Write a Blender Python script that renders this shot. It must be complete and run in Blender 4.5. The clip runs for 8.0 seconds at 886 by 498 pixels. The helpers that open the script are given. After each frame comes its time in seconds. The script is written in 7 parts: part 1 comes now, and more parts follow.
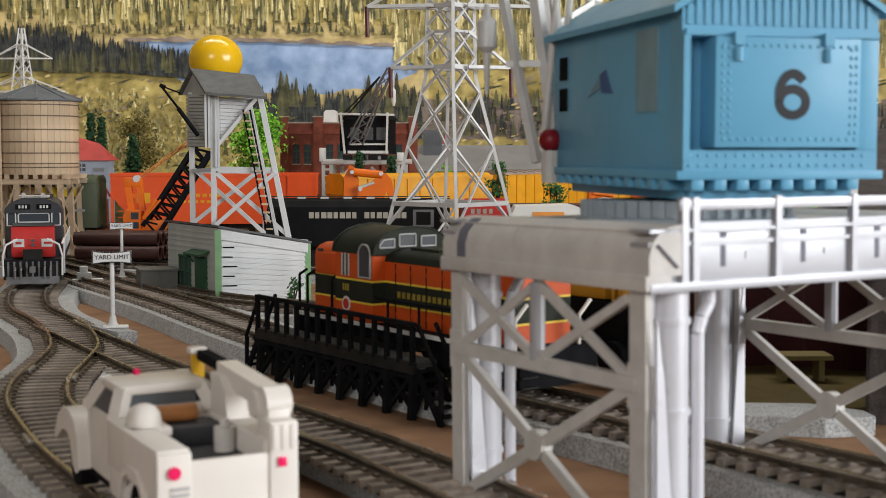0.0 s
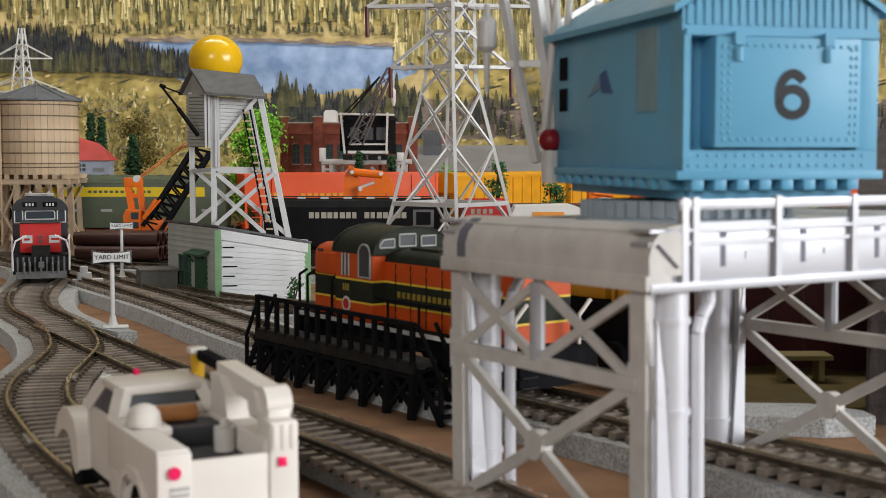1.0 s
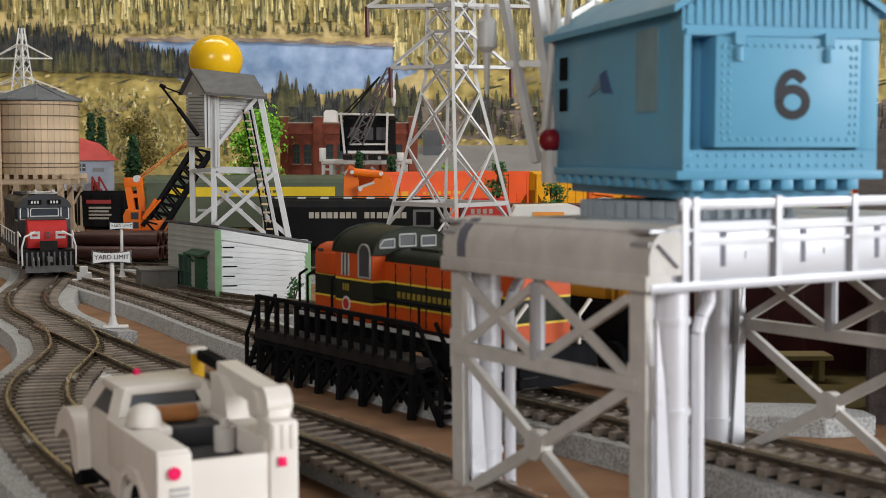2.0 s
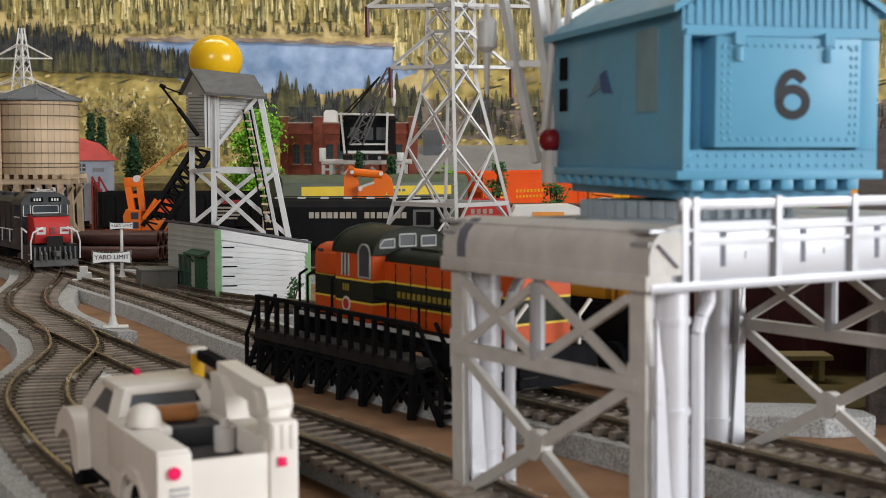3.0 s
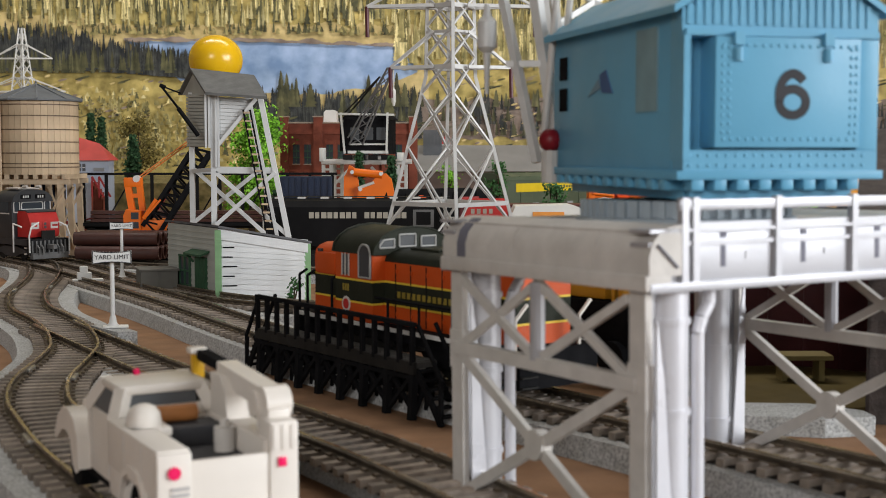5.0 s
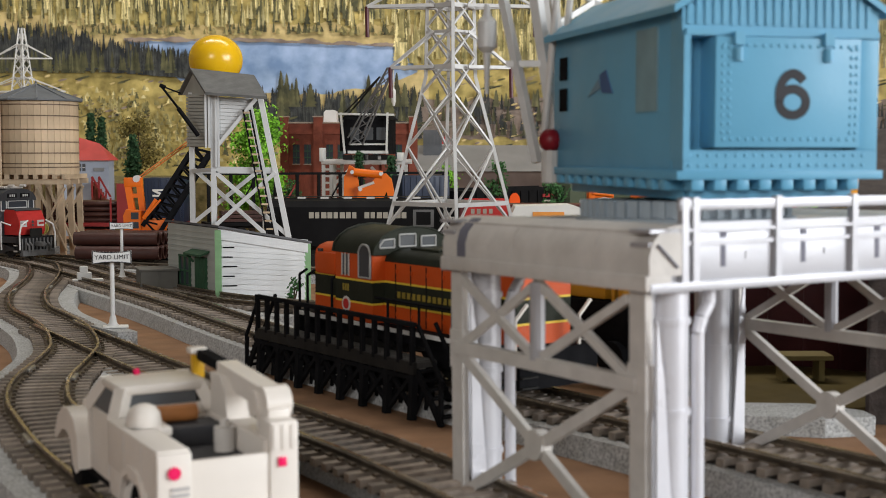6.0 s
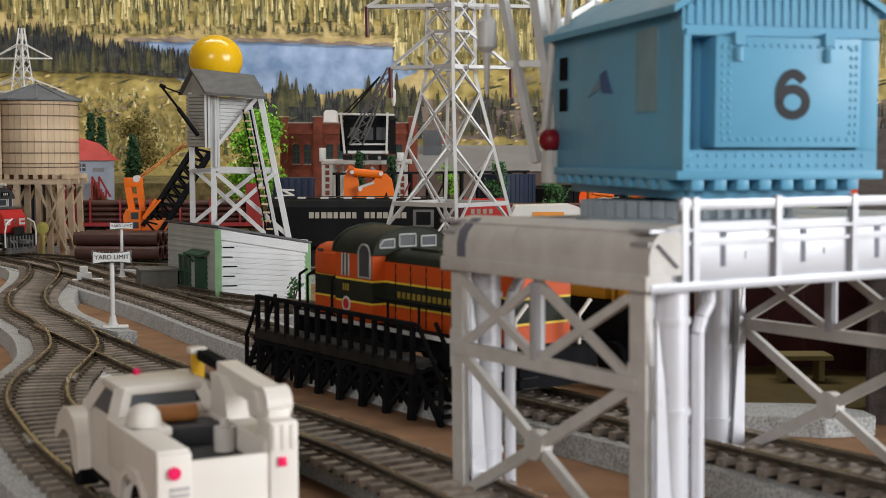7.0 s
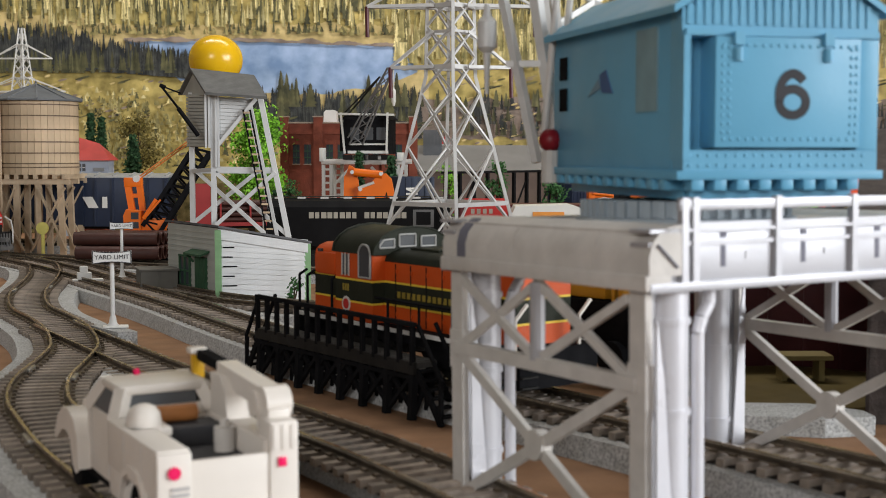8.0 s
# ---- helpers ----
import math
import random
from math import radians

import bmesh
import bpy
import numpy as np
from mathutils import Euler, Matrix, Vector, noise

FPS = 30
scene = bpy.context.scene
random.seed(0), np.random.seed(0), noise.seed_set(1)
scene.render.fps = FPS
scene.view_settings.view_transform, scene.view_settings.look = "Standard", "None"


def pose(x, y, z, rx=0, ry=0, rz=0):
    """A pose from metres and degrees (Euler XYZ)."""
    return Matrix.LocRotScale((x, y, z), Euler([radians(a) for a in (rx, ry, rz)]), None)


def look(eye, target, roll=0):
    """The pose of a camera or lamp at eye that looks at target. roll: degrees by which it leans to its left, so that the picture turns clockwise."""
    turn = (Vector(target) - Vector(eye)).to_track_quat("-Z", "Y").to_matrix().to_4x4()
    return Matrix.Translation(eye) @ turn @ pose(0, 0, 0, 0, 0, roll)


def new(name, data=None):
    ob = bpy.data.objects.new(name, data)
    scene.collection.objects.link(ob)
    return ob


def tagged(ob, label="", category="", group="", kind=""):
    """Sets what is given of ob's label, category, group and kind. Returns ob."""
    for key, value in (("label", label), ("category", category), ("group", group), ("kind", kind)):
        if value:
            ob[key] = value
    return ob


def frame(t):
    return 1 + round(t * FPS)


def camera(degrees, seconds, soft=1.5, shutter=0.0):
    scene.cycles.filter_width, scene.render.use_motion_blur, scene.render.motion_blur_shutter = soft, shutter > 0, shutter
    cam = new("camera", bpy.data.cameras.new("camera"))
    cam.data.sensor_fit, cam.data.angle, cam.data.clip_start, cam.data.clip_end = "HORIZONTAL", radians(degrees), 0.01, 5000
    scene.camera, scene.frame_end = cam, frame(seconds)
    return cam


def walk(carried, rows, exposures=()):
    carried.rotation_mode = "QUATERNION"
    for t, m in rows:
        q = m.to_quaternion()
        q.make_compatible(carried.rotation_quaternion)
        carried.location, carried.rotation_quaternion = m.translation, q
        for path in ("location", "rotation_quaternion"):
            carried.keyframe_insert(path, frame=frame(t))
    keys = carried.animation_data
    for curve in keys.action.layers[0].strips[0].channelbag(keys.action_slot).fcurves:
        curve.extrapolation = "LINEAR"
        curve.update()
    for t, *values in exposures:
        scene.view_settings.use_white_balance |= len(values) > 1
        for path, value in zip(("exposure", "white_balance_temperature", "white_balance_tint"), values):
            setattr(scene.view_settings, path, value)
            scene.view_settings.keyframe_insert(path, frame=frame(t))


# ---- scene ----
cam = camera(37, 8.0, soft=0.55)
cam.data.dof.use_dof = True
cam.data.dof.focus_distance = 0.74
cam.data.dof.aperture_fstop = 47.0
EYE = pose(0, 0, 0.082, 90 - 4.22, 0, 0)
walk(cam, [(0, EYE), (8.0, EYE)], exposures=[(0, 0.41, 6500, 10), (8.0, 0.41, 6500, 10)])

# ---- light: a room with one big window behind the camera's right shoulder, plus two added fill lamps ----
world = bpy.data.worlds.new("world")
scene.world = world
world.use_nodes = True
sky = world.node_tree.nodes.new("ShaderNodeTexSky")
sky.sky_type, sky.sun_disc = "NISHITA", False
sky.sun_elevation, sky.sun_rotation = radians(40), radians(130)
world.node_tree.links.new(sky.outputs[0], world.node_tree.nodes["Background"].inputs[0])
world.node_tree.nodes["Background"].inputs[1].default_value = 0.1


def area_lamp(name, eye, target, w, h, power, color):
    data = bpy.data.lights.new(name, "AREA")
    data.shape, data.size, data.size_y, data.energy, data.color = "RECTANGLE", w, h, power, color
    ob = new(name, data)
    ob.matrix_world = look(eye, target)
    return tagged(ob, kind="structure")


area_lamp("window_light", (1.56, -0.30, 0.44), (0.0, 0.45, 0.08), 1.1, 0.8, 25, (0.94, 0.97, 1.0))
# added fill from behind, brightens sides that the window misses
area_lamp("back_window_light", (-0.5, -1.8, 0.75), (-0.1, 0.6, 0.05), 0.9, 0.7, 12, (1.0, 0.95, 0.90))
# added lamp aimed at the mural to brighten it; no known ceiling fitting
area_lamp("ceiling_light_panel", (-0.1, 1.05, 1.36), (-0.1, 1.76, 0.2), 1.4, 0.25, 15, (1.0, 0.95, 0.88))

# ---- mesh building, in centimetres ----
CM = 0.01


class Mesh:
    """Collects vertices and faces in centimetres."""

    def __init__(self):
        self.v, self.f = [], []

    def add(self, verts, faces):
        n = len(self.v)
        self.v += [tuple(p) for p in verts]
        self.f += [tuple(i + n for i in q) for q in faces]
        return self

    def box(self, x0, x1, y0, y1, z0, z1, b=0.0):
        if b <= 0:
            v = [(x, y, z) for x in (x0, x1) for y in (y0, y1) for z in (z0, z1)]
            return self.add(v, [(0, 1, 3, 2), (4, 6, 7, 5), (0, 4, 5, 1), (2, 3, 7, 6), (0, 2, 6, 4), (1, 5, 7, 3)])
        bm = bmesh.new()
        bmesh.ops.create_cube(bm, size=1)
        bmesh.ops.scale(bm, vec=(x1 - x0, y1 - y0, z1 - z0), verts=bm.verts)
        bmesh.ops.translate(bm, vec=((x0 + x1) / 2, (y0 + y1) / 2, (z0 + z1) / 2), verts=bm.verts)
        bmesh.ops.bevel(bm, geom=list(bm.edges), offset=b, segments=2, profile=0.6, affect="EDGES")
        bm.verts.index_update()
        self.add([v.co[:] for v in bm.verts], [[v.index for v in f.verts] for f in bm.faces])
        bm.free()
        return self

    def beam(self, p, q, w, h=None, up=(0, 0, 1)):
        p, q = Vector(p), Vector(q)
        h = w if h is None else h
        d = (q - p).normalized()
        side = d.cross(Vector(up))
        if side.length < 1e-4:
            side = d.cross(Vector((1, 0, 0)))
        side.normalize()
        top = side.cross(d)
        v = [e + side * a * w / 2 + top * b * h / 2 for e in (p, q) for a, b in ((-1, -1), (1, -1), (1, 1), (-1, 1))]
        return self.add(v, [(0, 1, 2, 3), (7, 6, 5, 4), (0, 4, 5, 1), (1, 5, 6, 2), (2, 6, 7, 3), (3, 7, 4, 0)])

    def tube(self, p, q, r, r2=None, n=12, caps=True):
        p, q = Vector(p), Vector(q)
        r2 = r if r2 is None else r2
        d = (q - p).normalized()
        a = d.orthogonal().normalized()
        b = d.cross(a)
        ring = [a * math.cos(2 * math.pi * i / n) + b * math.sin(2 * math.pi * i / n) for i in range(n)]
        v = [p + o * r for o in ring] + [q + o * r2 for o in ring]
        f = [(i, (i + 1) % n, n + (i + 1) % n, n + i) for i in range(n)]
        if caps:
            f += [tuple(range(n - 1, -1, -1)), tuple(range(n, 2 * n))]
        return self.add(v, f)

    def pipe(self, pts, r, n=8):
        for p, q in zip(pts, pts[1:]):
            self.tube(p, q, r, n=n)
        return self

    def prism(self, pts, axis, a0, a1):
        """Extrudes a polygon given in the other two axes (in the order xyz) from a0 to a1 along axis."""
        n = len(pts)

        def put(p, a):
            return {"x": (a, p[0], p[1]), "y": (p[0], a, p[1]), "z": (p[0], p[1], a)}[axis]

        v = [put(p, a0) for p in pts] + [put(p, a1) for p in pts]
        return self.add(v, [tuple(range(n)), tuple(range(2 * n - 1, n - 1, -1))] + [(i, n + i, n + (i + 1) % n, (i + 1) % n) for i in range(n)])

    def lathe(self, prof, n=24, c=(0, 0, 0)):
        """Turns a profile of (radius, height) about z."""
        v, f = [], []
        for r, z in prof:
            v += [(c[0] + r * math.cos(2 * math.pi * i / n), c[1] + r * math.sin(2 * math.pi * i / n), c[2] + z) for i in range(n)]
        for k in range(len(prof) - 1):
            f += [(k * n + i, k * n + (i + 1) % n, (k + 1) * n + (i + 1) % n, (k + 1) * n + i) for i in range(n)]
        f += [tuple(range(n - 1, -1, -1)), tuple((len(prof) - 1) * n + i for i in range(n))]
        return self.add(v, f)

    def ball(self, c, r, n=16, sz=1.0):
        prof = [(max(r * math.sin(math.pi * k / n), 0.002), -r * sz * math.cos(math.pi * k / n)) for k in range(n + 1)]
        return self.lathe(prof, n * 2, c)

    def moved(self, other, m):
        return self.add([m @ Vector(p) for p in other.v], other.f)

    def mesh(self, name, smooth=35):
        me = bpy.data.meshes.new(name)
        me.from_pydata([(x * CM, y * CM, z * CM) for x, y, z in self.v], [], self.f)
        bm = bmesh.new()
        bm.from_mesh(me)
        bmesh.ops.recalc_face_normals(bm, faces=bm.faces)
        bm.to_mesh(me)
        bm.free()
        if smooth:
            me.shade_smooth()
            me.set_sharp_from_angle(angle=radians(smooth))
        me.update()
        return me


def at(x, y, z=0.0, rz=0.0, rx=0.0, ry=0.0):
    return pose(x * CM, y * CM, z * CM, rx, ry, rz)


def thing(name, label, category, m, group=""):
    ob = new(name)
    ob.empty_display_size = 0.01
    ob.matrix_basis = m
    return tagged(ob, label, category, group)


def part(name, shape, material, parent, label="", smooth=35):
    me = shape if isinstance(shape, bpy.types.Mesh) else shape.mesh(name, smooth)
    if not me.materials:
        me.materials.append(material)
    ob = new(name, me)
    ob.parent = parent
    return tagged(ob, label)


def solid(name, shape, material, label, category, m=None, group="", kind="", smooth=35):
    me = shape.mesh(name, smooth)
    me.materials.append(material)
    ob = new(name, me)
    if m is not None:
        ob.matrix_basis = m
    return tagged(ob, label, category, group, kind)


def words(name, text, size, material, parent, m, label="", depth=0.01, bold=0.0):
    """Lettering in the built-in font as a mesh part; size is the height in centimetres."""
    cu = bpy.data.curves.new(name, "FONT")
    cu.body, cu.size, cu.extrude, cu.offset, cu.align_x, cu.align_y = text, size * CM, depth * CM, bold * CM, "CENTER", "CENTER"
    tmp = bpy.data.objects.new(name, cu)
    scene.collection.objects.link(tmp)
    bpy.context.view_layer.update()
    me = bpy.data.meshes.new_from_object(tmp.evaluated_get(bpy.context.evaluated_depsgraph_get()))
    bpy.data.objects.remove(tmp)
    me.materials.clear()
    me.materials.append(material)
    ob = new(name, me)
    ob.parent, ob.matrix_basis = parent, m
    return tagged(ob, label)


# ---- materials ----
def mat(name, col, rough=0.5, metal=0.0, var=0.12, scale=120, bump=0.15, bscale=900, col2=None, rnd=0.0, stain=0.15, coat=0.0, island=0.0, spec=0.3):
    m = bpy.data.materials.new(name)
    m.use_nodes = True
    nt = m.node_tree
    n, link = nt.nodes, nt.links.new
    bs = n["Principled BSDF"]
    tc = n.new("ShaderNodeTexCoord")

    def tex(sc, det=4.0):
        t = n.new("ShaderNodeTexNoise")
        t.inputs["Scale"].default_value, t.inputs["Detail"].default_value = sc, det
        link(tc.outputs["Object"], t.inputs["Vector"])
        return t.outputs[0]

    def mix(kind, fac, a, b):
        x = n.new("ShaderNodeMix")
        x.data_type, x.blend_type = "RGBA", kind
        for sock, val in ((x.inputs[0], fac), (x.inputs[6], a), (x.inputs[7], b)):
            if isinstance(val, (float, int, tuple)):
                sock.default_value = val
            else:
                link(val, sock)
        return x.outputs[2]

    def ramp(fac, p0, p1, c0=(0, 0, 0, 1), c1=(1, 1, 1, 1)):
        r = n.new("ShaderNodeValToRGB")
        r.color_ramp.elements[0].position, r.color_ramp.elements[1].position = p0, p1
        r.color_ramp.elements[0].color, r.color_ramp.elements[1].color = c0, c1
        link(fac, r.inputs[0])
        return r.outputs[0]

    c0 = (*[max(c * (1 - var), 0) for c in col], 1)
    c1 = (*[min(c * (1 + var), 1) for c in (col2 or col)], 1)
    out = ramp(tex(scale), 0.3, 0.7, c0, c1)
    if stain:
        out = mix("MULTIPLY", ramp(tex(scale * 0.13 + 8, 6.0), 0.42, 0.75), out, (1 - stain, 1 - stain, 1 - stain * 1.15, 1))
    if rnd or island:
        if rnd:
            val = n.new("ShaderNodeObjectInfo").outputs["Random"]
        else:
            val = n.new("ShaderNodeNewGeometry").outputs["Random Per Island"]
        k = rnd or island
        out = mix("MULTIPLY", 1.0, out, ramp(val, 0.0, 1.0, (1 - k, 1 - k, 1 - k, 1), (1 + k, 1 + k * 0.9, 1 + k * 0.8, 1)))
    link(out, bs.inputs["Base Color"])
    bs.inputs["Metallic"].default_value = metal
    bs.inputs["Specular IOR Level"].default_value = spec
    bs.inputs["Coat Weight"].default_value = coat
    link(ramp(tex(scale * 0.7), 0.3, 0.7, (max(rough - 0.1, 0.03),) * 3 + (1,), (min(rough + 0.1, 1),) * 3 + (1,)), bs.inputs["Roughness"])
    if bump:
        b = n.new("ShaderNodeBump")
        b.inputs["Strength"].default_value, b.inputs["Distance"].default_value = bump, 0.0006
        link(tex(bscale), b.inputs["Height"])
        link(b.outputs[0], bs.inputs["Normal"])
    return m


def glass(name, col=(0.05, 0.06, 0.07)):
    m = mat(name, col, 0.12, var=0.05, bump=0, stain=0)
    return m


BOARD = mat("brown_board", (0.25, 0.13, 0.065), 0.75, scale=60, var=0.18, bump=0.25, bscale=1500, col2=(0.29, 0.16, 0.085))
GRANITE = mat("granite_paint", (0.43, 0.435, 0.43), 0.85, scale=1300, var=0.42, bump=0.5, bscale=900, stain=0.2)
TIE = mat("tie_plastic", (0.255, 0.215, 0.18), 0.6, scale=300, var=0.3, bump=0.3, rnd=0.25)
RAIL = mat("brass_rail", (0.10, 0.08, 0.06), 0.45, metal=0.6, scale=90, var=0.3, bump=0.1, col2=(0.14, 0.112, 0.085))
RAILTOP = mat("polished_rail_head", (0.44, 0.38, 0.30), 0.25, metal=0.9, scale=90, var=0.2, bump=0.05)
WHITE = mat("white_paint", (0.78, 0.78, 0.76), 0.5, scale=150, var=0.05)
CREAM = mat("cream_plastic", (0.76, 0.705, 0.64), 0.42, scale=80, var=0.05, bump=0.05)
SILVER = mat("silver_paint", (0.64, 0.635, 0.62), 0.42, metal=0.1, scale=200, var=0.06, bump=0.08)
SILVER_D = mat("dull_grey_paint", (0.60, 0.57, 0.535), 0.55, scale=200, var=0.08)
BLACK = mat("black_plastic", (0.010, 0.010, 0.011), 0.85, scale=150, var=0.3, stain=0, spec=0.04)
IRON = mat("dark_iron", (0.018, 0.017, 0.016), 0.6, metal=0.0, spec=0.15, scale=150, var=0.3)
GREY_LOCO = mat("grey_loco_paint", (0.040, 0.041, 0.045), 0.45, scale=120, var=0.12)
RED = mat("scarlet_paint", (0.50, 0.032, 0.028), 0.45, scale=120, var=0.1)
ORANGE_P = mat("orange_loco_paint", (0.56, 0.078, 0.011), 0.42, scale=100, var=0.08)
OLIVE = mat("dark_green_loco_paint", (0.022, 0.025, 0.017), 0.5, scale=120, var=0.15, spec=0.12)
YELLOW_P = mat("yellow_stripe_paint", (0.75, 0.52, 0.05), 0.45, var=0.06)
BLUE = mat("sky_blue_plastic", (0.125, 0.36, 0.53), 0.38, scale=60, var=0.05, bump=0.05, stain=0.06)
FRAME_G = mat("dull_window_frame", (0.34, 0.335, 0.32), 0.5, scale=150, var=0.1)
GOLD = mat("dull_gold_lettering", (0.30, 0.22, 0.035), 0.5, var=0.15)
GLASS = glass("dark_glass")
GLASS_L = glass("grey_glass", (0.10, 0.105, 0.11))
BLACK_CAR = mat("black_car_paint", (0.010, 0.010, 0.0105), 0.7, scale=90, var=0.2, spec=0.06)
# ---- the room and the layout board ----
WALL = mat("wall_paint", (0.19, 0.18, 0.17), 0.8, scale=8, var=0.05, bscale=200)
CARPET = mat("carpet", (0.16, 0.14, 0.12), 0.95, scale=60, var=0.25)


def room():
    for name, b in (("wall_west", (-172, -160, -185, 190, -95, 140)), ("wall_north", (-160, 160, 190, 202, -95, 140))):
        solid(name, Mesh().box(*b), WALL, "plain painted room wall", "wall", kind="structure")
    # this wall's opening is added to go with the fill lamp behind the camera
    w = Mesh().box(-160, -105, -197, -185, -95, 140).box(5, 160, -197, -185, -95, 140).box(-105, 5, -197, -185, -95, 30).box(-105, 5, -197, -185, 120, 140)
    solid("wall_south", w, WALL, "painted room wall with a window opening", "wall", kind="structure")
    w = Mesh().box(160, 172, -185, -90, -95, 140).box(160, 172, 30, 190, -95, 140)
    w.box(160, 172, -90, 30, -95, 0).box(160, 172, -90, 30, 90, 140)
    solid("wall_east", w, WALL, "painted room wall with a window opening", "wall", kind="structure")
    solid("floor", Mesh().box(-172, 172, -197, 202, -100, -95), CARPET, "dark carpeted room floor", "floor", kind="structure")
    solid("ceiling", Mesh().box(-172, 172, -197, 202, 140, 150), WALL, "pale painted ceiling", "ceiling", kind="structure")
    solid("ground", Mesh().box(-130, 130, -14, 178, -3, 0), BOARD, "brown painted layout board under the tracks", "ground", kind="structure")


room()


# ---- tracks ----
def spline(pts, step=0.5):
    p = [Vector((*q, 0)) for q in pts]
    p = [p[0] * 2 - p[1]] + p + [p[-1] * 2 - p[-2]]
    fine = []
    for i in range(1, len(p) - 2):
        a, b, c, d = p[i - 1:i + 3]
        for k in range(24):
            t = k / 24
            fine.append(0.5 * (2 * b + (c - a) * t + (2 * a - 5 * b + 4 * c - d) * t * t + (3 * b - a - 3 * c + d) * t ** 3))
    fine.append(p[-2])
    out, left = [fine[0].copy()], step
    for a, b in zip(fine, fine[1:]):
        seg = (b - a).length
        pos = 0.0
        while seg - pos >= left:
            pos += left
            out.append(a + (b - a) * (pos / seg))
            left = step
        left -= seg - pos
    return out


def normals(line):
    out = []
    for i in range(len(line)):
        d = (line[min(i + 1, len(line) - 1)] - line[max(i - 1, 0)]).normalized()
        out.append(Vector((-d.y, d.x, 0)))
    return out


def strip(line, profile):
    """Sweeps a closed profile of (offset, height) along a level line."""
    m, nn, k = Mesh(), normals(line), len(profile)
    v = [(*(p + n * o).xy, z) for p, n in zip(line, nn) for o, z in profile]
    f = [(i * k + j, i * k + (j + 1) % k, (i + 1) * k + (j + 1) % k, (i + 1) * k + j) for i in range(len(line) - 1) for j in range(k)]
    f += [tuple(range(k)), tuple(range((len(line) - 1) * k + k - 1, (len(line) - 1) * k - 1, -1))]
    return m.add(v, f)


TIE_MESH = Mesh().box(-0.125, 0.125, -1.5, 1.5, 0, 0.2).mesh("tie", 0)
TIE_MESH.materials.append(TIE)
# near-black brown that paints the shade in the gaps between ties
TIE_GAP = mat("tie_gap_shade", (0.024, 0.019, 0.015), 0.9, scale=500, var=0.4)
CHAIR_MAT = mat("rail_chair", (0.125, 0.095, 0.066), 0.6, scale=300, var=0.3)


def track(label, pts, bed=(2.3, 2.3), single=0, base=0.6, ties=True, bed_in=None):
    """Rails on ties on a granite-grey roadbed along a plan line; the first `single` ties are parts of their own."""
    line = spline(pts, 0.62)
    fine = line
    root = thing("railway_track", label, "railway track", Matrix.Identity(4), "model railway tracks")
    if bed:
        solid("roadbed", strip(line, [(-bed[0] - 0.15, 0.004), (bed[1] + 0.15, 0.004), (bed[1], base), (-bed[0], base)]), GRANITE,
              "speckled granite-grey roadbed strip", "roadbed", kind="structure", smooth=20)
    zt = base + 0.2
    # dark strip laid over the roadbed as painted shade between the ties
    part("ballast_bed", strip(line, [(-1.42, base + 0.01), (1.42, base + 0.01), (1.42, base + 0.03), (-1.42, base + 0.03)]), TIE_GAP, root)
    for side in (-1, 1):
        o = side * 0.86
        part("rail", strip(fine, [(o - 0.09, zt), (o + 0.09, zt), (o + 0.03, zt + 0.05), (o + 0.025, zt + 0.16), (o - 0.025, zt + 0.16), (o - 0.03, zt + 0.05)]), RAIL, root)
        part("rail_head", strip(fine, [(o - 0.05, zt + 0.161), (o + 0.05, zt + 0.161), (o + 0.042, zt + 0.235), (o - 0.042, zt + 0.235)]), RAILTOP, root)
    nn = normals(line)
    rest = Mesh()
    chairs = Mesh()
    for i, (p, n) in enumerate(zip(line, nn)):
        ang = math.degrees(math.atan2(n.y, n.x)) - 90
        if i < single:
            ob = part("tie", TIE_MESH, TIE, root)
            ob.matrix_basis = at(p.x, p.y, base, ang + random.uniform(-0.8, 0.8))
        else:
            rest.moved(Mesh().box(-0.125, 0.125, -1.5, 1.5, 0, 0.2), Matrix.Translation((p.x, p.y, base)) @ pose(0, 0, 0, 0, 0, ang))
        for side in (-1, 1):
            for e in (-0.17, 0.17):
                chairs.moved(Mesh().box(-0.1, 0.1, -0.06, 0.06, 0.2, 0.27), Matrix.Translation((*(p + n * (side * 0.86 + e)).xy, base)) @ pose(0, 0, 0, 0, 0, ang))
    tagged(part("rail_fastening", chairs, CHAIR_MAT, root), kind="stuff")
    if rest.v:
        tagged(part("tie_strip", rest, TIE, root), kind="stuff")
    return line


T1 = [(-2.0, 19.6), (-3.6, 22.4), (-5.4, 25.7), (-7.3, 29.2), (-9.2, 32.6), (-10.8, 35.93), (-11.9, 38.46), (-12.8, 41.9), (-13.32, 46.26), (-13.87, 49.46), (-15.45, 53.99), (-17.16, 57.56),
      (-19.22, 61.4), (-20.8, 65.8), (-21.9, 70.0), (-23.0, 75.5), (-24.3, 80.5), (-26.3, 86.0), (-29.6, 90.8), (-34.5, 94.6), (-41, 97.0), (-60, 99.5)]
T2 = [(-16.4, 55.6), (-14.9, 53.0), (-11.66, 47.6), (-9.04, 43.34), (-6.2, 38.9), (-3.97, 35.6), (-1.88, 32.44), (-0.58, 30.27), (1.35, 26.77), (4.5, 20.5)]
T3 = [(-29, 89.5), (-24.28, 82.86), (-18.28, 73.03), (-13.2, 64.6), (-9.3, 57.3), (-6.1, 51.6), (-2.53, 46.35), (1.9, 40.3), (6.35, 34.26), (11, 28), (17, 20)]
T4 = [(-30, 92), (-25.43, 88.13), (-18.05, 76.04), (-13.34, 68.9), (-9.0, 64.6), (-5.0, 62.8), (3.0, 62.0), (14, 62.0), (34, 62.0)]
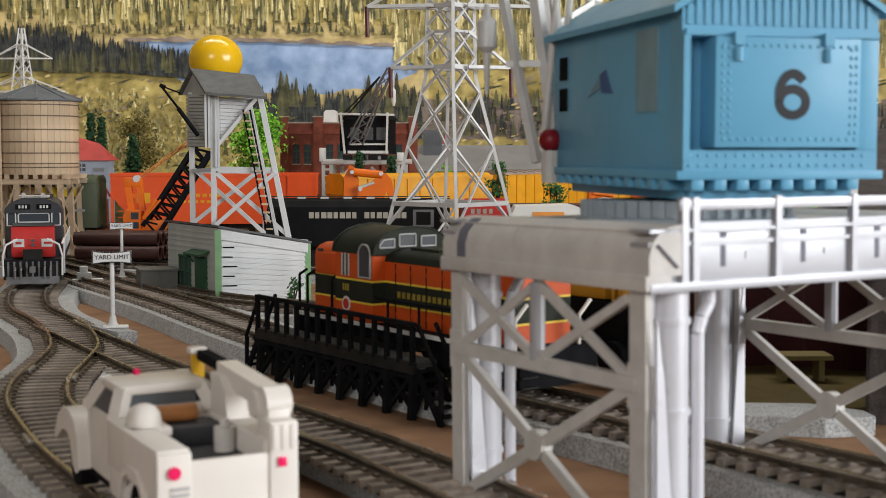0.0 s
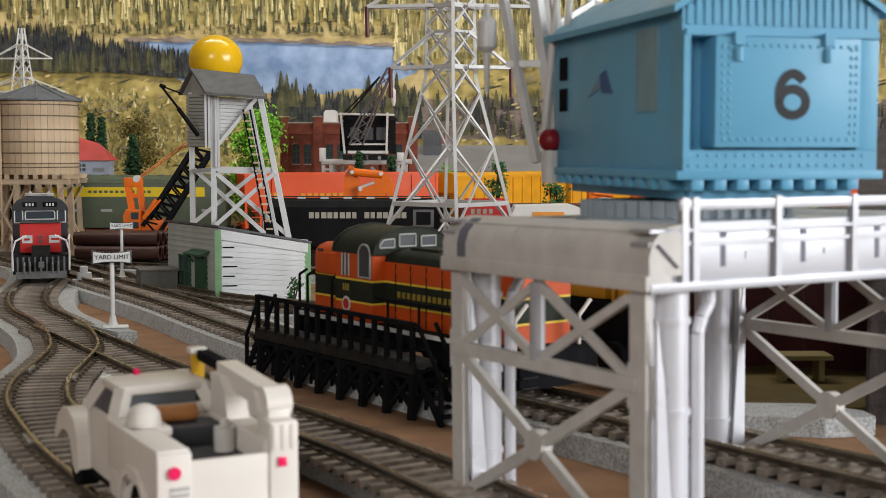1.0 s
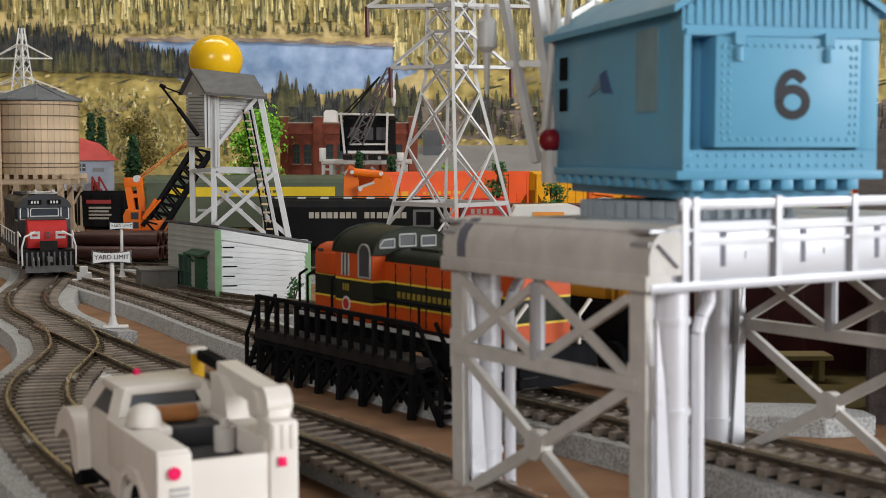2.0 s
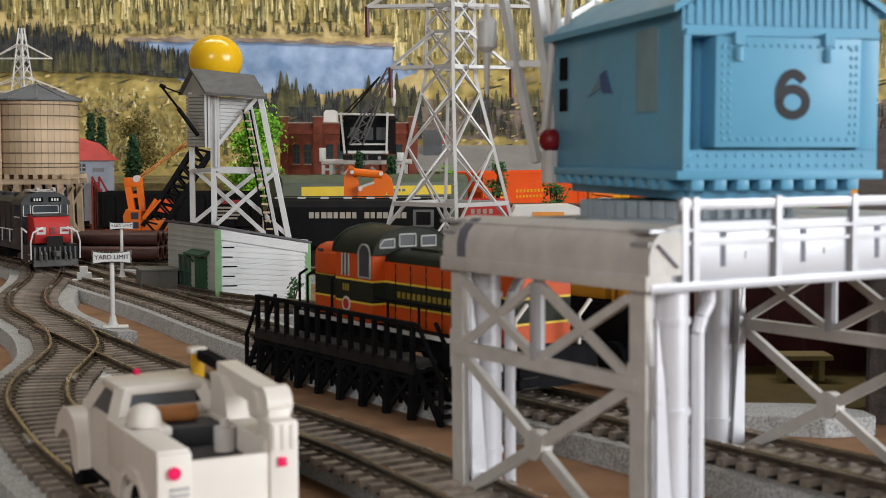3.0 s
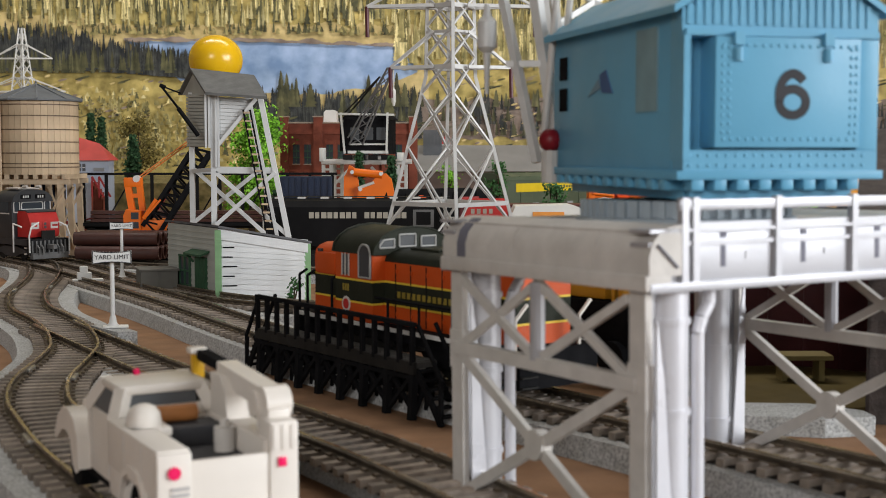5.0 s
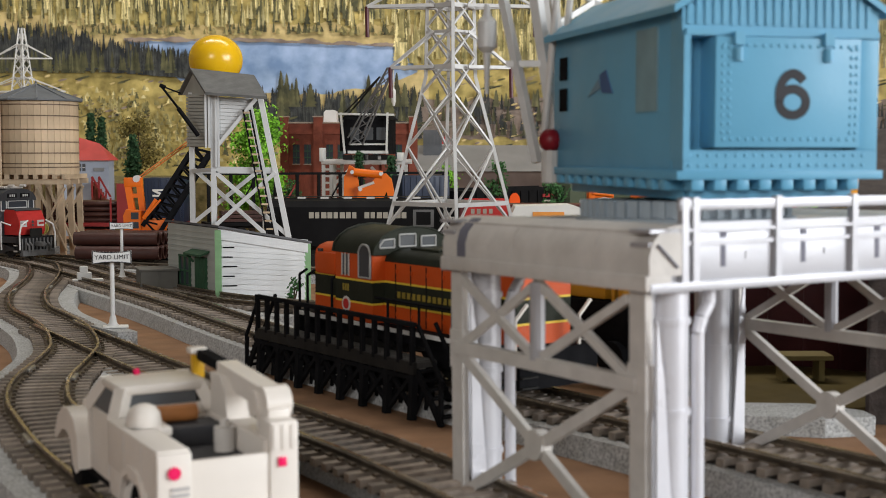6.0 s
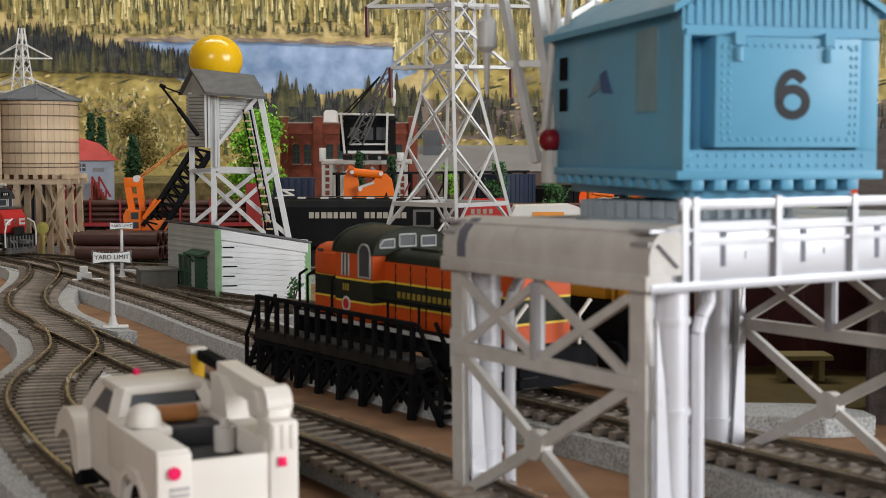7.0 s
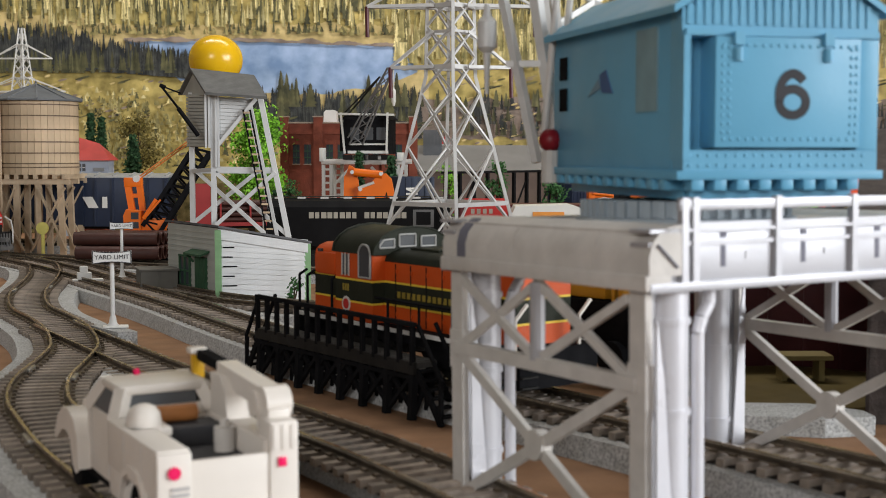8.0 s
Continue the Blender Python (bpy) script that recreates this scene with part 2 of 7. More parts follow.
T5 = [(-80, 108), (-50, 108), (-32, 108), (-22, 108), (-15, 108.2), (-8.5, 109.5), (-4, 111.8), (3.2, 117), (8.7, 123), (14.8, 130), (25, 139), (52, 152), (90, 160)]
T6 = [(-36, 97), (-27, 91.8), (-20.1, 87.6), (-14, 84.9), (-9, 84), (0, 84), (34, 84)]
T1_LINE = track("curved yard track with weathered brass rails", T1, (2.3, 2.1), single=150, base=0.60)
T2_LINE = track("straight siding track with weathered brass rails", T2, (0.9, 1.6), single=90, base=0.57)
T3_LINE = track("engine track beside the black service platform", T3, (1.85, 2.4), single=60, base=0.63)
T4_LINE = track("storage track under the black freight car", T4, (2.3, 2.3), base=0.55)
T6_LINE = track("far yard track in front of the pipe stack", T6, (2.2, 2.2), base=0.52)
T5_LINE = track("main line track of the long freight train", T5, (2.4, 2.4), base=0.60)

JOINER = mat("nickel_joiner", (0.42, 0.40, 0.36), 0.4, metal=0.6, scale=200, var=0.2)
for k, side in ((26, 1), (41, -1), (44, 1), (62, 1), (64, -1), (88, 1), (90, -1)):
    p, n = T1_LINE[k], normals(T1_LINE)[k]
    q = p + n * side * 0.86
    solid("rail_joiner", Mesh().box(-0.5, 0.5, -0.14, 0.14, 0.79, 0.95, 0.03), JOINER, "small metal rail joiner on the track", "rail joiner",
          at(q.x, q.y, 0, math.degrees(math.atan2(n.y, n.x)) - 90), "rail joiners")


# ---- the printed mural on the wall ----
MURAL_Y = 176.0


def mural_xy(px, py):
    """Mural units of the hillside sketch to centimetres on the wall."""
    k = MURAL_Y / 2343.1
    return (px - 784) * k, 8.2 - (py - 268) * k


def print_mat(name, a, b, scale=30, island=0.0, stain=0.1):
    return mat(name, a, 0.7, scale=scale, var=0.1, bump=0, col2=b, island=island, stain=stain)


MEADOW = print_mat("print_meadow", (0.30, 0.235, 0.075), (0.62, 0.49, 0.17), 60, stain=0.45)
MEADOW_L = print_mat("print_dry_grass", (0.52, 0.40, 0.17), (0.70, 0.55, 0.26), 60, stain=0.25)
LAKE = print_mat("print_lake", (0.20, 0.32, 0.55), (0.40, 0.52, 0.74), 34, stain=0.2)
PINE_D = print_mat("print_dark_pines", (0.016, 0.020, 0.025), (0.058, 0.062, 0.058), 70, island=0.65)
PINE_O = print_mat("print_olive_pines", (0.17, 0.155, 0.055), (0.40, 0.345, 0.15), 70, island=0.5)
PINE_Y = print_mat("print_yellow_pines", (0.46, 0.40, 0.17), (0.72, 0.64, 0.34), 70, island=0.5)
PINE_G = print_mat("print_grey_green_pines", (0.050, 0.054, 0.030), (0.12, 0.115, 0.055), 70, island=0.5)
ROCK = print_mat("print_scree", (0.20, 0.15, 0.13), (0.34, 0.27, 0.22), 50, stain=0.3)


def outline(m, pts, y):
    v = [mural_xy(*p) for p in pts]
    m.add([(x, y, z) for x, z in v], [tuple(range(len(v)))])


def wavy(x0, x1, f, amp, step=8):
    return [(x, f(x) + amp * noise.noise(Vector((x * 0.03, amp, 3.1))) + amp * 0.4 * noise.noise(Vector((x * 0.17, amp, 7.7)))) for x in np.arange(x0, x1 + 1, step)]


def lerp(table):
    xs, ys = [a for a, _ in table], [b for _, b in table]
    return lambda x: float(np.interp(x, xs, ys))


def pine(m, px, py, h, w, y):
    """One printed conifer: a ragged spire standing at (px, py)."""
    left, right, k = [], [], random.randint(4, 6)
    for i in range(k):
        t = i / k
        r = w * (1 - t) ** 0.8
        left += [(px - r * random.uniform(0.75, 1.1), py - h * t), (px - r * 0.55, py - h * (t + 0.6 / k))]
        right += [(px + r * random.uniform(0.75, 1.1), py - h * t), (px + r * 0.55, py - h * (t + 0.6 / k))]
    for half, sgn in ((left, 0.0), (right, 0.0015)):
        v = [mural_xy(*p) for p in half + [(px, py - h), (px + w * 0.08, py)]]
        m.add([(x, y - sgn, z) for x, z in v], [tuple(range(len(v)))])


def mural():
    root = tagged(new("backdrop"), "printed mountain lake mural on the wall", "backdrop", kind="structure")
    hill = Mesh().box(-125, 125, MURAL_Y, MURAL_Y + 1, 0, 62)
    part("printed_sheet", hill, MEADOW, root, "printed autumn hillside")
    rng = [0]

    def lay():
        rng[0] += 1
        return MURAL_Y - 0.008 * rng[0]

    shore = Mesh()
    top = lerp([(-300, 25), (0, 30), (100, 45), (250, 62), (480, 58), (700, 60), (960, 60), (2000, 40)])
    outline(shore, wavy(-300, 2000, lambda x: top(x) - 12, 10) + [(x, y + 34) for x, y in wavy(-300, 2000, top, 6)][::-1], lay())
    part("printed_shore", shore, MEADOW_L, root)
    lake = Mesh()
    outline(lake, wavy(225, 700, lambda x: 70 + 4 * abs(x - 460) / 240 + 0.02 * (x - 225), 4) + [(740, 120), (735, 160), (650, 175), (450, 170), (330, 150), (250, 90)], lay())
    part("printed_lake", lake, LAKE, root, "printed blue lake")
    bank = Mesh()
    outline(bank, wavy(430, 760, lerp([(430, 165), (560, 168), (620, 160), (690, 150), (760, 120)]), 5) + [(760, 215), (430, 215)], lay())
    part("printed_bank", bank, MEADOW_L, root)
    scree = Mesh()
    outline(scree, wavy(720, 2000, lambda x: 178, 14) + [(x, y) for x, y in wavy(720, 2000, lambda x: 246, 12)][::-1], lay())
    part("printed_scree", scree, ROCK, root)

    def wood(name, material, count, where, h, w, layers=6):
        for k in range(layers):
            m, y = Mesh(), lay()
            for i in range(count // layers):
                px, py, s = where(k / max(layers - 1, 1))
                pine(m, px, py, random.uniform(*h) * s, random.uniform(*w) * s, y + random.uniform(-0.003, 0.003))
            tagged(part(name, m, material, root), kind="stuff")

    # far slope above the lake
    far = lambda t: (random.uniform(-250, 1900), -48 + 92 * t + random.uniform(-9, 9), 1.0)
    for k, (dark, olive, light) in enumerate(((260, 420, 260), (260, 400, 200), (300, 380, 240), (200, 300, 200), (120, 210, 160))):
        t = lambda _, k=k: far(k / 4)
        wood("printed_far_pines", PINE_G, dark, t, (24, 52), (3.2, 6.5), 2)
        wood("printed_far_pines", PINE_O, olive, t, (20, 48), (2.6, 6), 2)
        wood("printed_far_pines", PINE_Y, light, t, (16, 40), (2.2, 5), 2)
    edge = Mesh()
    outline(edge, wavy(225, 705, lambda x: 66 + 4 * abs(x - 460) / 240 + 0.02 * (x - 225), 5, 5) + wavy(225, 705, lambda x: 72 + 4 * abs(x - 460) / 240 + 0.02 * (x - 225), 3, 5)[::-1], lay())
    part("printed_waterline", edge, ROCK, root, "printed brown waterline")
    wood("printed_shore_bushes", PINE_O, 150, lambda t: (random.uniform(-200, 760), 58 + 8 * random.random(), 1.0), (5, 14), (3, 8), 2)
    wood("printed_shore_bushes", PINE_G, 70, lambda t: (random.uniform(-200, 760), 55 + 10 * random.random(), 1.0), (8, 22), (2.5, 5), 2)
    # shore trees beyond the pylons
    east = lerp([(700, 165), (850, 110), (960, 100), (2000, 110)])
    wood("printed_shore_pines", PINE_Y, 420, lambda t: (random.uniform(700, 1900), 60 + 55 * t + random.uniform(-8, 8), 1.0), (28, 58), (3.5, 8), 5)
    wood("printed_shore_pines", PINE_O, 420, lambda t: (random.uniform(700, 1900), 58 + 62 * t + random.uniform(-8, 8), 1.0), (26, 55), (3.5, 8), 5)
    # dark belt on the near slope
    low = lerp([(-300, 125), (0, 128), (150, 127), (230, 132), (330, 140), (345, 142)])
    high = lerp([(-300, 85), (0, 88), (120, 92), (240, 118), (345, 138)])
    wood("printed_dark_pines", PINE_D, 1300, lambda t: (lambda x: (x, high(x) + (low(x) - high(x)) * t, 1.0))(random.uniform(-250, 345)), (24, 50), (3, 7), 8)
    wood("printed_dark_pines", PINE_G, 110, lambda t: (random.uniform(-200, 320), 122 + 9 * t, 0.9), (26, 46), (4, 8), 3)
    # trees on the near bank of the lake
    wood("printed_bank_pines", PINE_D, 420, lambda t: (random.uniform(440, 745), 200 + 45 * t, 1.0), (26, 52), (3, 8), 6)
    wood("printed_bank_pines", PINE_G, 16, lambda t: (random.uniform(470, 760), 190 + 20 * t, 1.0), (40, 66), (8, 13), 2)
    wood("printed_bank_pines", PINE_D, 260, lambda t: (random.uniform(830, 1700), 195 + 50 * t, 0.8), (20, 48), (4, 9), 5)
    # cast shade, stones and tufts printed on the open ground
    for name, material, count, ln in (("printed_shade", PINE_G, 420, 16), ("printed_stones", MEADOW_L, 520, 7), ("printed_shade", ROCK, 260, 12)):
        m, y = Mesh(), lay()
        for i in range(count):
            px, py = random.uniform(-250, 1900), random.uniform(135, 330)
            if 430 < px < 760 and py < 210:
                continue
            a, b = random.uniform(0.4, 1.0) * ln, random.uniform(0.8, 2.4)
            pts = [(px + a * math.cos(t * 0.9), py - 0.25 * a * math.cos(t * 0.9) + b * math.sin(t * 0.9)) for t in range(7)]
            outline(m, pts, y + random.uniform(-0.003, 0.003))
        tagged(part(name, m, material, root), kind="stuff")
    wood("printed_bank_pines", PINE_G, 60, lambda t: (random.uniform(690, 1000), 190 + 50 * t, 1.0), (14, 34), (3, 7), 3)
    # bushes on the meadow
    wood("printed_bushes", PINE_G, 90, lambda t: (random.uniform(-60, 430), 175 + 110 * random.random(), 0.7), (8, 24), (4, 9), 4)
    wood("printed_bushes", PINE_Y, 160, lambda t: (random.uniform(-60, 430), 160 + 130 * random.random(), 0.6), (6, 18), (5, 12), 4)
    wood("printed_bushes", PINE_O, 260, lambda t: (random.gauss(235, 55), 180 + 120 * random.random(), 0.6), (8, 20), (4, 10), 6)


mural()
BANK = mat("scenic_turf", (0.13, 0.12, 0.04), 0.95, scale=120, var=0.4, bump=0.8, bscale=400, col2=(0.2, 0.16, 0.07))
solid("scenery_bank", Mesh().prism([(-70, 133), (-16.5, 133), (-16.5, 141), (-2, 150), (-2, 175.2), (-70, 175.2)], "z", 0.0, 5.0), BANK,
      "raised turf bank in front of the mural", "bank", kind="structure", smooth=0)
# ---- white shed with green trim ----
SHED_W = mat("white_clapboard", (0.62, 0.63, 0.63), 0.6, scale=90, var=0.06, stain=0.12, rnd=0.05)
# the same white clapboard with shade put into its colour, for sides turned away
SHED_SHADE = mat("shaded_clapboard", (0.41, 0.42, 0.385), 0.65, scale=90, var=0.08, stain=0.15, rnd=0.06)
TRIM_G = mat("pale_green_trim", (0.26, 0.46, 0.24), 0.55, scale=120, var=0.1)
DOOR_G = mat("dark_green_trim", (0.035, 0.095, 0.05), 0.55, scale=120, var=0.12)
ROOF_G = mat("grey_tar_paper", (0.11, 0.11, 0.115), 0.85, scale=150, var=0.2, bump=0.4)


def boards(parent, p, q, z0, za, zb, count, material, drop=0.0):
    """Lap siding between two plan points, from z0 up to a top that runs from za to zb; each board is a piece."""
    p, q = Vector((*p, 0)), Vector((*q, 0))
    d = (q - p).normalized()
    out = Vector((d.y, -d.x, 0))
    L = (q - p).length
    top = max(za, zb)
    h = (top - z0) / count
    for i in range(count):
        lo, hi = z0 + i * h, z0 + (i + 1) * h + 0.03
        a, b = 0.0, L
        if min(za, zb) < hi:
            t = max(0.0, min(1.0, (za - lo - h * 0.5) / max(za - zb, 1e-3)))
            b = L * t if za > zb else L
        if b <= 0.1:
            continue
        m = Mesh()
        A, B = p + d * a, p + d * b - Vector((0, 0, drop * b / L))
        m.add([A + out * 0.08, B + out * 0.08, B + out * 0.02 + Vector((0, 0, hi - lo)), A + out * 0.02 + Vector((0, 0, hi - lo)),
               A - out * 0.02, B - out * 0.02, B - out * 0.02 + Vector((0, 0, hi - lo)), A - out * 0.02 + Vector((0, 0, hi - lo))],
              [(0, 1, 2, 3), (7, 6, 5, 4), (0, 4, 5, 1), (1, 5, 6, 2), (2, 6, 7, 3), (3, 7, 4, 0)])
        ob = part("siding_board", m, material, parent, smooth=0)
        ob.location.z = lo * CM


def shed():
    C, A, B = Vector((-11.6, 68.2)), Vector((-15.34, 73.9)), Vector((-7.3, 71.2))
    D = A + (B - C)
    root = thing("shed", "white clapboard shed with pale green corner boards", "shed", at(0, 0, 0))
    z0, zh, zl = 0.5, 4.2, 3.28
    body = Mesh()
    pts = [C, B, D, A]
    tops = [zh, zl, zl, zh]
    v = [(p.x, p.y, 0.05) for p in pts] + [(p.x, p.y, t) for p, t in zip(pts, tops)]
    body.add(v, [(0, 1, 2, 3), (4, 7, 6, 5), (0, 4, 5, 1), (1, 5, 6, 2), (2, 6, 7, 3), (3, 7, 4, 0)])
    part("wall_core", body, SHED_SHADE, root)
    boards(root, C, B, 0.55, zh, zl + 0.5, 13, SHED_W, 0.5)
    # shaded wall: its greyer boards carry the shade in their colour
    boards(root, A, C, z0, zh, zh, 13, SHED_SHADE)
    roof = Mesh()
    e1, e2 = (B - C).normalized() * 0.12, (A - C).normalized() * 0.25
    corners = [(C - e1 - e2, zh + 0.08), (B + e1 - e2, zl - 0.02), (D + e1 + e2, zl - 0.02), (A - e1 + e2, zh + 0.08)]
    v = [(p.x, p.y, z) for p, z in corners] + [(p.x, p.y, z + 0.12) for p, z in corners]
    roof.add(v, [(0, 1, 2, 3), (4, 7, 6, 5), (0, 4, 5, 1), (1, 5, 6, 2), (2, 6, 7, 3), (3, 7, 4, 0)])
    part("roof", roof, ROOF_G, root, "grey tar-paper lean-to roof")
    band = Mesh()
    n = Vector(((B - C).y, -(B - C).x)).normalized() * 0.1
    band.beam((*(C + n), zh - 0.28), (*(B + n), zl - 0.28), 0.1, 0.5)
    part("fascia_board", band, SHED_W, root)
    for p, t, s in ((C, zh, 0.5), (B, zl, 0.05)):
        part("corner_board", Mesh().box(p.x - 0.16, p.x + 0.16, p.y - 0.16, p.y + 0.12, s, t - 0.05), TRIM_G, root, "pale green corner board")
    w = (B - C).normalized()
    wn = Vector((w.y, -w.x))
    for i in range(7):
        q = C + w * 0.2 + wn * 0.12
        e = C + w * random.uniform(0.75, 1.1) + wn * 0.1
        z = 0.75 + i * 0.5
        part("lap_shadow_gap", Mesh().beam((q.x, q.y, z), (e.x, e.y, z - 0.03), 0.03, 0.06), BLACK, root)
    # door, window and little canopy on the shaded wall
    u = (C - A).normalized()
    n = Vector((u.y, -u.x))

    def on(s, z, o=0.0):
        q = A + u * s + n * o
        return (q.x, q.y, z)

    def slab(s0, s1, za, zb, o0, o1):
        m = Mesh()
        return m.add([on(s0, za, o0), on(s1, za, o0), on(s1, zb, o0), on(s0, zb, o0), on(s0, za, o1), on(s1, za, o1), on(s1, zb, o1), on(s0, zb, o1)],
                     [(0, 1, 2, 3), (7, 6, 5, 4), (0, 4, 5, 1), (1, 5, 6, 2), (2, 6, 7, 3), (3, 7, 4, 0)])

    door = part("door", slab(4.0, 5.5, z0, 2.62, 0.05, 0.14), DOOR_G, root, "dark green plank door")
    for k in range(4):
        part("door_plank", slab(4.04 + k * 0.36, 4.36 + k * 0.36, z0 + 0.05, 2.55, 0.14, 0.17), DOOR_G, door)
    win = part("window", slab(1.8, 3.3, 0.95, 2.55, 0.05, 0.1), GLASS, root)
    for a in (1.8, 2.5, 3.2):
        part("window_frame", slab(a, a + 0.13, 0.9, 2.6, 0.1, 0.17), DOOR_G, win)
    for z in (0.9, 1.7, 2.5):
        part("window_bar", slab(1.75, 3.38, z, z + 0.1, 0.1, 0.175), DOOR_G, win)
    can = Mesh()
    can.add([on(3.5, 2.9, 0.06), on(5.8, 2.9, 0.06), on(5.8, 2.7, 0.6), on(3.5, 2.7, 0.6), on(3.5, 3.0, 0.06), on(5.8, 3.0, 0.06), on(5.8, 2.8, 0.6), on(3.5, 2.8, 0.6)],
            [(0, 1, 2, 3), (7, 6, 5, 4), (0, 4, 5, 1), (1, 5, 6, 2), (2, 6, 7, 3), (3, 7, 4, 0)])
    part("canopy", can, DOOR_G, root, "dark green door canopy")
    part("bracket", Mesh().beam(on(3.7, 2.3, 0.1), on(3.7, 2.7, 0.5), 0.1), DOOR_G, root)
    # grey bin beside the shed
    solid("storage_bin", Mesh().box(-1.0, 1.0, -1, 1, 0, 1.4, 0.05).box(-1.08, 1.08, -1.1, 1.1, 1.4, 1.52, 0.03).box(-0.05, 0.05, -1.04, -0.98, 0.1, 1.35), mat("grey_bin", (0.15, 0.145, 0.13), 0.8, scale=90),
          "weathered grey storage bin beside the shed", "bin", at(-15.75, 72.6, 0.3, 20))


shed()


# ---- tall sand tower ----
STAVE = mat("tan_wood_staves", (0.56, 0.43, 0.29), 0.7, scale=70, var=0.14, stain=0.15, rnd=0.13)
def sand_tower():
    x0, x1, Y = -13.0, -14.4, 80.0
    root = thing("sand_tower", "white timber sand tower with hopper house and grey gable roof", "tower", at(0, 0, 0))
    W = SHED_W
    k = 80.0 / 2343.1

    def P(px, py, y=80.0):
        s = y / 2343.1
        return Vector(((px - 784) * s, y, 8.2 - (py - 268) * s))

    f = 78.6
    b = 81.3
    posts = [(P(341, 165, b), P(341, 560, b)), (P(379, 165, f), P(379, 560, f)), (P(462, 170, f), P(528, 495, f)), (P(440, 168, b), P(505, 470, b))]
    for p, q in posts:
        part("post", Mesh().beam((p.x, p.y, p.z), (q.x, q.y, 0.0), 0.3, 0.3, (0, 1, 0)), W, root)
    bars = [(P(379, 300, f), P(490, 302, f), 0.45), (P(341, 303, b), P(379, 300, f), 0.3), (P(382, 305, f), P(513, 420, f), 0.3), (P(488, 305, f - 0.21), P(382, 398, f - 0.21), 0.29),
            (P(341, 395, b), P(455, 305, b), 0.3), (P(345, 300, b - 0.21), P(470, 415, b - 0.21), 0.29), (P(345, 303, b), P(480, 303, b), 0.35)]
    for p, q, w in bars:
        part("brace", Mesh().beam(p, q, w * 0.8, 0.2, (0, 1, 0)), W, root)
    # hopper house: a front of tapering clapboard
    house = Mesh()
    fr = [P(335, 170, b), P(380, 172, f), P(452, 176, f), P(383, 258, f), P(335, 258, b)]
    v1, v2 = [fr[1], fr[2], fr[3]], [p + Vector((-0.6, 3.4, 0)) for p in (fr[1], fr[2], fr[3])]
    house.add(v1 + v2, [(0, 1, 2), (5, 4, 3), (0, 3, 4, 1), (1, 4, 5, 2), (2, 5, 3, 0)])
    part("hopper", house, SHED_SHADE, root, "white clapboard hopper", smooth=0)
    n = 13
    for i in range(n):
        t0, t1 = i / n, (i + 0.92) / n
        a, bb = fr[1].lerp(fr[3], t0), fr[1].lerp(fr[3], t1)
        c, d = fr[2].lerp(fr[3], t0), fr[2].lerp(fr[3], t1)
        o = Vector((0, -0.1, 0))
        part("siding_board", Mesh().add([a + o * 0.3, c + o * 0.3, d + o, bb + o, a, c, d, bb], [(0, 1, 2, 3), (7, 6, 5, 4), (0, 4, 5, 1), (1, 5, 6, 2), (2, 6, 7, 3), (3, 7, 4, 0)]), W, root, smooth=0)
    side = Mesh()
    A, B = P(335, 168, b), P(377, 168, f + 0.2)
    A2, B2 = P(335, 260, b), P(377, 260, f + 0.2)
    side.add([A, B, B2, A2, A + Vector((0.3, 0.3, 0)), B + Vector((0.3, 0.3, 0)), B2 + Vector((0.3, 0.3, 0)), A2 + Vector((0.3, 0.3, 0))],
             [(0, 1, 2, 3), (7, 6, 5, 4), (0, 4, 5, 1), (1, 5, 6, 2), (2, 6, 7, 3), (3, 7, 4, 0)])
    # tower side darkened by colour to read as shaded white siding
    part("side_wall", side, SHED_SHADE, root, smooth=0)
    for i in range(15):
        t = i / 15
        a, c = A.lerp(A2, t), B.lerp(B2, t)
        part("siding_board", Mesh().beam(a + Vector((-0.05, -0.06, -0.1)), c + Vector((-0.05, -0.06, -0.1)), 0.1, 0.17), SHED_SHADE, root, smooth=0)
    for px in (366, 372, 384, 388):
        part("guide_rail", Mesh().beam(P(px, 168, f - 0.25), P(px, 296 if px > 375 else 262, f - 0.25), 0.12), W, root)
    part("hopper_edge", Mesh().beam(P(455, 176, f - 0.15), P(385, 260, f - 0.15), 0.2, 0.2, (0, 1, 0)), W, root)
    # gable roof
    roof = Mesh()
    r1, r2 = P(340, 122, 80.6), P(452, 134, 79.8)
    e1, e2 = P(366, 164, 77.6), P(474, 172, 77.4)
    g1, g2 = P(318, 165, 83.2), P(430, 168, 83.2)
    th = Vector((0, 0, -0.16))
    for a, bb, c, d in ((r1, r2, e2, e1), (g1, g2, r2, r1)):
        roof.add([a, bb, c, d, a + th, bb + th, c + th, d + th], [(0, 1, 2, 3), (7, 6, 5, 4), (0, 4, 5, 1), (1, 5, 6, 2), (2, 6, 7, 3), (3, 7, 4, 0)])
    part("roof", roof, mat("dark_grey_shingle", (0.135, 0.135, 0.13), 0.85, scale=160, var=0.15, bump=0.3), root, "dark grey sheet roof", smooth=0)
    gable = Mesh()
    gx = Vector((0.25, 0, 0))
    gable.add([r1 + gx + th, e1 + gx + th, g1 + gx + th, r1 + gx * 2 + th, e1 + gx * 2 + th, g1 + gx * 2 + th], [(0, 1, 2), (5, 4, 3), (0, 3, 4, 1), (1, 4, 5, 2), (2, 5, 3, 0)])
    part("gable", gable, SHED_SHADE, root)
    # ladder
    for o in (0, 12):
        part("ladder_rail", Mesh().beam(P(432 + o, 195, 78.3), P(474 + o, 425, 78.3), 0.1), BLACK, root)
    for i in range(15):
        t = i / 15
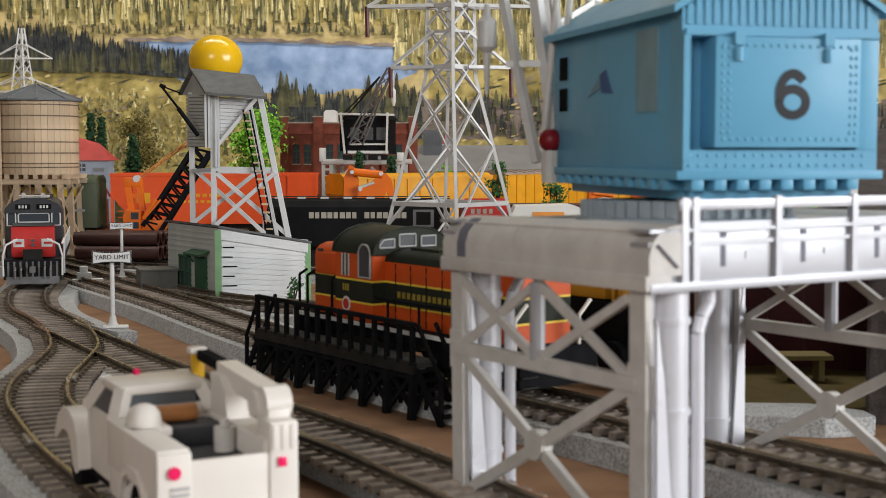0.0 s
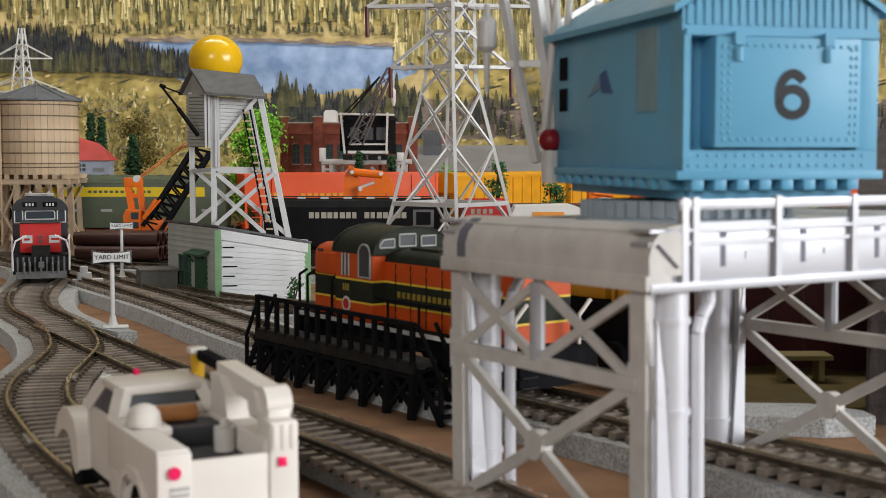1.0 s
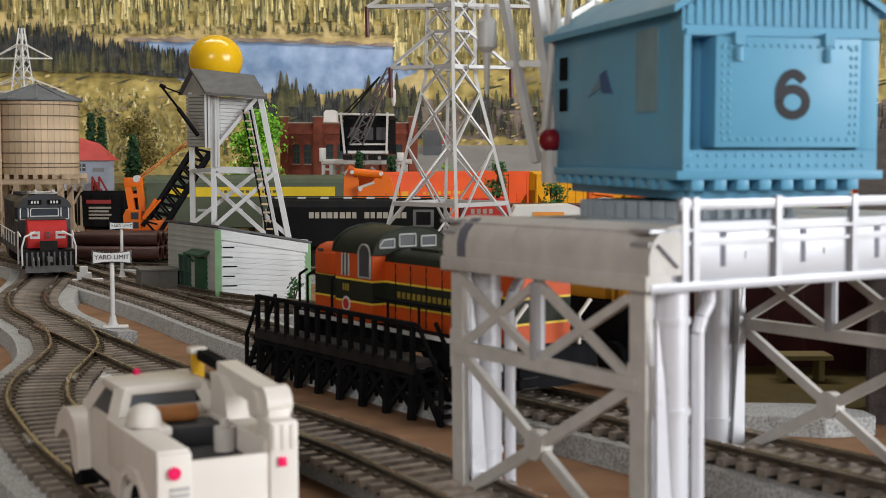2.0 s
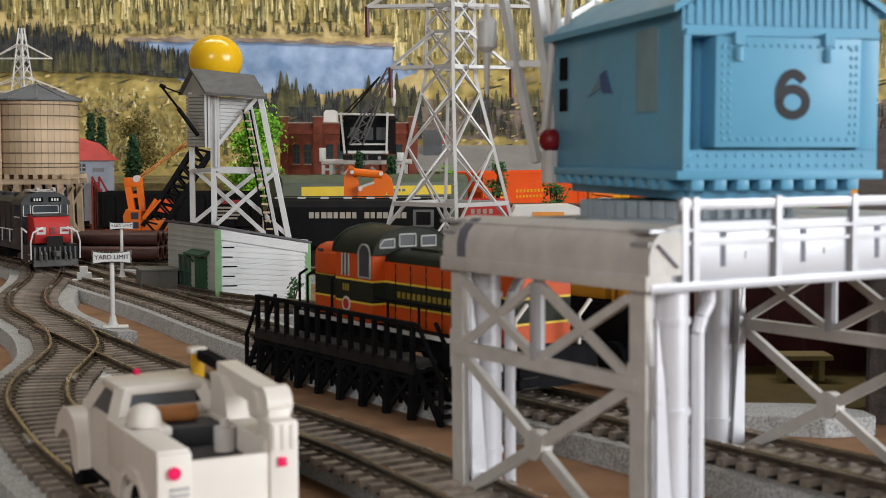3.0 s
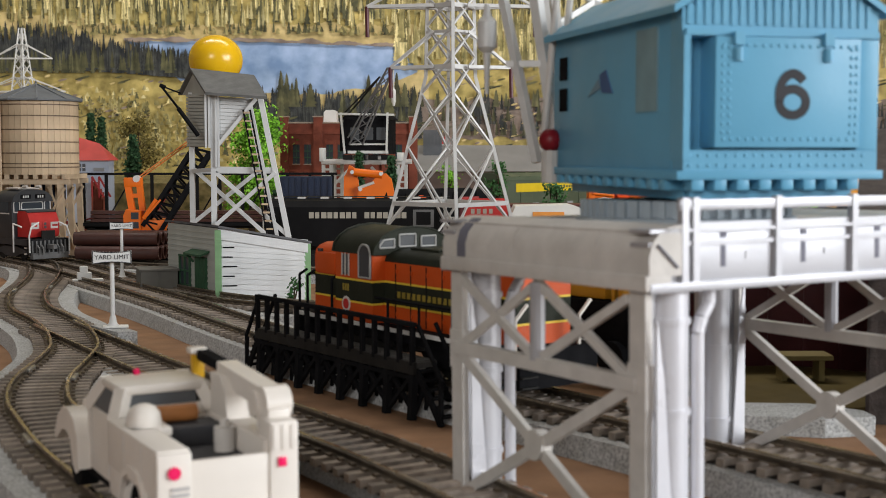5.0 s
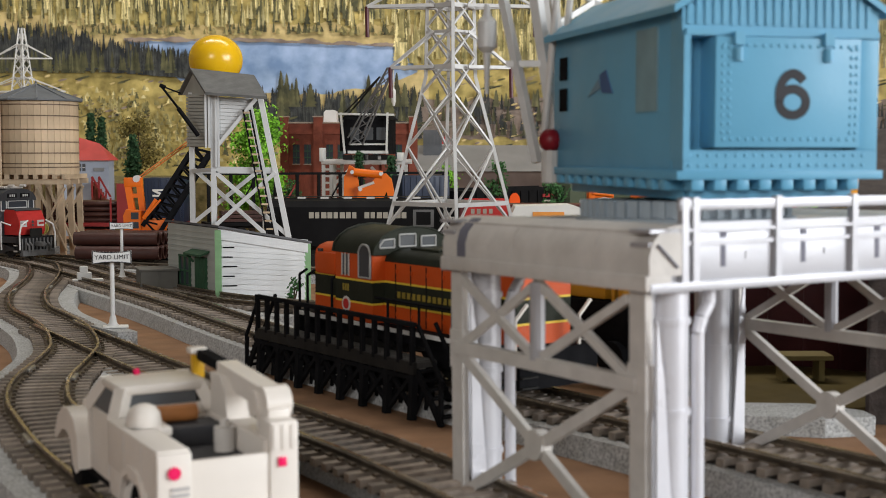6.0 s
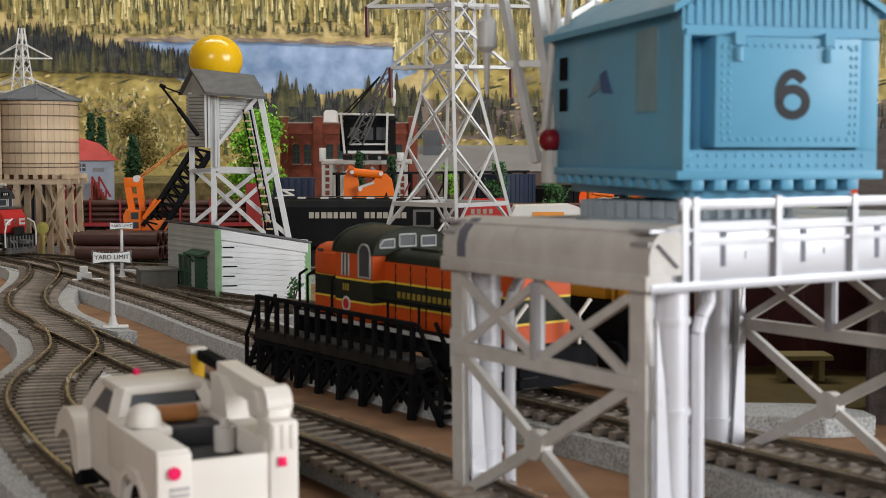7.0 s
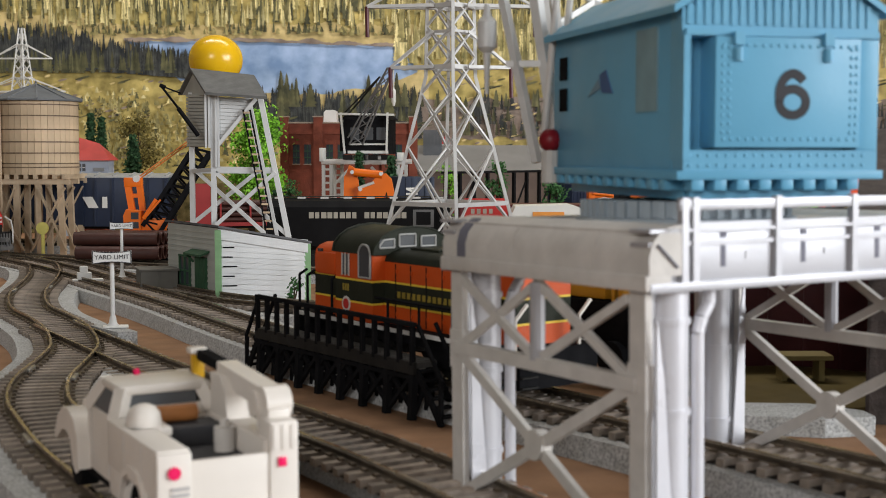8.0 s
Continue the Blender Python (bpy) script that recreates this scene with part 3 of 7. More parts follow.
        part("ladder_rung", Mesh().beam(P(433, 200, 78.3).lerp(P(474, 420, 78.3), t), P(444, 200, 78.3).lerp(P(486, 420, 78.3), t), 0.11), STAVE, root)
    # swinging spout
    part("spout", Mesh().tube(P(288, 153, 79), P(320, 195, 78.6), 0.07, n=8).tube(P(318, 193, 78.6), P(352, 240, 78.2), 0.13, n=8).tube(P(286, 152, 79), P(296, 156, 79), 0.12, n=8), BLACK, root, "black swinging spout")
    part("spout_stay", Mesh().tube(P(290, 154, 79), P(322, 166, 80), 0.05, n=6), BLACK, root)
    c = P(385, 108, 82.3)
    solid("yellow_ball", Mesh().ball((0, 0, 0), 1.66, 20, 0.93), mat("glossy_yellow_plastic", (0.80, 0.47, 0.01), 0.22, scale=20, var=0.03, bump=0, stain=0.03, coat=0.4),
          "glossy yellow ball resting on the tower roof", "ball", at(c.x, c.y, c.z))


sand_tower()


# ---- power pylon ----
def pylon(name, label, x, y, H, base, waist, zw, arms, width=0.3, ring=None, rz=0.0, material=None, insul=True, taper=0.25):
    """Lattice mast: four legs from base to waist half-widths at height zw, then straight up; arms: (height, half span)."""
    root = thing(name, label, "pylon", at(x, y, 0, rz), "power pylons")
    S = material or SILVER

    def half(z):
        return base + (waist - base) * z / zw if z < zw else waist - (waist * taper) * (z - zw) / max(H - zw, 0.1)

    for sx in (-1, 1):
        for sy in (-1, 1):
            part("leg", Mesh().beam((sx * base, sy * base, 0), (sx * waist, sy * waist, zw), width).beam((sx * waist, sy * waist, zw), (sx * half(H), sy * half(H), H), width), S, root)
    levels = [0.0]
    while levels[-1] < H - 1:
        levels.append(levels[-1] + max(half(levels[-1]) * 1.75, 1.2))
    for a, b in zip(levels, levels[1:]):
        b = min(b, H)
        for i in range(4):
            ang = i * math.pi / 2
            m = Matrix.Rotation(ang, 3, "Z")
            ha, hb = half(a), half(b)
            br = Mesh()
            br.beam(m @ Vector((-ha, -ha, a)), m @ Vector((hb, -hb, b)), width * 0.62)
            br.beam(m @ Vector((ha, -ha, a)), m @ Vector((-hb, -hb, b)), width * 0.56)
            part("cross_brace", br, S, root)
    if ring:
        for z in ring:
            h = half(z)
            for i in range(4):
                m = Matrix.Rotation(i * math.pi / 2, 3, "Z")
                part("ring_beam", Mesh().beam(m @ Vector((-h, -h, z)), m @ Vector((h, -h, z)), width, width * 1.3), S, root)
    for z, span in arms:
        h = half(z)
        for s in (-1, 1):
            u = Matrix.Rotation(radians(-rz), 3, "Z") @ Vector((s, 0, 0))
            w = Vector((-u.y, u.x, 0))
            tip, foot = u * span + Vector((0, 0, z)), u * h
            arm = part("arm", Mesh().beam(foot + w * h * 0.9 + Vector((0, 0, z)), tip, width).beam(foot - w * h * 0.9 + Vector((0, 0, z)), tip, width)
                       .beam(foot + w * h * 0.9 + Vector((0, 0, z + 1.5)), tip, width * 0.75).beam(foot - w * h * 0.9 + Vector((0, 0, z + 1.5)), tip, width * 0.75), S, root)
            if insul:
                part("insulator", Mesh().tube(tip, tip + Vector((0.03, 0, -1.3)), 0.09, n=8), mat("maroon_insulator", (0.09, 0.015, 0.02), 0.4), arm, "dark maroon insulator")
        for i in range(4):
            m = Matrix.Rotation(i * math.pi / 2, 3, "Z")
            part("ring_beam", Mesh().beam(m @ Vector((-h, -h, z)), m @ Vector((h, -h, z)), width, width * 1.4), S, root)
            part("ring_beam", Mesh().beam(m @ Vector((-h, -h, z + 1.5)), m @ Vector((h, -h, z + 1.5)), width * 0.8), S, root)
    return root


pylon("power_pylon", "silver painted lattice power pylon", 0.33, 57.5, 24.0, 2.85, 0.76, 11.4, [(11.8, 2.6), (14.4, 3.6)], 0.14, ring=[5.95], rz=-40)


# ---- water tower ----
TIMBER = mat("weathered_timber", (0.50, 0.39, 0.27), 0.75, scale=90, var=0.18, rnd=0.1)
HOOP = mat("rusty_hoop", (0.16, 0.11, 0.075), 0.6, scale=120, var=0.3)


def water_tower():
    Y = 104.0
    k = Y / 2343.1
    cx = (68 - 784) * k
    z0, z1, r = 8.2 - (308 - 268) * k, 8.2 + (268 - 182) * k, 3.13
    root = thing("water_tower", "tan wood-stave water tank on a timber trestle", "water tower", at(cx, Y, 0))
    tank = part("tank", Mesh().lathe([(r - 0.06, z0), (r - 0.06, z1)], 36), STAVE, root)
    n = 40
    wst = 2 * math.pi * r / n * 0.5 - 0.008
    stave = Mesh().box(r - 0.07, r + 0.03, -wst, wst, z0, z1 + 0.02).mesh("stave", 0)
    stave.materials.append(STAVE)
    for i in range(n):
        ob = part("stave", stave, STAVE, tank)
        ob.matrix_basis = pose(0, 0, 0, 0, 0, i * 360 / n)
    for z in (z1 - 0.25, z1 - 1.1, z1 - 2.15, z1 - 3.1, z1 - 3.95, z1 - 4.75, z0 + 0.55):
        part("hoop", Mesh().lathe([(r + 0.02, z - 0.045), (r + 0.075, z - 0.045), (r + 0.075, z + 0.045), (r + 0.02, z + 0.045)], 40), HOOP, root)
    zr = z1 + 0.05
    part("roof", Mesh().lathe([(0.05, zr + 1.35), (r + 0.5, zr + 0.12), (r + 0.5, zr), (0.05, zr)], 10), mat("slate_grey_roof", (0.12, 0.13, 0.14), 0.6, scale=100, var=0.15), root, "grey conical roof", smooth=20)
    for i in range(10):
        a = 2 * math.pi * i / 10
        part("roof_rib", Mesh().beam((0.05, 0, zr + 1.4), ((r + 0.5) * math.cos(a), (r + 0.5) * math.sin(a), zr + 0.15), 0.1), mat("roof_rib_grey", (0.16, 0.17, 0.18), 0.6) if i == 0 else bpy.data.materials["roof_rib_grey"], root)
    part("finial", Mesh().lathe([(0.1, zr + 1.3), (0.1, zr + 1.5), (0.02, zr + 1.65)], 8), ROOF_G, root)
    # deck joists and trestle
    h = 2.9
    for i in range(9):
        x = -h + i * h / 4
        part("joist", Mesh().box(x - 0.15, x + 0.15, -h - 0.2, h + 0.2, z0 - 0.35, z0), TIMBER, root)
    for y in (-h + 0.3, 0, h - 0.3):
        part("cap_beam", Mesh().box(-h - 0.3, h + 0.3, y - 0.25, y + 0.25, z0 - 0.75, z0 - 0.36), TIMBER, root)
        for i in range(4):
            x = -h + 0.4 + i * (2 * h - 0.8) / 3
            part("post", Mesh().beam((x * 1.06, y, 0), (x, y, z0 - 0.75), 0.42), TIMBER, root)
        for s in (-1, 1):
            part("brace", Mesh().beam((s * h, y - 0.25, z0 - 1.0), (s * h * 0.1, y - 0.25, 0.6), 0.35, 0.12), TIMBER, root)
            part("brace", Mesh().beam((s * h * 0.3, y - 0.3, z0 - 1.0), (s * h * 1.02, y - 0.3, 0.6), 0.35, 0.12), TIMBER, root)
    part("inlet_pipe", Mesh().tube((-1.95, -2.9, 1), (-1.95, -2.9, z1), 0.1, n=10), STAVE, root)


water_tower()
pylon("power_pylon", "small silver lattice pylon behind the water tank", (45 - 784) * 150 / 2343.1, 150, 22.0, 2.0, 1.0, 13.5, [(14.9, 4.8), (18.6, 3.4)], 0.14, rz=-20, insul=False, taper=0.8)


# ---- yard limit signs ----
INK = mat("black_lettering", (0.02, 0.02, 0.025), 0.6, bump=0, stain=0)


def yard_sign(x, y, z, h, k, kf):
    root = thing("yard_sign", "white yard limit sign on a white post", "sign", at(x, y, z, 14), "yard limit signs")
    part("foot", Mesh().box(-0.62 * kf, 0.95 * kf, -0.5 * kf, 0.5 * kf, 0, 0.12 * kf, 0.04).lathe([(0.42 * kf, 0.1 * kf), (0.26 * kf, 0.3 * kf), (0.17 * kf, 0.75 * kf)], 12), WHITE, root)
    part("post", Mesh().tube((0, 0, 0.1), (0, 0, h - 0.1), 0.095, n=12), WHITE, root)
    w, b = 1.32 * k, 0.46 * k
    pts = [(-w, -b), (-w * 0.55, -b * 0.8), (0, -b * 0.74), (w * 0.55, -b * 0.8), (w, -b), (w, b), (w * 0.55, b * 0.8), (0, b * 0.74), (-w * 0.55, b * 0.8), (-w, b)]
    board = part("signboard", Mesh().prism(pts, "y", -0.28, -0.13), WHITE, root)
    for a, c in zip(pts, pts[1:] + pts[:1]):
        part("border", Mesh().beam((a[0] * 0.97, -0.285, a[1] * 0.95), (c[0] * 0.97, -0.285, c[1] * 0.95), 0.035), INK, board)
    words("lettering", "YARD LIMIT", 0.44 * k, INK, board, at(0, -0.29, 0, 0, 90), "black capitals")
    board.location.z = h * CM


def ray(px, py, y):
    k = y / 2343.1
    return (px - 784) * k, 8.2 - (py - 268) * k


yard_sign(ray(196, 577, 54.6)[0], 54.6, 0.9, 2.95, 0.6, 0.66)
yard_sign(ray(214, 490, 78.5)[0], 78.5, 0.65, 3.15, 0.52, 0.65)

solid("sign_plinth", Mesh().prism([(-1.05, -0.45), (1.7, -0.5), (1.8, 0.3), (-1.1, 0.5)], "z", 0.0, 0.88), GRANITE, "pale granite-grey slab under the yard sign", "slab",
      at(ray(196, 577, 54.6)[0] - 0.1, 54.8, 0.004, -52), smooth=0)
solid("roadbed_wedge", Mesh().prism([(-12.05, 47.6), (-11.75, 46.0), (-11.25, 42.5), (-10.7, 38.5), (-8.4, 33.5), (-5.2, 29.0), (-4.4, 33.3), (-7.6, 38.5), (-9.3, 41.0), (-10.8, 44.4), (-11.7, 46.9)], "z", 0.0, 0.74), GRANITE, "speckled grey roadbed wedge between the tracks", "roadbed",
      kind="structure", smooth=0)
# ---- blue gantry crane in front ----
DECK_W = mat("white_silver_plastic", (0.44, 0.44, 0.465), 0.36, metal=0.3, scale=60, var=0.04, bump=0.04, stain=0.06)


def gantry_frame(root, S, L=8.4, W=7.3, zb=5.58, legs=True):
    """Portal with two deck beams, end beams, tubular legs and cross braces; local x along the bridge, y across it."""
    shade = mat("slot_shadow", (0.16, 0.16, 0.20), 0.6)
    for y in (0.25, W - 0.25):
        s = -1 if y < 1 else 1
        girder = part("girder", Mesh().box(0.3, L, y - 0.2, y + 0.2, zb, zb + 1.05, 0.04), S, root)
        for i in range(4):
            x = 0.98 + i * 2.06
            if x + 0.9 > L:
                continue
            part("stiffener", Mesh().box(x - 0.06, x + 0.06, y + s * 0.2 - 0.05, y + s * 0.2 + 0.05, zb + 0.1, zb + 1.0), S, girder)
            part("slot", Mesh().box(x + 0.68, x + 0.8, y + s * 0.2 - 0.012, y + s * 0.2 + 0.012, zb + 0.36, zb + 0.76), shade, girder)
            part("slot", Mesh().box(x + 0.66, x + 0.82, y + s * 0.2 - 0.012, y + s * 0.2 + 0.012, zb + 0.9, zb + 1.0), shade, girder)
            part("name_plate", Mesh().box(x + 1.3, x + 1.62, y + s * 0.2 - 0.02, y + s * 0.2 + 0.02, zb + 0.5, zb + 0.62), S, girder)
        part("flange", Mesh().box(-0.1, L, y - 0.32, y + 0.32, zb - 0.06, zb + 0.12, 0.02).box(-0.1, L, y - 0.27, y + 0.27, zb + 0.78, zb + 0.86).box(-0.1, L, y - 0.3, y + 0.3, zb + 1.03, zb + 1.1), S, girder)
        if s > 0:
            continue
        for x in (0.72, 0.98, 3.04, 5.1, 7.16):
            part("railing_post", Mesh().beam((x, y + s * 0.24, zb + 0.1), (x, y + s * 0.24, zb + 1.66), 0.15), S, root)
        part("handrail", Mesh().box(0.6, L, y + s * 0.24 - 0.05, y + s * 0.24 + 0.05, zb + 1.42, zb + 1.62, 0.02), S, root)
        part("toe_board", Mesh().box(0.6, L, y + s * 0.2 - 0.03, y + s * 0.2 + 0.03, zb + 1.1, zb + 1.2), S, root)
    part("deck", Mesh().box(0.1, L, 0.45, W - 0.45, zb + 0.9, zb + 1.06), SILVER_D, root)
    for x in (0.0, L):
        hood = [(x - 0.12, zb + 0.25), (x - 0.12, zb + 0.6), (x - 0.04, zb + 0.85), (x + 0.12, zb + 1.03), (x + 0.34, zb + 1.13), (x + 0.7, zb + 1.18), (x + 0.7, zb + 0.25)]
        part("end_girder", Mesh().prism(hood, "y", -0.05, W - 0.08), SILVER_D, root, smooth=60)
        part("end_flange", Mesh().box(x - 0.2, x + 0.4, -0.05, W - 0.08, zb - 0.02, zb + 0.27, 0.03), SILVER_D, root)
        if x == 0:
            for y in (1.6, 4.4):
                part("panel_joint", Mesh().prism([(-0.135, zb + 0.3), (-0.135, zb + 0.6), (-0.055, zb + 0.86), (0.11, zb + 1.045), (0.15, zb + 0.9), (0.0, zb + 0.6), (0.0, zb + 0.3)], "y", y, y + 0.04), SILVER_D, root)
            part("end_notch", Mesh().prism([(-0.14, zb + 0.3), (-0.14, zb + 0.6), (-0.06, zb + 0.87), (0.11, zb + 1.05), (0.3, zb + 1.14), (0.3, zb + 0.9), (0.0, zb + 0.3)], "y", W - 1.05, W - 0.72), shade, root, "dark notch in the hood")
            part("end_slit", Mesh().beam((0.06, -0.06, zb + 0.82), (0.52, -0.06, zb + 0.4), 0.03, 0.09, (0, 1, 0)), shade, root)
    if not legs:
        return
    # lighter copy of the crane's silver: window light on the legs put into colour
    LEG = mat("lit_silver_plastic", (0.66, 0.66, 0.70), 0.34, metal=0.15, scale=60, var=0.05, bump=0.04, stain=0.08)
    for x, sx in ((0.08, 1), (L - 0.05, -1)):
        for y in (0.45, W - 0.45):
            t = x + sx * 0.68
            leg = part("leg", Mesh().tube((t, y, -0.1), (t, y, zb), 0.36, n=24), LEG, root, "bright tubular leg")
            for z in (1.35, 3.2, 4.9):
                part("collar", Mesh().tube((t, y, z), (t, y, z + 0.12), 0.4, n=24), LEG, leg)
            part("leg_plate", Mesh().box(x - 0.08, x + 0.08, y - 0.24, y + 0.22, -0.1, zb), SILVER_D, leg)
            part("leg_rib", Mesh().box(min(x, t), max(x, t), y - 0.06, y + 0.06, 0, zb), S, leg)
            part("plate_lip", Mesh().prism([(x + sx * 0.05, zb - 0.5), (x + sx * 0.05, 0.0), (x + sx * 0.5, 0.0), (x + sx * 0.22, zb - 1.6)], "y", y - 0.42, y - 0.37), LEG, leg)
            q = x + sx * 1.28
            part("down_pipe", Mesh().pipe([(q, y - 0.1, 0), (q, y - 0.1, zb - 0.9), (q + sx * 0.1, y - 0.1, zb - 0.6), (q + sx * 0.28, y - 0.1, zb - 0.35), (q + sx * 0.28, y - 0.1, zb)], 0.13, 12), LEG, leg)
            part("gusset_plate", Mesh().box(x - 0.1, x + 0.1, y - 0.27, y + 0.26, 3.35, 4.2), SILVER_D, leg)
    # end frames: rail and cross braces
    for x in (0.0, L):
        part("tie_beam", Mesh().box(x - 0.12, x + 0.12, 0.4, W - 0.4, 3.68, 3.96), SILVER_D, root)
        for a, b in (((0.7, 3.7), (W - 0.7, 0.55)), ((W - 0.7, 3.7), (0.7, 0.55))):
            part("cross_brace", Mesh().beam((x + 0.03 * (a[0] < 1), a[0], a[1]), (x + 0.03 * (a[0] < 1), b[0], b[1]), 0.14, 0.24), SILVER_D, root)
        for a, b in (((0.7, 3.9), (W / 2, zb - 0.1)), ((W - 0.7, 3.9), (W / 2, zb - 0.1)), ((0.7, zb - 0.2), (W / 2, 3.9)), ((W - 0.7, zb - 0.2), (W / 2, 3.9))):
            part("brace", Mesh().beam((x + 0.03 * (a[1] < 5), a[0], a[1]), (x + 0.03 * (a[1] < 5), b[0], b[1]), 0.12, 0.18), SILVER_D, root)
        part("hanger", Mesh().tube((x, W / 2, 3.9), (x, W / 2, zb - 0.1), 0.16, n=10), S, root)
        part("gusset", Mesh().tube((x - 0.14, W / 2, 2.15), (x + 0.14, W / 2, 2.15), 0.32, n=14), SILVER_D, root)


def rivets(points, r, axis):
    m = Mesh()
    for p in points:
        q = list(p)
        q["xyz".index(axis)] -= r * 0.3
        m.tube(p, q, r, r * 0.55, n=6)
    return m


def numeral_six(cx, y, cz, rx, rz, t):
    """A bold sans-serif six, drawn as a ring and a hooked stroke of thickness t."""
    m, n = Mesh(), 28
    zb = cz - rz * 0.3

    def ribbon(outer, inner, closed):
        k, yf = len(outer), y if closed else y - 0.005
        v = [(p[0], yf, p[1]) for p in outer + inner] + [(p[0], y + 0.012, p[1]) for p in outer + inner]
        f = []
        for i in range(k if closed else k - 1):
            j = (i + 1) % k
            f += [(i, j, k + j, k + i), (2 * k + i, 3 * k + i, 3 * k + j, 2 * k + j)]
        m.add(v, f)

    ang = [2 * math.pi * i / n for i in range(n)]
    ra = rz * 0.7
    ribbon([(cx + rx * math.cos(a), zb + ra * math.sin(a)) for a in ang], [(cx + (rx - t) * math.cos(a), zb + (ra - t) * math.sin(a)) for a in ang], True)
    arc = [math.radians(40 + 160 * i / 18) for i in range(19)]
    ribbon([(cx + rx * math.cos(a), cz + rz * math.sin(a)) for a in arc] + [(cx - rx, zb + 0.02)],
           [(cx + (rx - t) * math.cos(a), cz + (rz - t) * math.sin(a)) for a in arc] + [(cx - rx + t, zb + 0.02)], False)
    return m


def crane_cabin(root, C, tint, w=4.3, d=7.5, z0=0.0, h=3.28, number=True, detail=True):
    """Riveted cabin with a rounded roof; local x across its face, y along its side, face at y = 0."""
    body = part("cabin", Mesh().box(0, w, 0.45, d, z0, z0 + h, 0.04), C, root, tint)
    gable = [(0.0, z0 + h - 0.02), (w, z0 + h - 0.02), (w * 0.74, z0 + h + 0.66), (w * 0.5, z0 + h + 0.8), (w * 0.26, z0 + h + 0.66)]
    part("gable", Mesh().prism(gable, "y", -0.01, d), C, root)
    eave = [(-0.22, z0 + h - 0.12), (w * 0.25, z0 + h + 0.68), (w * 0.5, z0 + h + 0.83), (w * 0.75, z0 + h + 0.68), (w + 0.22, z0 + h - 0.12)]
    part("roof", Mesh().prism(eave + [(x, z + 0.15) for x, z in eave[::-1]], "y", -0.15, d + 0.15), C, root)
    part("sill", Mesh().box(-0.12, w + 0.12, -0.12, d + 0.12, z0 - 0.08, z0 + 0.1, 0.03), C, root)
    if not detail:
        return body
    n = 8
    for i in range(n):
        x = 0.2 + i * (w - 0.4) / n
        part("floor_rib", Mesh().box(x, x + 0.28, -0.1, 0.35, z0 - 0.3, z0 - 0.06, 0.06), C, root)
    for i in range(11):
        y = 0.5 + i * 0.62
        part("floor_rib", Mesh().box(-0.1, 0.3, y, y + 0.34, z0 - 0.3, z0 - 0.06, 0.06), C, root)
    part("frame", Mesh().box(0.35, w - 0.35, 0.3, d - 0.4, z0 - 0.5, z0 - 0.25), C, root)
    # raised panel of the face
    part("face_panel", Mesh().box(0.62, w - 0.5, -0.22, 0.5, z0 + 0.55, z0 + 2.72, 0.04), C, body)
    part("face_edge", Mesh().box(w - 0.5, w - 0.01, -0.08, 0.5, z0 + 0.5, z0 + 2.72, 0.03), C, body)
    part("face_band", Mesh().box(0.0, w, -0.02, 0.5, z0 + 2.72, z0 + h + 0.01).box(0.05, w - 0.02, -0.1, 0.02, z0 + 2.74, z0 + 2.86), C, body)
    part("kick_band", Mesh().box(0.02, w - 0.02, -0.09, 0.5, z0 + 0.06, z0 + 0.5), C, body)
    pts = [(0.8 + i * 0.17, -0.225, z) for i in range(18) for z in (z0 + 0.72, z0 + 2.55)] + [(x, -0.225, z0 + 0.85 + i * 0.165) for i in range(11) for x in (0.78, 0.92, w - 0.72, w - 0.6)]
    part("rivet", rivets(pts, 0.045, "y"), C, body)
    pts = [(0.15 + i * 0.2, -0.1, z) for i in range(20) for z in (z0 + 0.2, z0 + 0.4)] + [(w - 0.06, -0.02, z0 + 0.6 + i * 0.17) for i in range(14)]
    part("rivet", rivets(pts, 0.04, "y"), C, body)
    for i in range(22):
        x = 0.1 + i * (w - 0.2) / 22
        part("gable_rib", Mesh().box(x, x + 0.09, -0.05, 0.02, z0 + 2.95, z0 + h - 0.02 + 0.8 * (1 - abs(2 * (x + 0.045) / w - 1) ** 1.6)), C, body)
    for x in (1.0, 2.95):
        part("lug", Mesh().box(x, x + 0.2, -0.3, 0.0, z0 + 2.55, z0 + 2.8).tube((x + 0.1, -0.22, z0 + 2.5), (x + 0.1, -0.22, z0 + 2.25), 0.1, n=8), C, body)
    part("door_jamb", Mesh().box(0.0, 0.14, -0.12, 0.5, z0 + 0.3, z0 + 2.73), C, body)
    if number:
        part("number", numeral_six(2.29, -0.23, z0 + 1.6, 0.385, 0.5, 0.185), INK, body, "black painted numeral", smooth=0)
    # side windows, grille and faded emblem
    for z in (z0 + 1.45, z0 + 2.2):
        part("window", Mesh().box(-0.03, 0.04, d - 1.0, d - 0.5, z, z + 0.55), BLACK, body)
    part("side_panel", Mesh().box(-0.03, 0.02, 1.1, 2.2, z0 + 1.3, z0 + 3.0), mat("faded_panel", (0.20, 0.33, 0.38), 0.5), body, "faded grey-beige panel")
    navy = mat("navy_emblem", (0.06, 0.12, 0.27), 0.5)
    part("emblem", Mesh().prism([(3.55, z0 + 1.75), (4.2, z0 + 1.8), (4.35, z0 + 2.2), (3.95, z0 + 2.3)], "x", -0.02, 0.0), navy, body, "faded navy emblem")
    part("emblem_tail", Mesh().prism([(4.25, z0 + 1.9), (5.1, z0 + 1.72), (4.4, z0 + 2.12)], "x", -0.02, 0.0), mat("faded_emblem_grey", (0.16, 0.27, 0.36), 0.5), body)
    return body


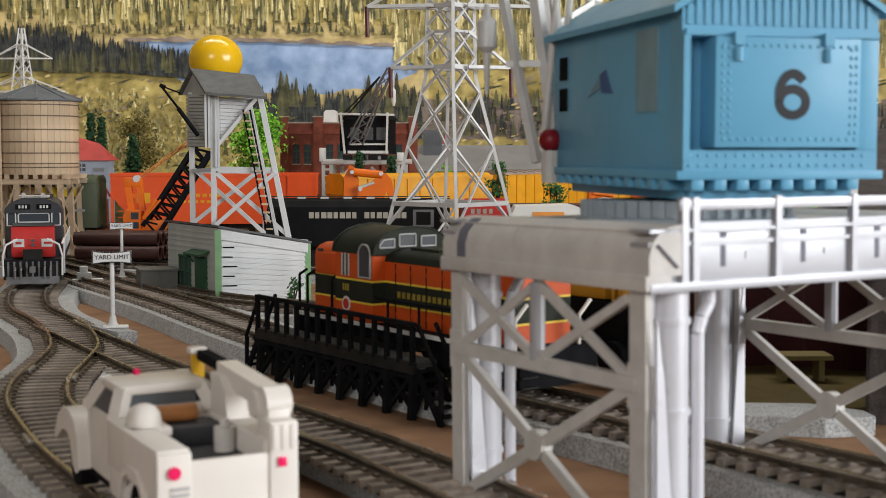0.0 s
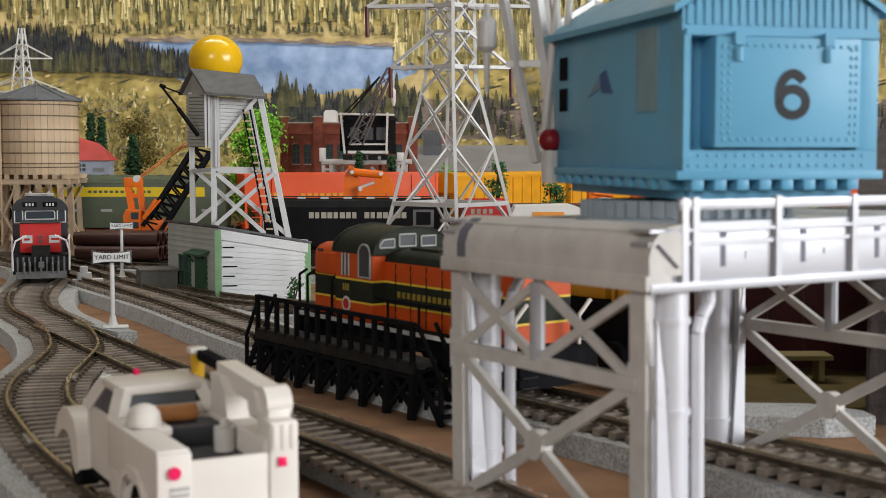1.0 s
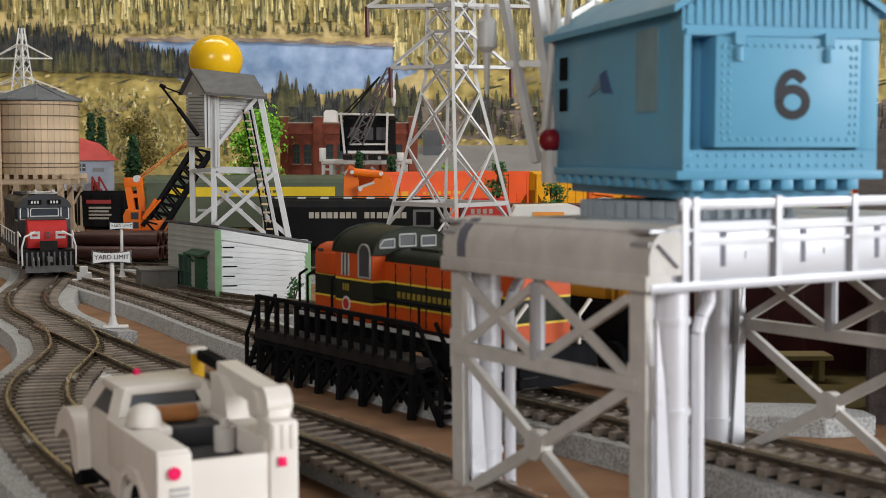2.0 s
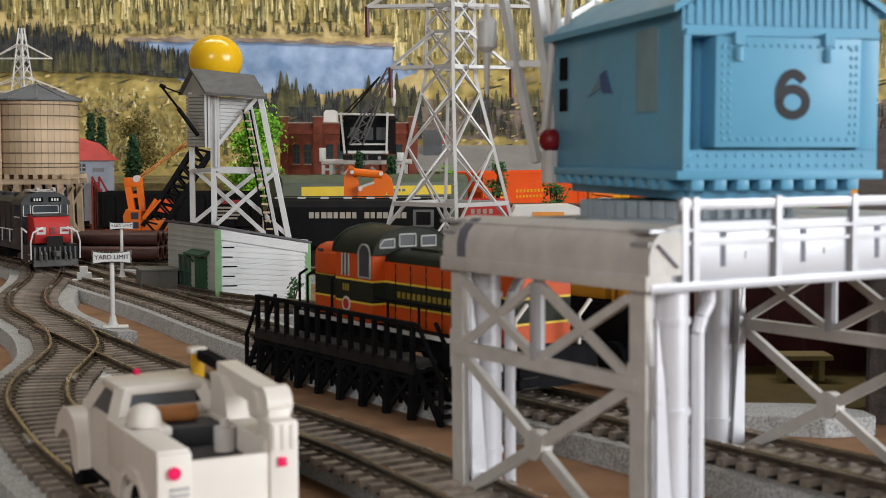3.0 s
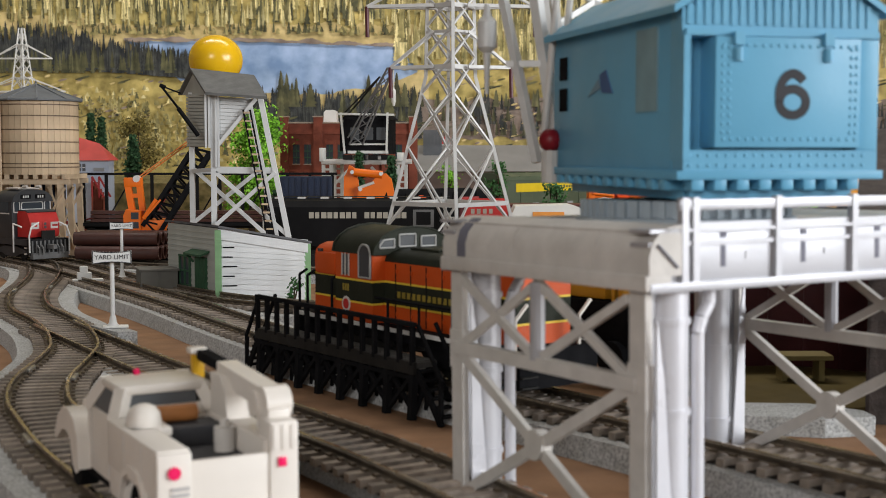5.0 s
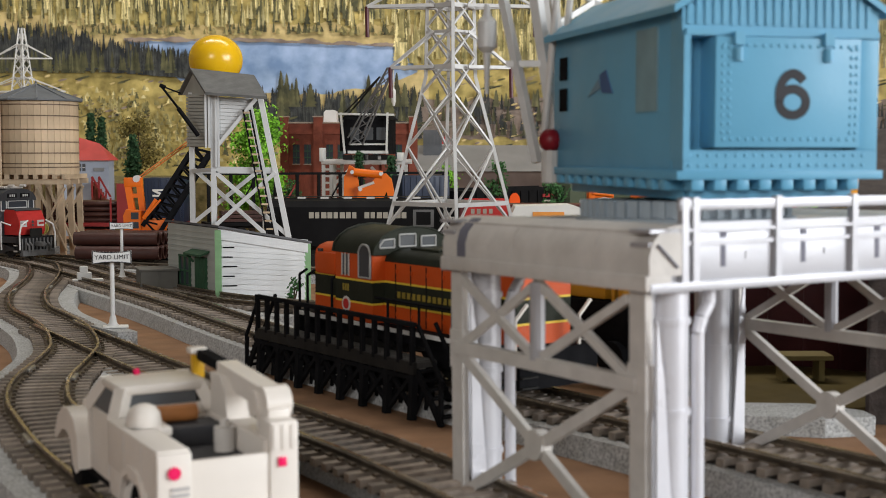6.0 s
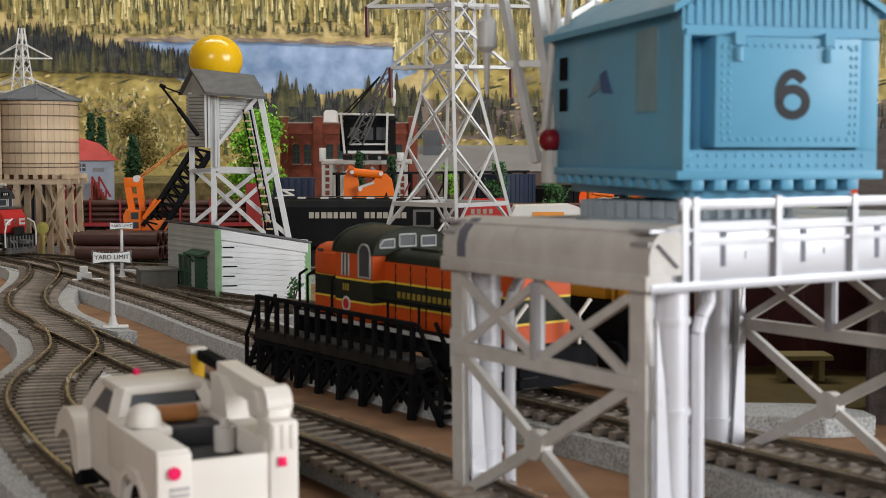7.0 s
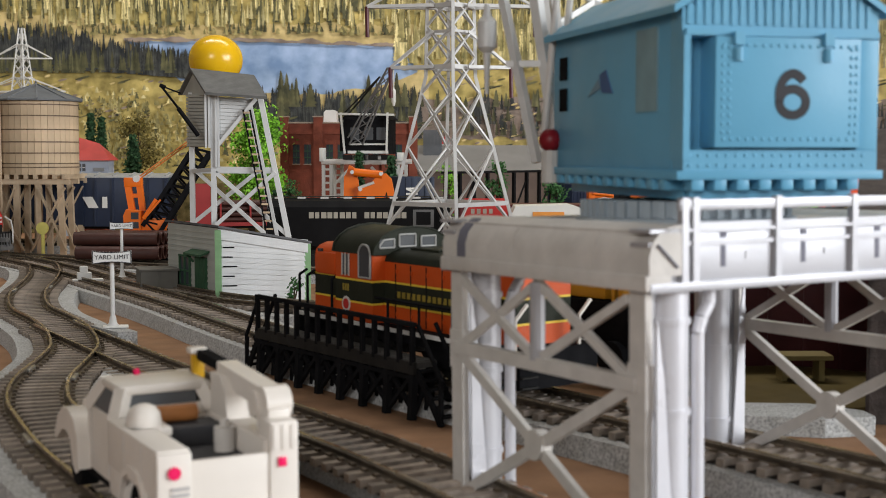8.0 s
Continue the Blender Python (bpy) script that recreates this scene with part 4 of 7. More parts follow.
def blue_crane():
    M = at(3.82, 23.6, 0.12, 30.5, -1.0)
    root = thing("gantry_crane", "silver portal crane with a riveted sky-blue cabin", "crane", M)
    gantry_frame(root, DECK_W)
    part("wheel_bogie", Mesh().box(-0.3, 2.4, -0.1, 1.0, 0.02, 0.6, 0.1), SILVER_D, root)
    grey = mat("turntable_grey", (0.33, 0.38, 0.42), 0.5)
    part("turntable", Mesh().lathe([(2.4, 6.6), (2.4, 6.72), (2.2, 6.76), (2.2, 7.1)], 48, (4.2, 4.0, 0)), grey, root)
    tooth = Mesh().box(2.17, 2.3, -0.065, 0.065, 6.7, 7.1).mesh("gear_tooth", 0)
    tooth.materials.append(grey)
    for i in range(48):
        part("gear_tooth", tooth, grey, root).matrix_basis = at(4.2, 4.0, 0, i * 7.5)
    cab = part("superstructure", Mesh().box(0.3, 4.0, 0.5, 7.0, -0.5, -0.1, 0.05), BLUE, root)
    cab.matrix_basis = M.inverted() @ at(4.643, 25.977, 7.72, 14.5)
    # parts of the cabin are built in its own space
    crane_cabin(cab, BLUE, "sky-blue riveted cabin", number=True)
    b = Mesh()
    foot = [(0.6, 7.9, 0.0), (3.4, 7.9, 0.0)]
    tip = [(1.2, 13.0, 11.5), (2.6, 13.0, 11.5)]
    for p, q in zip(foot, tip):
        b.beam(p, q, 0.22)
        b.beam((p[0], p[1] + 0.9, p[2] + 0.1), (q[0], q[1] + 0.5, q[2]), 0.22)
    for i in range(9):
        t, u = i / 9, (i + 1) / 9
        A, B = Vector(foot[0]).lerp(Vector(tip[0]), t), Vector(foot[1]).lerp(Vector(tip[1]), t)
        A2, B2 = Vector(foot[0]).lerp(Vector(tip[0]), u), Vector(foot[1]).lerp(Vector(tip[1]), u)
        b.beam(A, B2, 0.14).beam(B, A2, 0.14).beam(A, B, 0.14)
    part("boom", b, SILVER, cab, "silver lattice boom")
    part("hook_block", Mesh().lathe([(0.06, 0.8), (0.12, 0.5), (0.26, 0.35), (0.26, -0.3), (0.1, -0.45), (0.05, -1.5)], 12, (-1.3, 9.0, 3.45)), SILVER, cab)
    for x in (-0.25, 0.1):
        part("stay_rod", Mesh().tube((x, 7.6, 0.6), (x + 0.3, 7.0, 6.0), 0.09, n=8), SILVER_D, cab)
    part("mast", Mesh().beam((0.3, 7.7, -0.2), (-0.2, 8.4, 4.5), 0.26).beam((-0.3, 7.9, 0.2), (-1.0, 9.0, 5.0), 0.2).beam((-0.9, 8.6, 2.7), (0.4, 7.9, 2.7), 0.16), SILVER, cab)
    part("lamp", Mesh().ball((-0.15, 7.3, 0.75), 0.29, 10), mat("red_lamp", (0.20, 0.008, 0.015), 0.4), cab, "dark red lamp")
    part("lamp_post", Mesh().tube((-0.15, 7.3, -0.3), (-0.15, 7.3, 0.5), 0.22, n=10), SILVER_D, cab)


blue_crane()


# ---- white service truck ----
def service_truck():
    CR = CREAM
    root = thing("service_truck", "cream-white toy service truck with a folded crane arm", "truck", at(-4.93, 22.5, 1.07, 29))
    # local: x across (0 left, 2.6 right), y forward, tail at y = 0
    W = 2.6
    lamp = mat("pink_red_lens", (0.85, 0.015, 0.12), 0.3, bump=0)
    part("chassis", Mesh().box(0.15, W - 0.15, 0.1, 6.6, 0.45, 0.75, 0.04), BLACK, root)
    bed = part("headboard", Mesh().box(0.6, W - 0.6, 3.0, 3.3, 0.6, 1.9, 0.04), CR, root)
    for x, lip in ((0.0, 0.0), (W - 0.62, 0.62)):
        lock = part("side_locker", Mesh().box(x, x + 0.62, 0.05, 3.3, 1.05, 1.95, 0.07).box(x + 0.03, x + 0.59, 2.2, 3.3, 0.5, 1.1, 0.03).box(x + 0.03, x + 0.59, 0.05, 0.75, 0.5, 1.1, 0.03), CR, bed, "cream side locker")
        for y in (0.95, 2.1):
            part("locker_seam", Mesh().box(x + lip - 0.01, x + lip + 0.01, y, y + 0.03, 1.2, 1.85), SILVER_D, lock)
        arch = [(0.75, 0.5), (0.8, 0.85), (1.0, 1.1), (1.3, 1.22), (1.7, 1.22), (2.0, 1.1), (2.2, 0.85), (2.25, 0.5), (2.36, 0.5), (2.3, 0.92), (2.06, 1.22), (1.74, 1.36), (1.26, 1.36), (0.94, 1.22), (0.7, 0.92), (0.64, 0.5)]
        part("wheel_arch", Mesh().prism(arch, "x", x + lip - 0.06, x + lip + 0.06), CR, root)
    dark = mat("bed_dark_grey", (0.05, 0.05, 0.055), 0.7)
    part("bed_floor", Mesh().box(0.6, W - 0.6, 0.1, 3.05, 1.3, 1.5), dark, bed, "dark load floor")
    part("bed_shelf", Mesh().box(0.6, W - 0.6, 2.2, 3.02, 1.5, 1.86, 0.03), dark, bed, "dark raised shelf")
    tail = part("tailgate", Mesh().box(0.55, W - 0.5, 0.0, 0.14, 0.7, 1.72, 0.03), CR, root)
    part("tail_post", Mesh().box(W - 0.55, W + 0.02, -0.06, 0.5, 0.6, 2.28, 0.08), CR, tail)
    for k in range(3):
        part("post_flute", Mesh().box(W - 0.5 + k * 0.17, W - 0.4 + k * 0.17, -0.085, -0.05, 1.75, 2.22, 0.02), CR, tail)
    part("tail_post", Mesh().box(-0.02, 0.62, -0.04, 0.3, 0.55, 1.9, 0.06), CR, tail)
    part("tail_light", Mesh().tube((0.28, -0.1, 1.56), (0.28, -0.02, 1.56), 0.115, n=16), lamp, root, "pink-red tail light")
    part("tail_light", Mesh().box(W - 0.4, W - 0.24, -0.12, -0.04, 1.46, 1.64, 0.03), lamp, root, "pink-red tail light")
    plate = mat("plate_grey", (0.45, 0.43, 0.42), 0.6)
    for z in (1.24, 1.13):
        part("plate_bar", Mesh().box(0.22, 0.55, -0.07, -0.03, z, z + 0.06), plate, tail)
    part("bumper", Mesh().box(0.1, W - 0.1, -0.25, 0.05, 0.5, 0.72, 0.05), CR, root)
    # cab with a roof that draws in towards the top
    cab = part("cab", Mesh().box(0.14, W - 0.14, 3.32, 5.4, 0.55, 1.9, 0.08), CR, root)
    hi = [(0.4, 3.5), (1.98, 3.5), (1.98, 4.7), (0.42, 4.7)]
    mid = [(0.2, 3.36), (2.22, 3.36), (2.22, 5.3), (0.2, 5.3)]
    for (a, b), (c, d) in zip(mid, hi):
        part("roof_pillar", Mesh().beam((a, b, 1.85), (c, d, 2.46), 0.26, 0.26), CR, cab)
    part("roof", Mesh().box(0.28, 2.12, 3.36, 4.86, 2.34, 2.54, 0.09), CR, cab)
    part("cab_back", Mesh().prism([(3.34, 1.85), (3.46, 1.85), (3.5, 2.1), (3.38, 2.1)], "x", 0.2, 2.3), CR, cab)
    part("rear_window", Mesh().prism([(3.42, 2.06), (3.47, 2.06), (3.53, 2.42), (3.48, 2.42)], "x", 0.5, 1.85), GLASS_L, cab)
    part("windscreen", Mesh().prism([(5.18, 1.88), (5.23, 1.88), (4.75, 2.42), (4.7, 2.42)], "x", 0.4, 2.1), GLASS_L, cab)
    for s in (0, 1):
        a, b = (0.2, 0.36) if s == 0 else (2.3, 2.1)
        m = Mesh().add([(a, 3.6, 1.88), (a, 5.05, 1.88), (b, 4.65, 2.4), (b, 3.65, 2.4), (a + 0.03 - 0.06 * s, 3.6, 1.88), (a + 0.03 - 0.06 * s, 5.05, 1.88), (b + 0.03 - 0.06 * s, 4.65, 2.4), (b + 0.03 - 0.06 * s, 3.65, 2.4)],
                       [(0, 1, 2, 3), (7, 6, 5, 4), (0, 4, 5, 1), (1, 5, 6, 2), (2, 6, 7, 3), (3, 7, 4, 0)])
        part("side_window", m, GLASS_L, cab)
        x = 0.12 if s == 0 else W - 0.12
        part("door_seam", Mesh().box(x - 0.01, x + 0.01, 3.65, 3.68, 0.7, 1.85).box(x - 0.01, x + 0.01, 4.95, 4.98, 0.7, 1.85), SILVER_D, cab)
    part("hood", Mesh().box(0.38, W - 0.38, 5.3, 7.1, 0.75, 1.78, 0.24), CR, root)
    for x in (-0.12, W - 0.55):
        arch = [(5.2, 0.55), (5.25, 1.2), (5.55, 1.56), (6.0, 1.7), (6.5, 1.66), (6.95, 1.4), (7.25, 0.95), (7.15, 0.85), (6.85, 1.0), (6.6, 1.16), (6.2, 1.22), (5.85, 1.08), (5.66, 0.55)]
        part("front_fender", Mesh().prism(arch, "x", x, x + 0.67), CR, root, smooth=50)
    for y in (1.5, 6.15):
        for x in (0.08, W - 0.5):
            wheel = part("wheel", Mesh().tube((x, y, 0.52), (x + 0.4, y, 0.52), 0.52, n=24), BLACK, root, "black rubber tyre")
            part("rim", Mesh().tube((x - 0.02, y, 0.52), (x + 0.42, y, 0.52), 0.26, n=16), CR, wheel)
    # lift gear in the bed
    part("drum", Mesh().lathe([(0.33, 1.85), (0.33, 2.05), (0.3, 2.2), (0.22, 2.31), (0.1, 2.36)], 22, (0.46, 2.35, 0)), CR, bed, "cream rounded drum")
    part("drum_base", Mesh().box(0.1, 0.9, 1.95, 2.75, 1.78, 1.95, 0.05), CR, bed)
    part("roll", Mesh().tube((0.75, 2.78, 2.04), (1.62, 2.78, 2.04), 0.17, n=18), mat("tan_leather", (0.36, 0.14, 0.04), 0.6), bed, "tan brown roll")
    part("turret", Mesh().prism([(2.05, 1.7), (3.05, 1.7), (3.05, 2.75), (2.5, 2.75), (2.2, 2.45)], "x", 2.02, 2.48), CR, bed)
    part("outlet", Mesh().tube((1.75, 1.5, 1.45), (1.75, 1.5, 1.95), 0.2, n=14).tube((1.75, 1.5, 1.95), (1.75, 1.5, 2.1), 0.09, n=10), SILVER_D, bed)
    arm = part("crane_arm", Mesh().beam((2.38, 3.1, 2.74), (2.42, 0.75, 2.56), 0.42, 0.4), CR, root, "cream folding crane arm")
    part("arm_joint", Mesh().tube((2.18, 0.7, 2.48), (2.68, 0.7, 2.48), 0.33, n=20), CR, arm)
    part("joint_disc", Mesh().tube((2.1, 0.95, 2.44), (2.2, 0.95, 2.44), 0.24, n=18), CR, arm)
    part("arm_post", Mesh().box(2.16, 2.62, 0.3, 0.95, 1.85, 2.45, 0.1), CR, arm)
    part("arm_tip", Mesh().beam((2.38, 3.05, 2.8), (2.28, 4.35, 2.92), 0.26, 0.2), BLACK, arm, "black arm tip")
    part("basket_mount", Mesh().box(2.1, 2.34, 4.3, 4.56, 2.4, 2.92, 0.05), mat("amber_plastic", (0.75, 0.42, 0.02), 0.4), arm, "amber yellow mount")
    part("cap", Mesh().box(2.02, 2.4, 4.26, 4.6, 2.92, 3.06, 0.06), CR, arm)
    part("beacon", Mesh().lathe([(0.07, 2.54), (0.07, 2.62), (0.04, 2.66)], 10, (1.0, 4.7, 0)), lamp, cab, "small red beacon")


service_truck()


# ---- trucks, couplers and wheels shared by the rolling stock ----
def bogie(root, x, length=2.9, y=0.95, material=None):
    b = part("bogie", Mesh().box(x - length / 2, x + length / 2, -0.5, 0.5, 0.45, 0.8), IRON, root)
    for s in (-1, 1):
        prof = [(x - length / 2, 0.62), (x - length / 2, 0.42), (x - length * 0.3, 0.38), (x - length * 0.18, 0.2), (x + length * 0.18, 0.2), (x + length * 0.3, 0.38), (x + length / 2, 0.42), (x + length / 2, 0.62), (x + length * 0.2, 0.85), (x - length * 0.2, 0.85)]
        part("side_frame", Mesh().prism(prof, "y", s * y - 0.1, s * y + 0.1), material or IRON, b)
        for w in (-1, 1):
            part("wheel", Mesh().tube((x + w * length * 0.34, s * 0.78, 0.5), (x + w * length * 0.34, s * 0.9, 0.5), 0.5, n=18), IRON, b)


def wheels_rail(root, L):
    for s in (-1, 1):
        part("coupler", Mesh().box(s * (L / 2 + 0.1) - 0.35, s * (L / 2 + 0.1) + 0.35, -0.12, 0.12, 0.85, 1.1, 0.03), IRON, root)


# ---- orange and green switcher with black service platform ----
def letter_bars(root, x0, x1, y, z, h, n, material, name="letter_bar"):
    """Unreadable lettering: plain bars of its size."""
    st = (x1 - x0) / n
    for i in range(n):
        part(name, Mesh().box(x0 + i * st, x0 + i * st + st * 0.62, y - 0.008, y + 0.008, z - h / 2, z + h / 2), material, root)


def stripes(root, name, x0, x1, y0, y1, bands):
    """Body box built of coloured bands: (bottom, top, material)."""
    for z0, z1, m in bands:
        part(name, Mesh().box(x0, x1, y0, y1, z0, z1), m, root)


def switcher():
    """Local x runs along the engine, the cab end at x = 0, side seen at y = -1.6; z from the rail head."""
    p = Vector((-2.53, 46.35))
    root = thing("switcher_locomotive", "orange and dark green diesel switcher with yellow stripes", "locomotive", at(p.x, p.y, 1.06, -53.7))
    L, c0, c1 = 9.8, 0.15, 2.45
    part("running_board", Mesh().box(-2.35, L, -1.6, 1.6, 1.25, 1.45), BLACK, root)
    part("walkway_edge", Mesh().box(-2.35, L, -1.66, -1.6, 1.33, 1.46).box(-2.35, L, 1.6, 1.66, 1.33, 1.46), WHITE, root)

    def bands(top):
        return [(1.46, 2.05, ORANGE_P), (2.05, 2.12, YELLOW_P), (2.12, 2.8, OLIVE), (2.8, 2.87, YELLOW_P), (2.87, top, ORANGE_P)]

    stripes(root, "cab_side", c0, c1, -1.55, 1.55, bands(3.76))
    cab_roof = [(-1.58, 3.72), (1.58, 3.72), (1.52, 3.98), (1.3, 4.25), (0.95, 4.45), (0.5, 4.57), (0, 4.61), (-0.5, 4.57), (-0.95, 4.45), (-1.3, 4.25), (-1.52, 3.98)]
    roof = part("cab_roof", Mesh().prism(cab_roof, "x", c0 - 0.12, c1 + 0.12), OLIVE, root, "dark green rounded cab roof")
    rim = [(y * 1.01, z + 0.015) for y, z in cab_roof[1:]] + [(-1.6, 3.73)]
    for x in (c0 - 0.12, c1 + 0.12):
        part("roof_edge", Mesh().pipe([(x, y, z) for y, z in rim], 0.035, 6), OLIVE, roof)
    stripes(root, "end_hood", -1.8, c0, -1.2, 1.2, bands(3.45))
    part("end_hood_top", Mesh().prism([(-1.2, 3.45), (1.2, 3.45), (1.16, 3.66), (1.0, 3.82), (0.7, 3.92), (-0.7, 3.92), (-1.0, 3.82), (-1.16, 3.66)], "x", -1.8, c0), ORANGE_P, root, smooth=60)
    part("sand_box", Mesh().box(-1.55, -0.3, -1.32, -1.18, 2.85, 3.62, 0.08), ORANGE_P, root)
    part("headlight", Mesh().tube((-1.9, 0, 3.6), (-1.75, 0, 3.6), 0.22, n=14), SILVER_D, root)
    part("classification_lamp", Mesh().box(-1.5, -1.3, -1.28, -1.16, 3.58, 3.72, 0.02), GLASS, root)
    # long hood
    h1 = L - 0.5
    stripes(root, "hood_side", c1, h1, -1.05, 1.05, bands(3.5))
    hood_top = [(-1.05, 3.5), (1.05, 3.5), (1.0, 3.68), (0.85, 3.82), (0.5, 3.92), (-0.5, 3.92), (-0.85, 3.82), (-1.0, 3.68)]
    hood = part("hood_roof", Mesh().prism(hood_top, "x", c1, h1), OLIVE, root, "dark green hood roof", smooth=60)
    for x in (5.3, 7.6):
        part("exhaust_stack", Mesh().tube((x, 0, 3.9), (x, 0, 4.1), 0.3, 0.26, n=12), OLIVE, hood)
    part("roof_hatch", Mesh().box(3.2, 4.8, -0.55, 0.55, 3.9, 3.99, 0.03), OLIVE, hood)
    for i in range(7):
        x = c1 + 0.62 + i * 0.86
        part("door_seam", Mesh().box(x, x + 0.04, -1.07, -1.05, 1.5, 3.45), IRON, root)
        for z in (1.75, 2.45, 3.15):
            part("door_hinge", Mesh().box(x + 0.06, x + 0.14, -1.085, -1.05, z, z + 0.12), OLIVE if z == 2.45 else ORANGE_P, root)
    for i in range(9):
        part("louvre", Mesh().box(c1 + 4.4 + i * 0.2, c1 + 4.5 + i * 0.2, -1.08, -1.05, 3.0, 3.4), ORANGE_P, root)
    # cab door window with a pale rounded frame, and a slatted window behind it
    x0, x1, z0, z1 = 1.68, 2.38, 2.95, 4.05
    w = part("window", Mesh().prism([(x0, z0), (x1, z0), (x1, z1 - 0.25), (x1 - 0.2, z1), (x0 + 0.2, z1), (x0, z1 - 0.25)], "y", -1.585, -1.5), GLASS, root)
    c = [(x0, z0), (x1, z0), (x1, z1 - 0.25), (x1 - 0.1, z1 - 0.08), (x1 - 0.25, z1), (x0 + 0.25, z1), (x0 + 0.1, z1 - 0.08), (x0, z1 - 0.25), (x0, z0)]
    part("window_frame", Mesh().pipe([(a, -1.595, b) for a, b in c], 0.036, 6), FRAME_G, w)
    w = part("side_window", Mesh().box(0.62, 1.05, -1.58, -1.5, 2.98, 3.68), GLASS_L, root)
    for x in (0.6, 0.8, 1.02):
        part("window_bar", Mesh().box(x, x + 0.05, -1.6, -1.57, 2.95, 3.7), SILVER_D, w)
    # three round-cornered windows in the cab end above the long hood
    for y, hw, za, zb in ((-1.06, 0.29, 3.96, 4.24), (-0.24, 0.33, 3.98, 4.38), (0.62, 0.3, 3.96, 4.3)):
        w = part("end_window", Mesh().box(c1 + 0.1, c1 + 0.135, y - hw, y + hw, za, zb), GLASS_L, root)
        lean = 0.1 if y < -0.5 else 0.0
        c = [(y - hw, za), (y + hw, za), (y + hw, zb), (y - hw + lean * 1.6, zb - lean * 0.2), (y - hw, zb - 0.1 - lean), (y - hw, za)]
        part("window_frame", Mesh().pipe([(c1 + 0.15, a, b) for a, b in c], 0.034, 6), FRAME_G, w)
    letter_bars(root, c1 + 0.75, c1 + 6.4, -1.07, 2.46, 0.2, 20, GOLD)
    letter_bars(root, 0.62, 1.06, -1.56, 2.55, 0.24, 3, GOLD, "number_bar")
    herald = part("herald", Mesh().tube((0.84, -1.57, 1.98), (0.84, -1.55, 1.98), 0.26, n=20), SILVER_D, root, "small round pale emblem")
    part("herald_field", Mesh().tube((0.84, -1.575, 1.98), (0.84, -1.56, 1.98), 0.18, n=18), RED, herald)
    part("fuel_tank", Mesh().box(4.9, 7.6, -1.2, 1.2, 0.35, 1.2, 0.1), BLACK, root)
    part("frame_skirt", Mesh().box(-0.9, L - 0.2, -1.3, 1.3, 0.95, 1.25), BLACK, root)
    for x in (1.2, L - 2.8):
        bogie(root, x, 3.4)
    for x in (-2.5, L + 0.1):
        part("pilot", Mesh().box(x - 0.08, x + 0.12, -1.5, 1.5, 0.3, 1.45), BLACK, root)
    for k in range(4):
        part("step", Mesh().box(L + 0.1, L + 0.35, -1.5, -0.9, 0.35 + k * 0.3, 0.4 + k * 0.3), IRON, root)
    # handrails
    for x in (-2.3, -1.75, -0.1):
        part("grab_rail", Mesh().pipe([(x, -1.55, 1.45), (x, -1.55, 2.75), (x + 0.3, -1.42, 2.95)], 0.05, 6), BLACK, root)
    for x in [3.4 + i * 1.75 for i in range(4)]:
        part("stanchion", Mesh().tube((x, -1.58, 1.45), (x, -1.58, 2.35), 0.045, n=6), BLACK, root)
    part("handrail", Mesh().tube((c1 + 0.2, -1.58, 2.35), (L, -1.58, 2.35), 0.045, n=6), BLACK, root)
    for y in (-1.55, 0.9):
        part("end_rail", Mesh().pipe([(L + 0.05, y, 0.6), (L + 0.05, y, 2.3), (L + 0.05, y + 0.45, 2.75)], 0.06, 8), CREAM, root)


switcher()


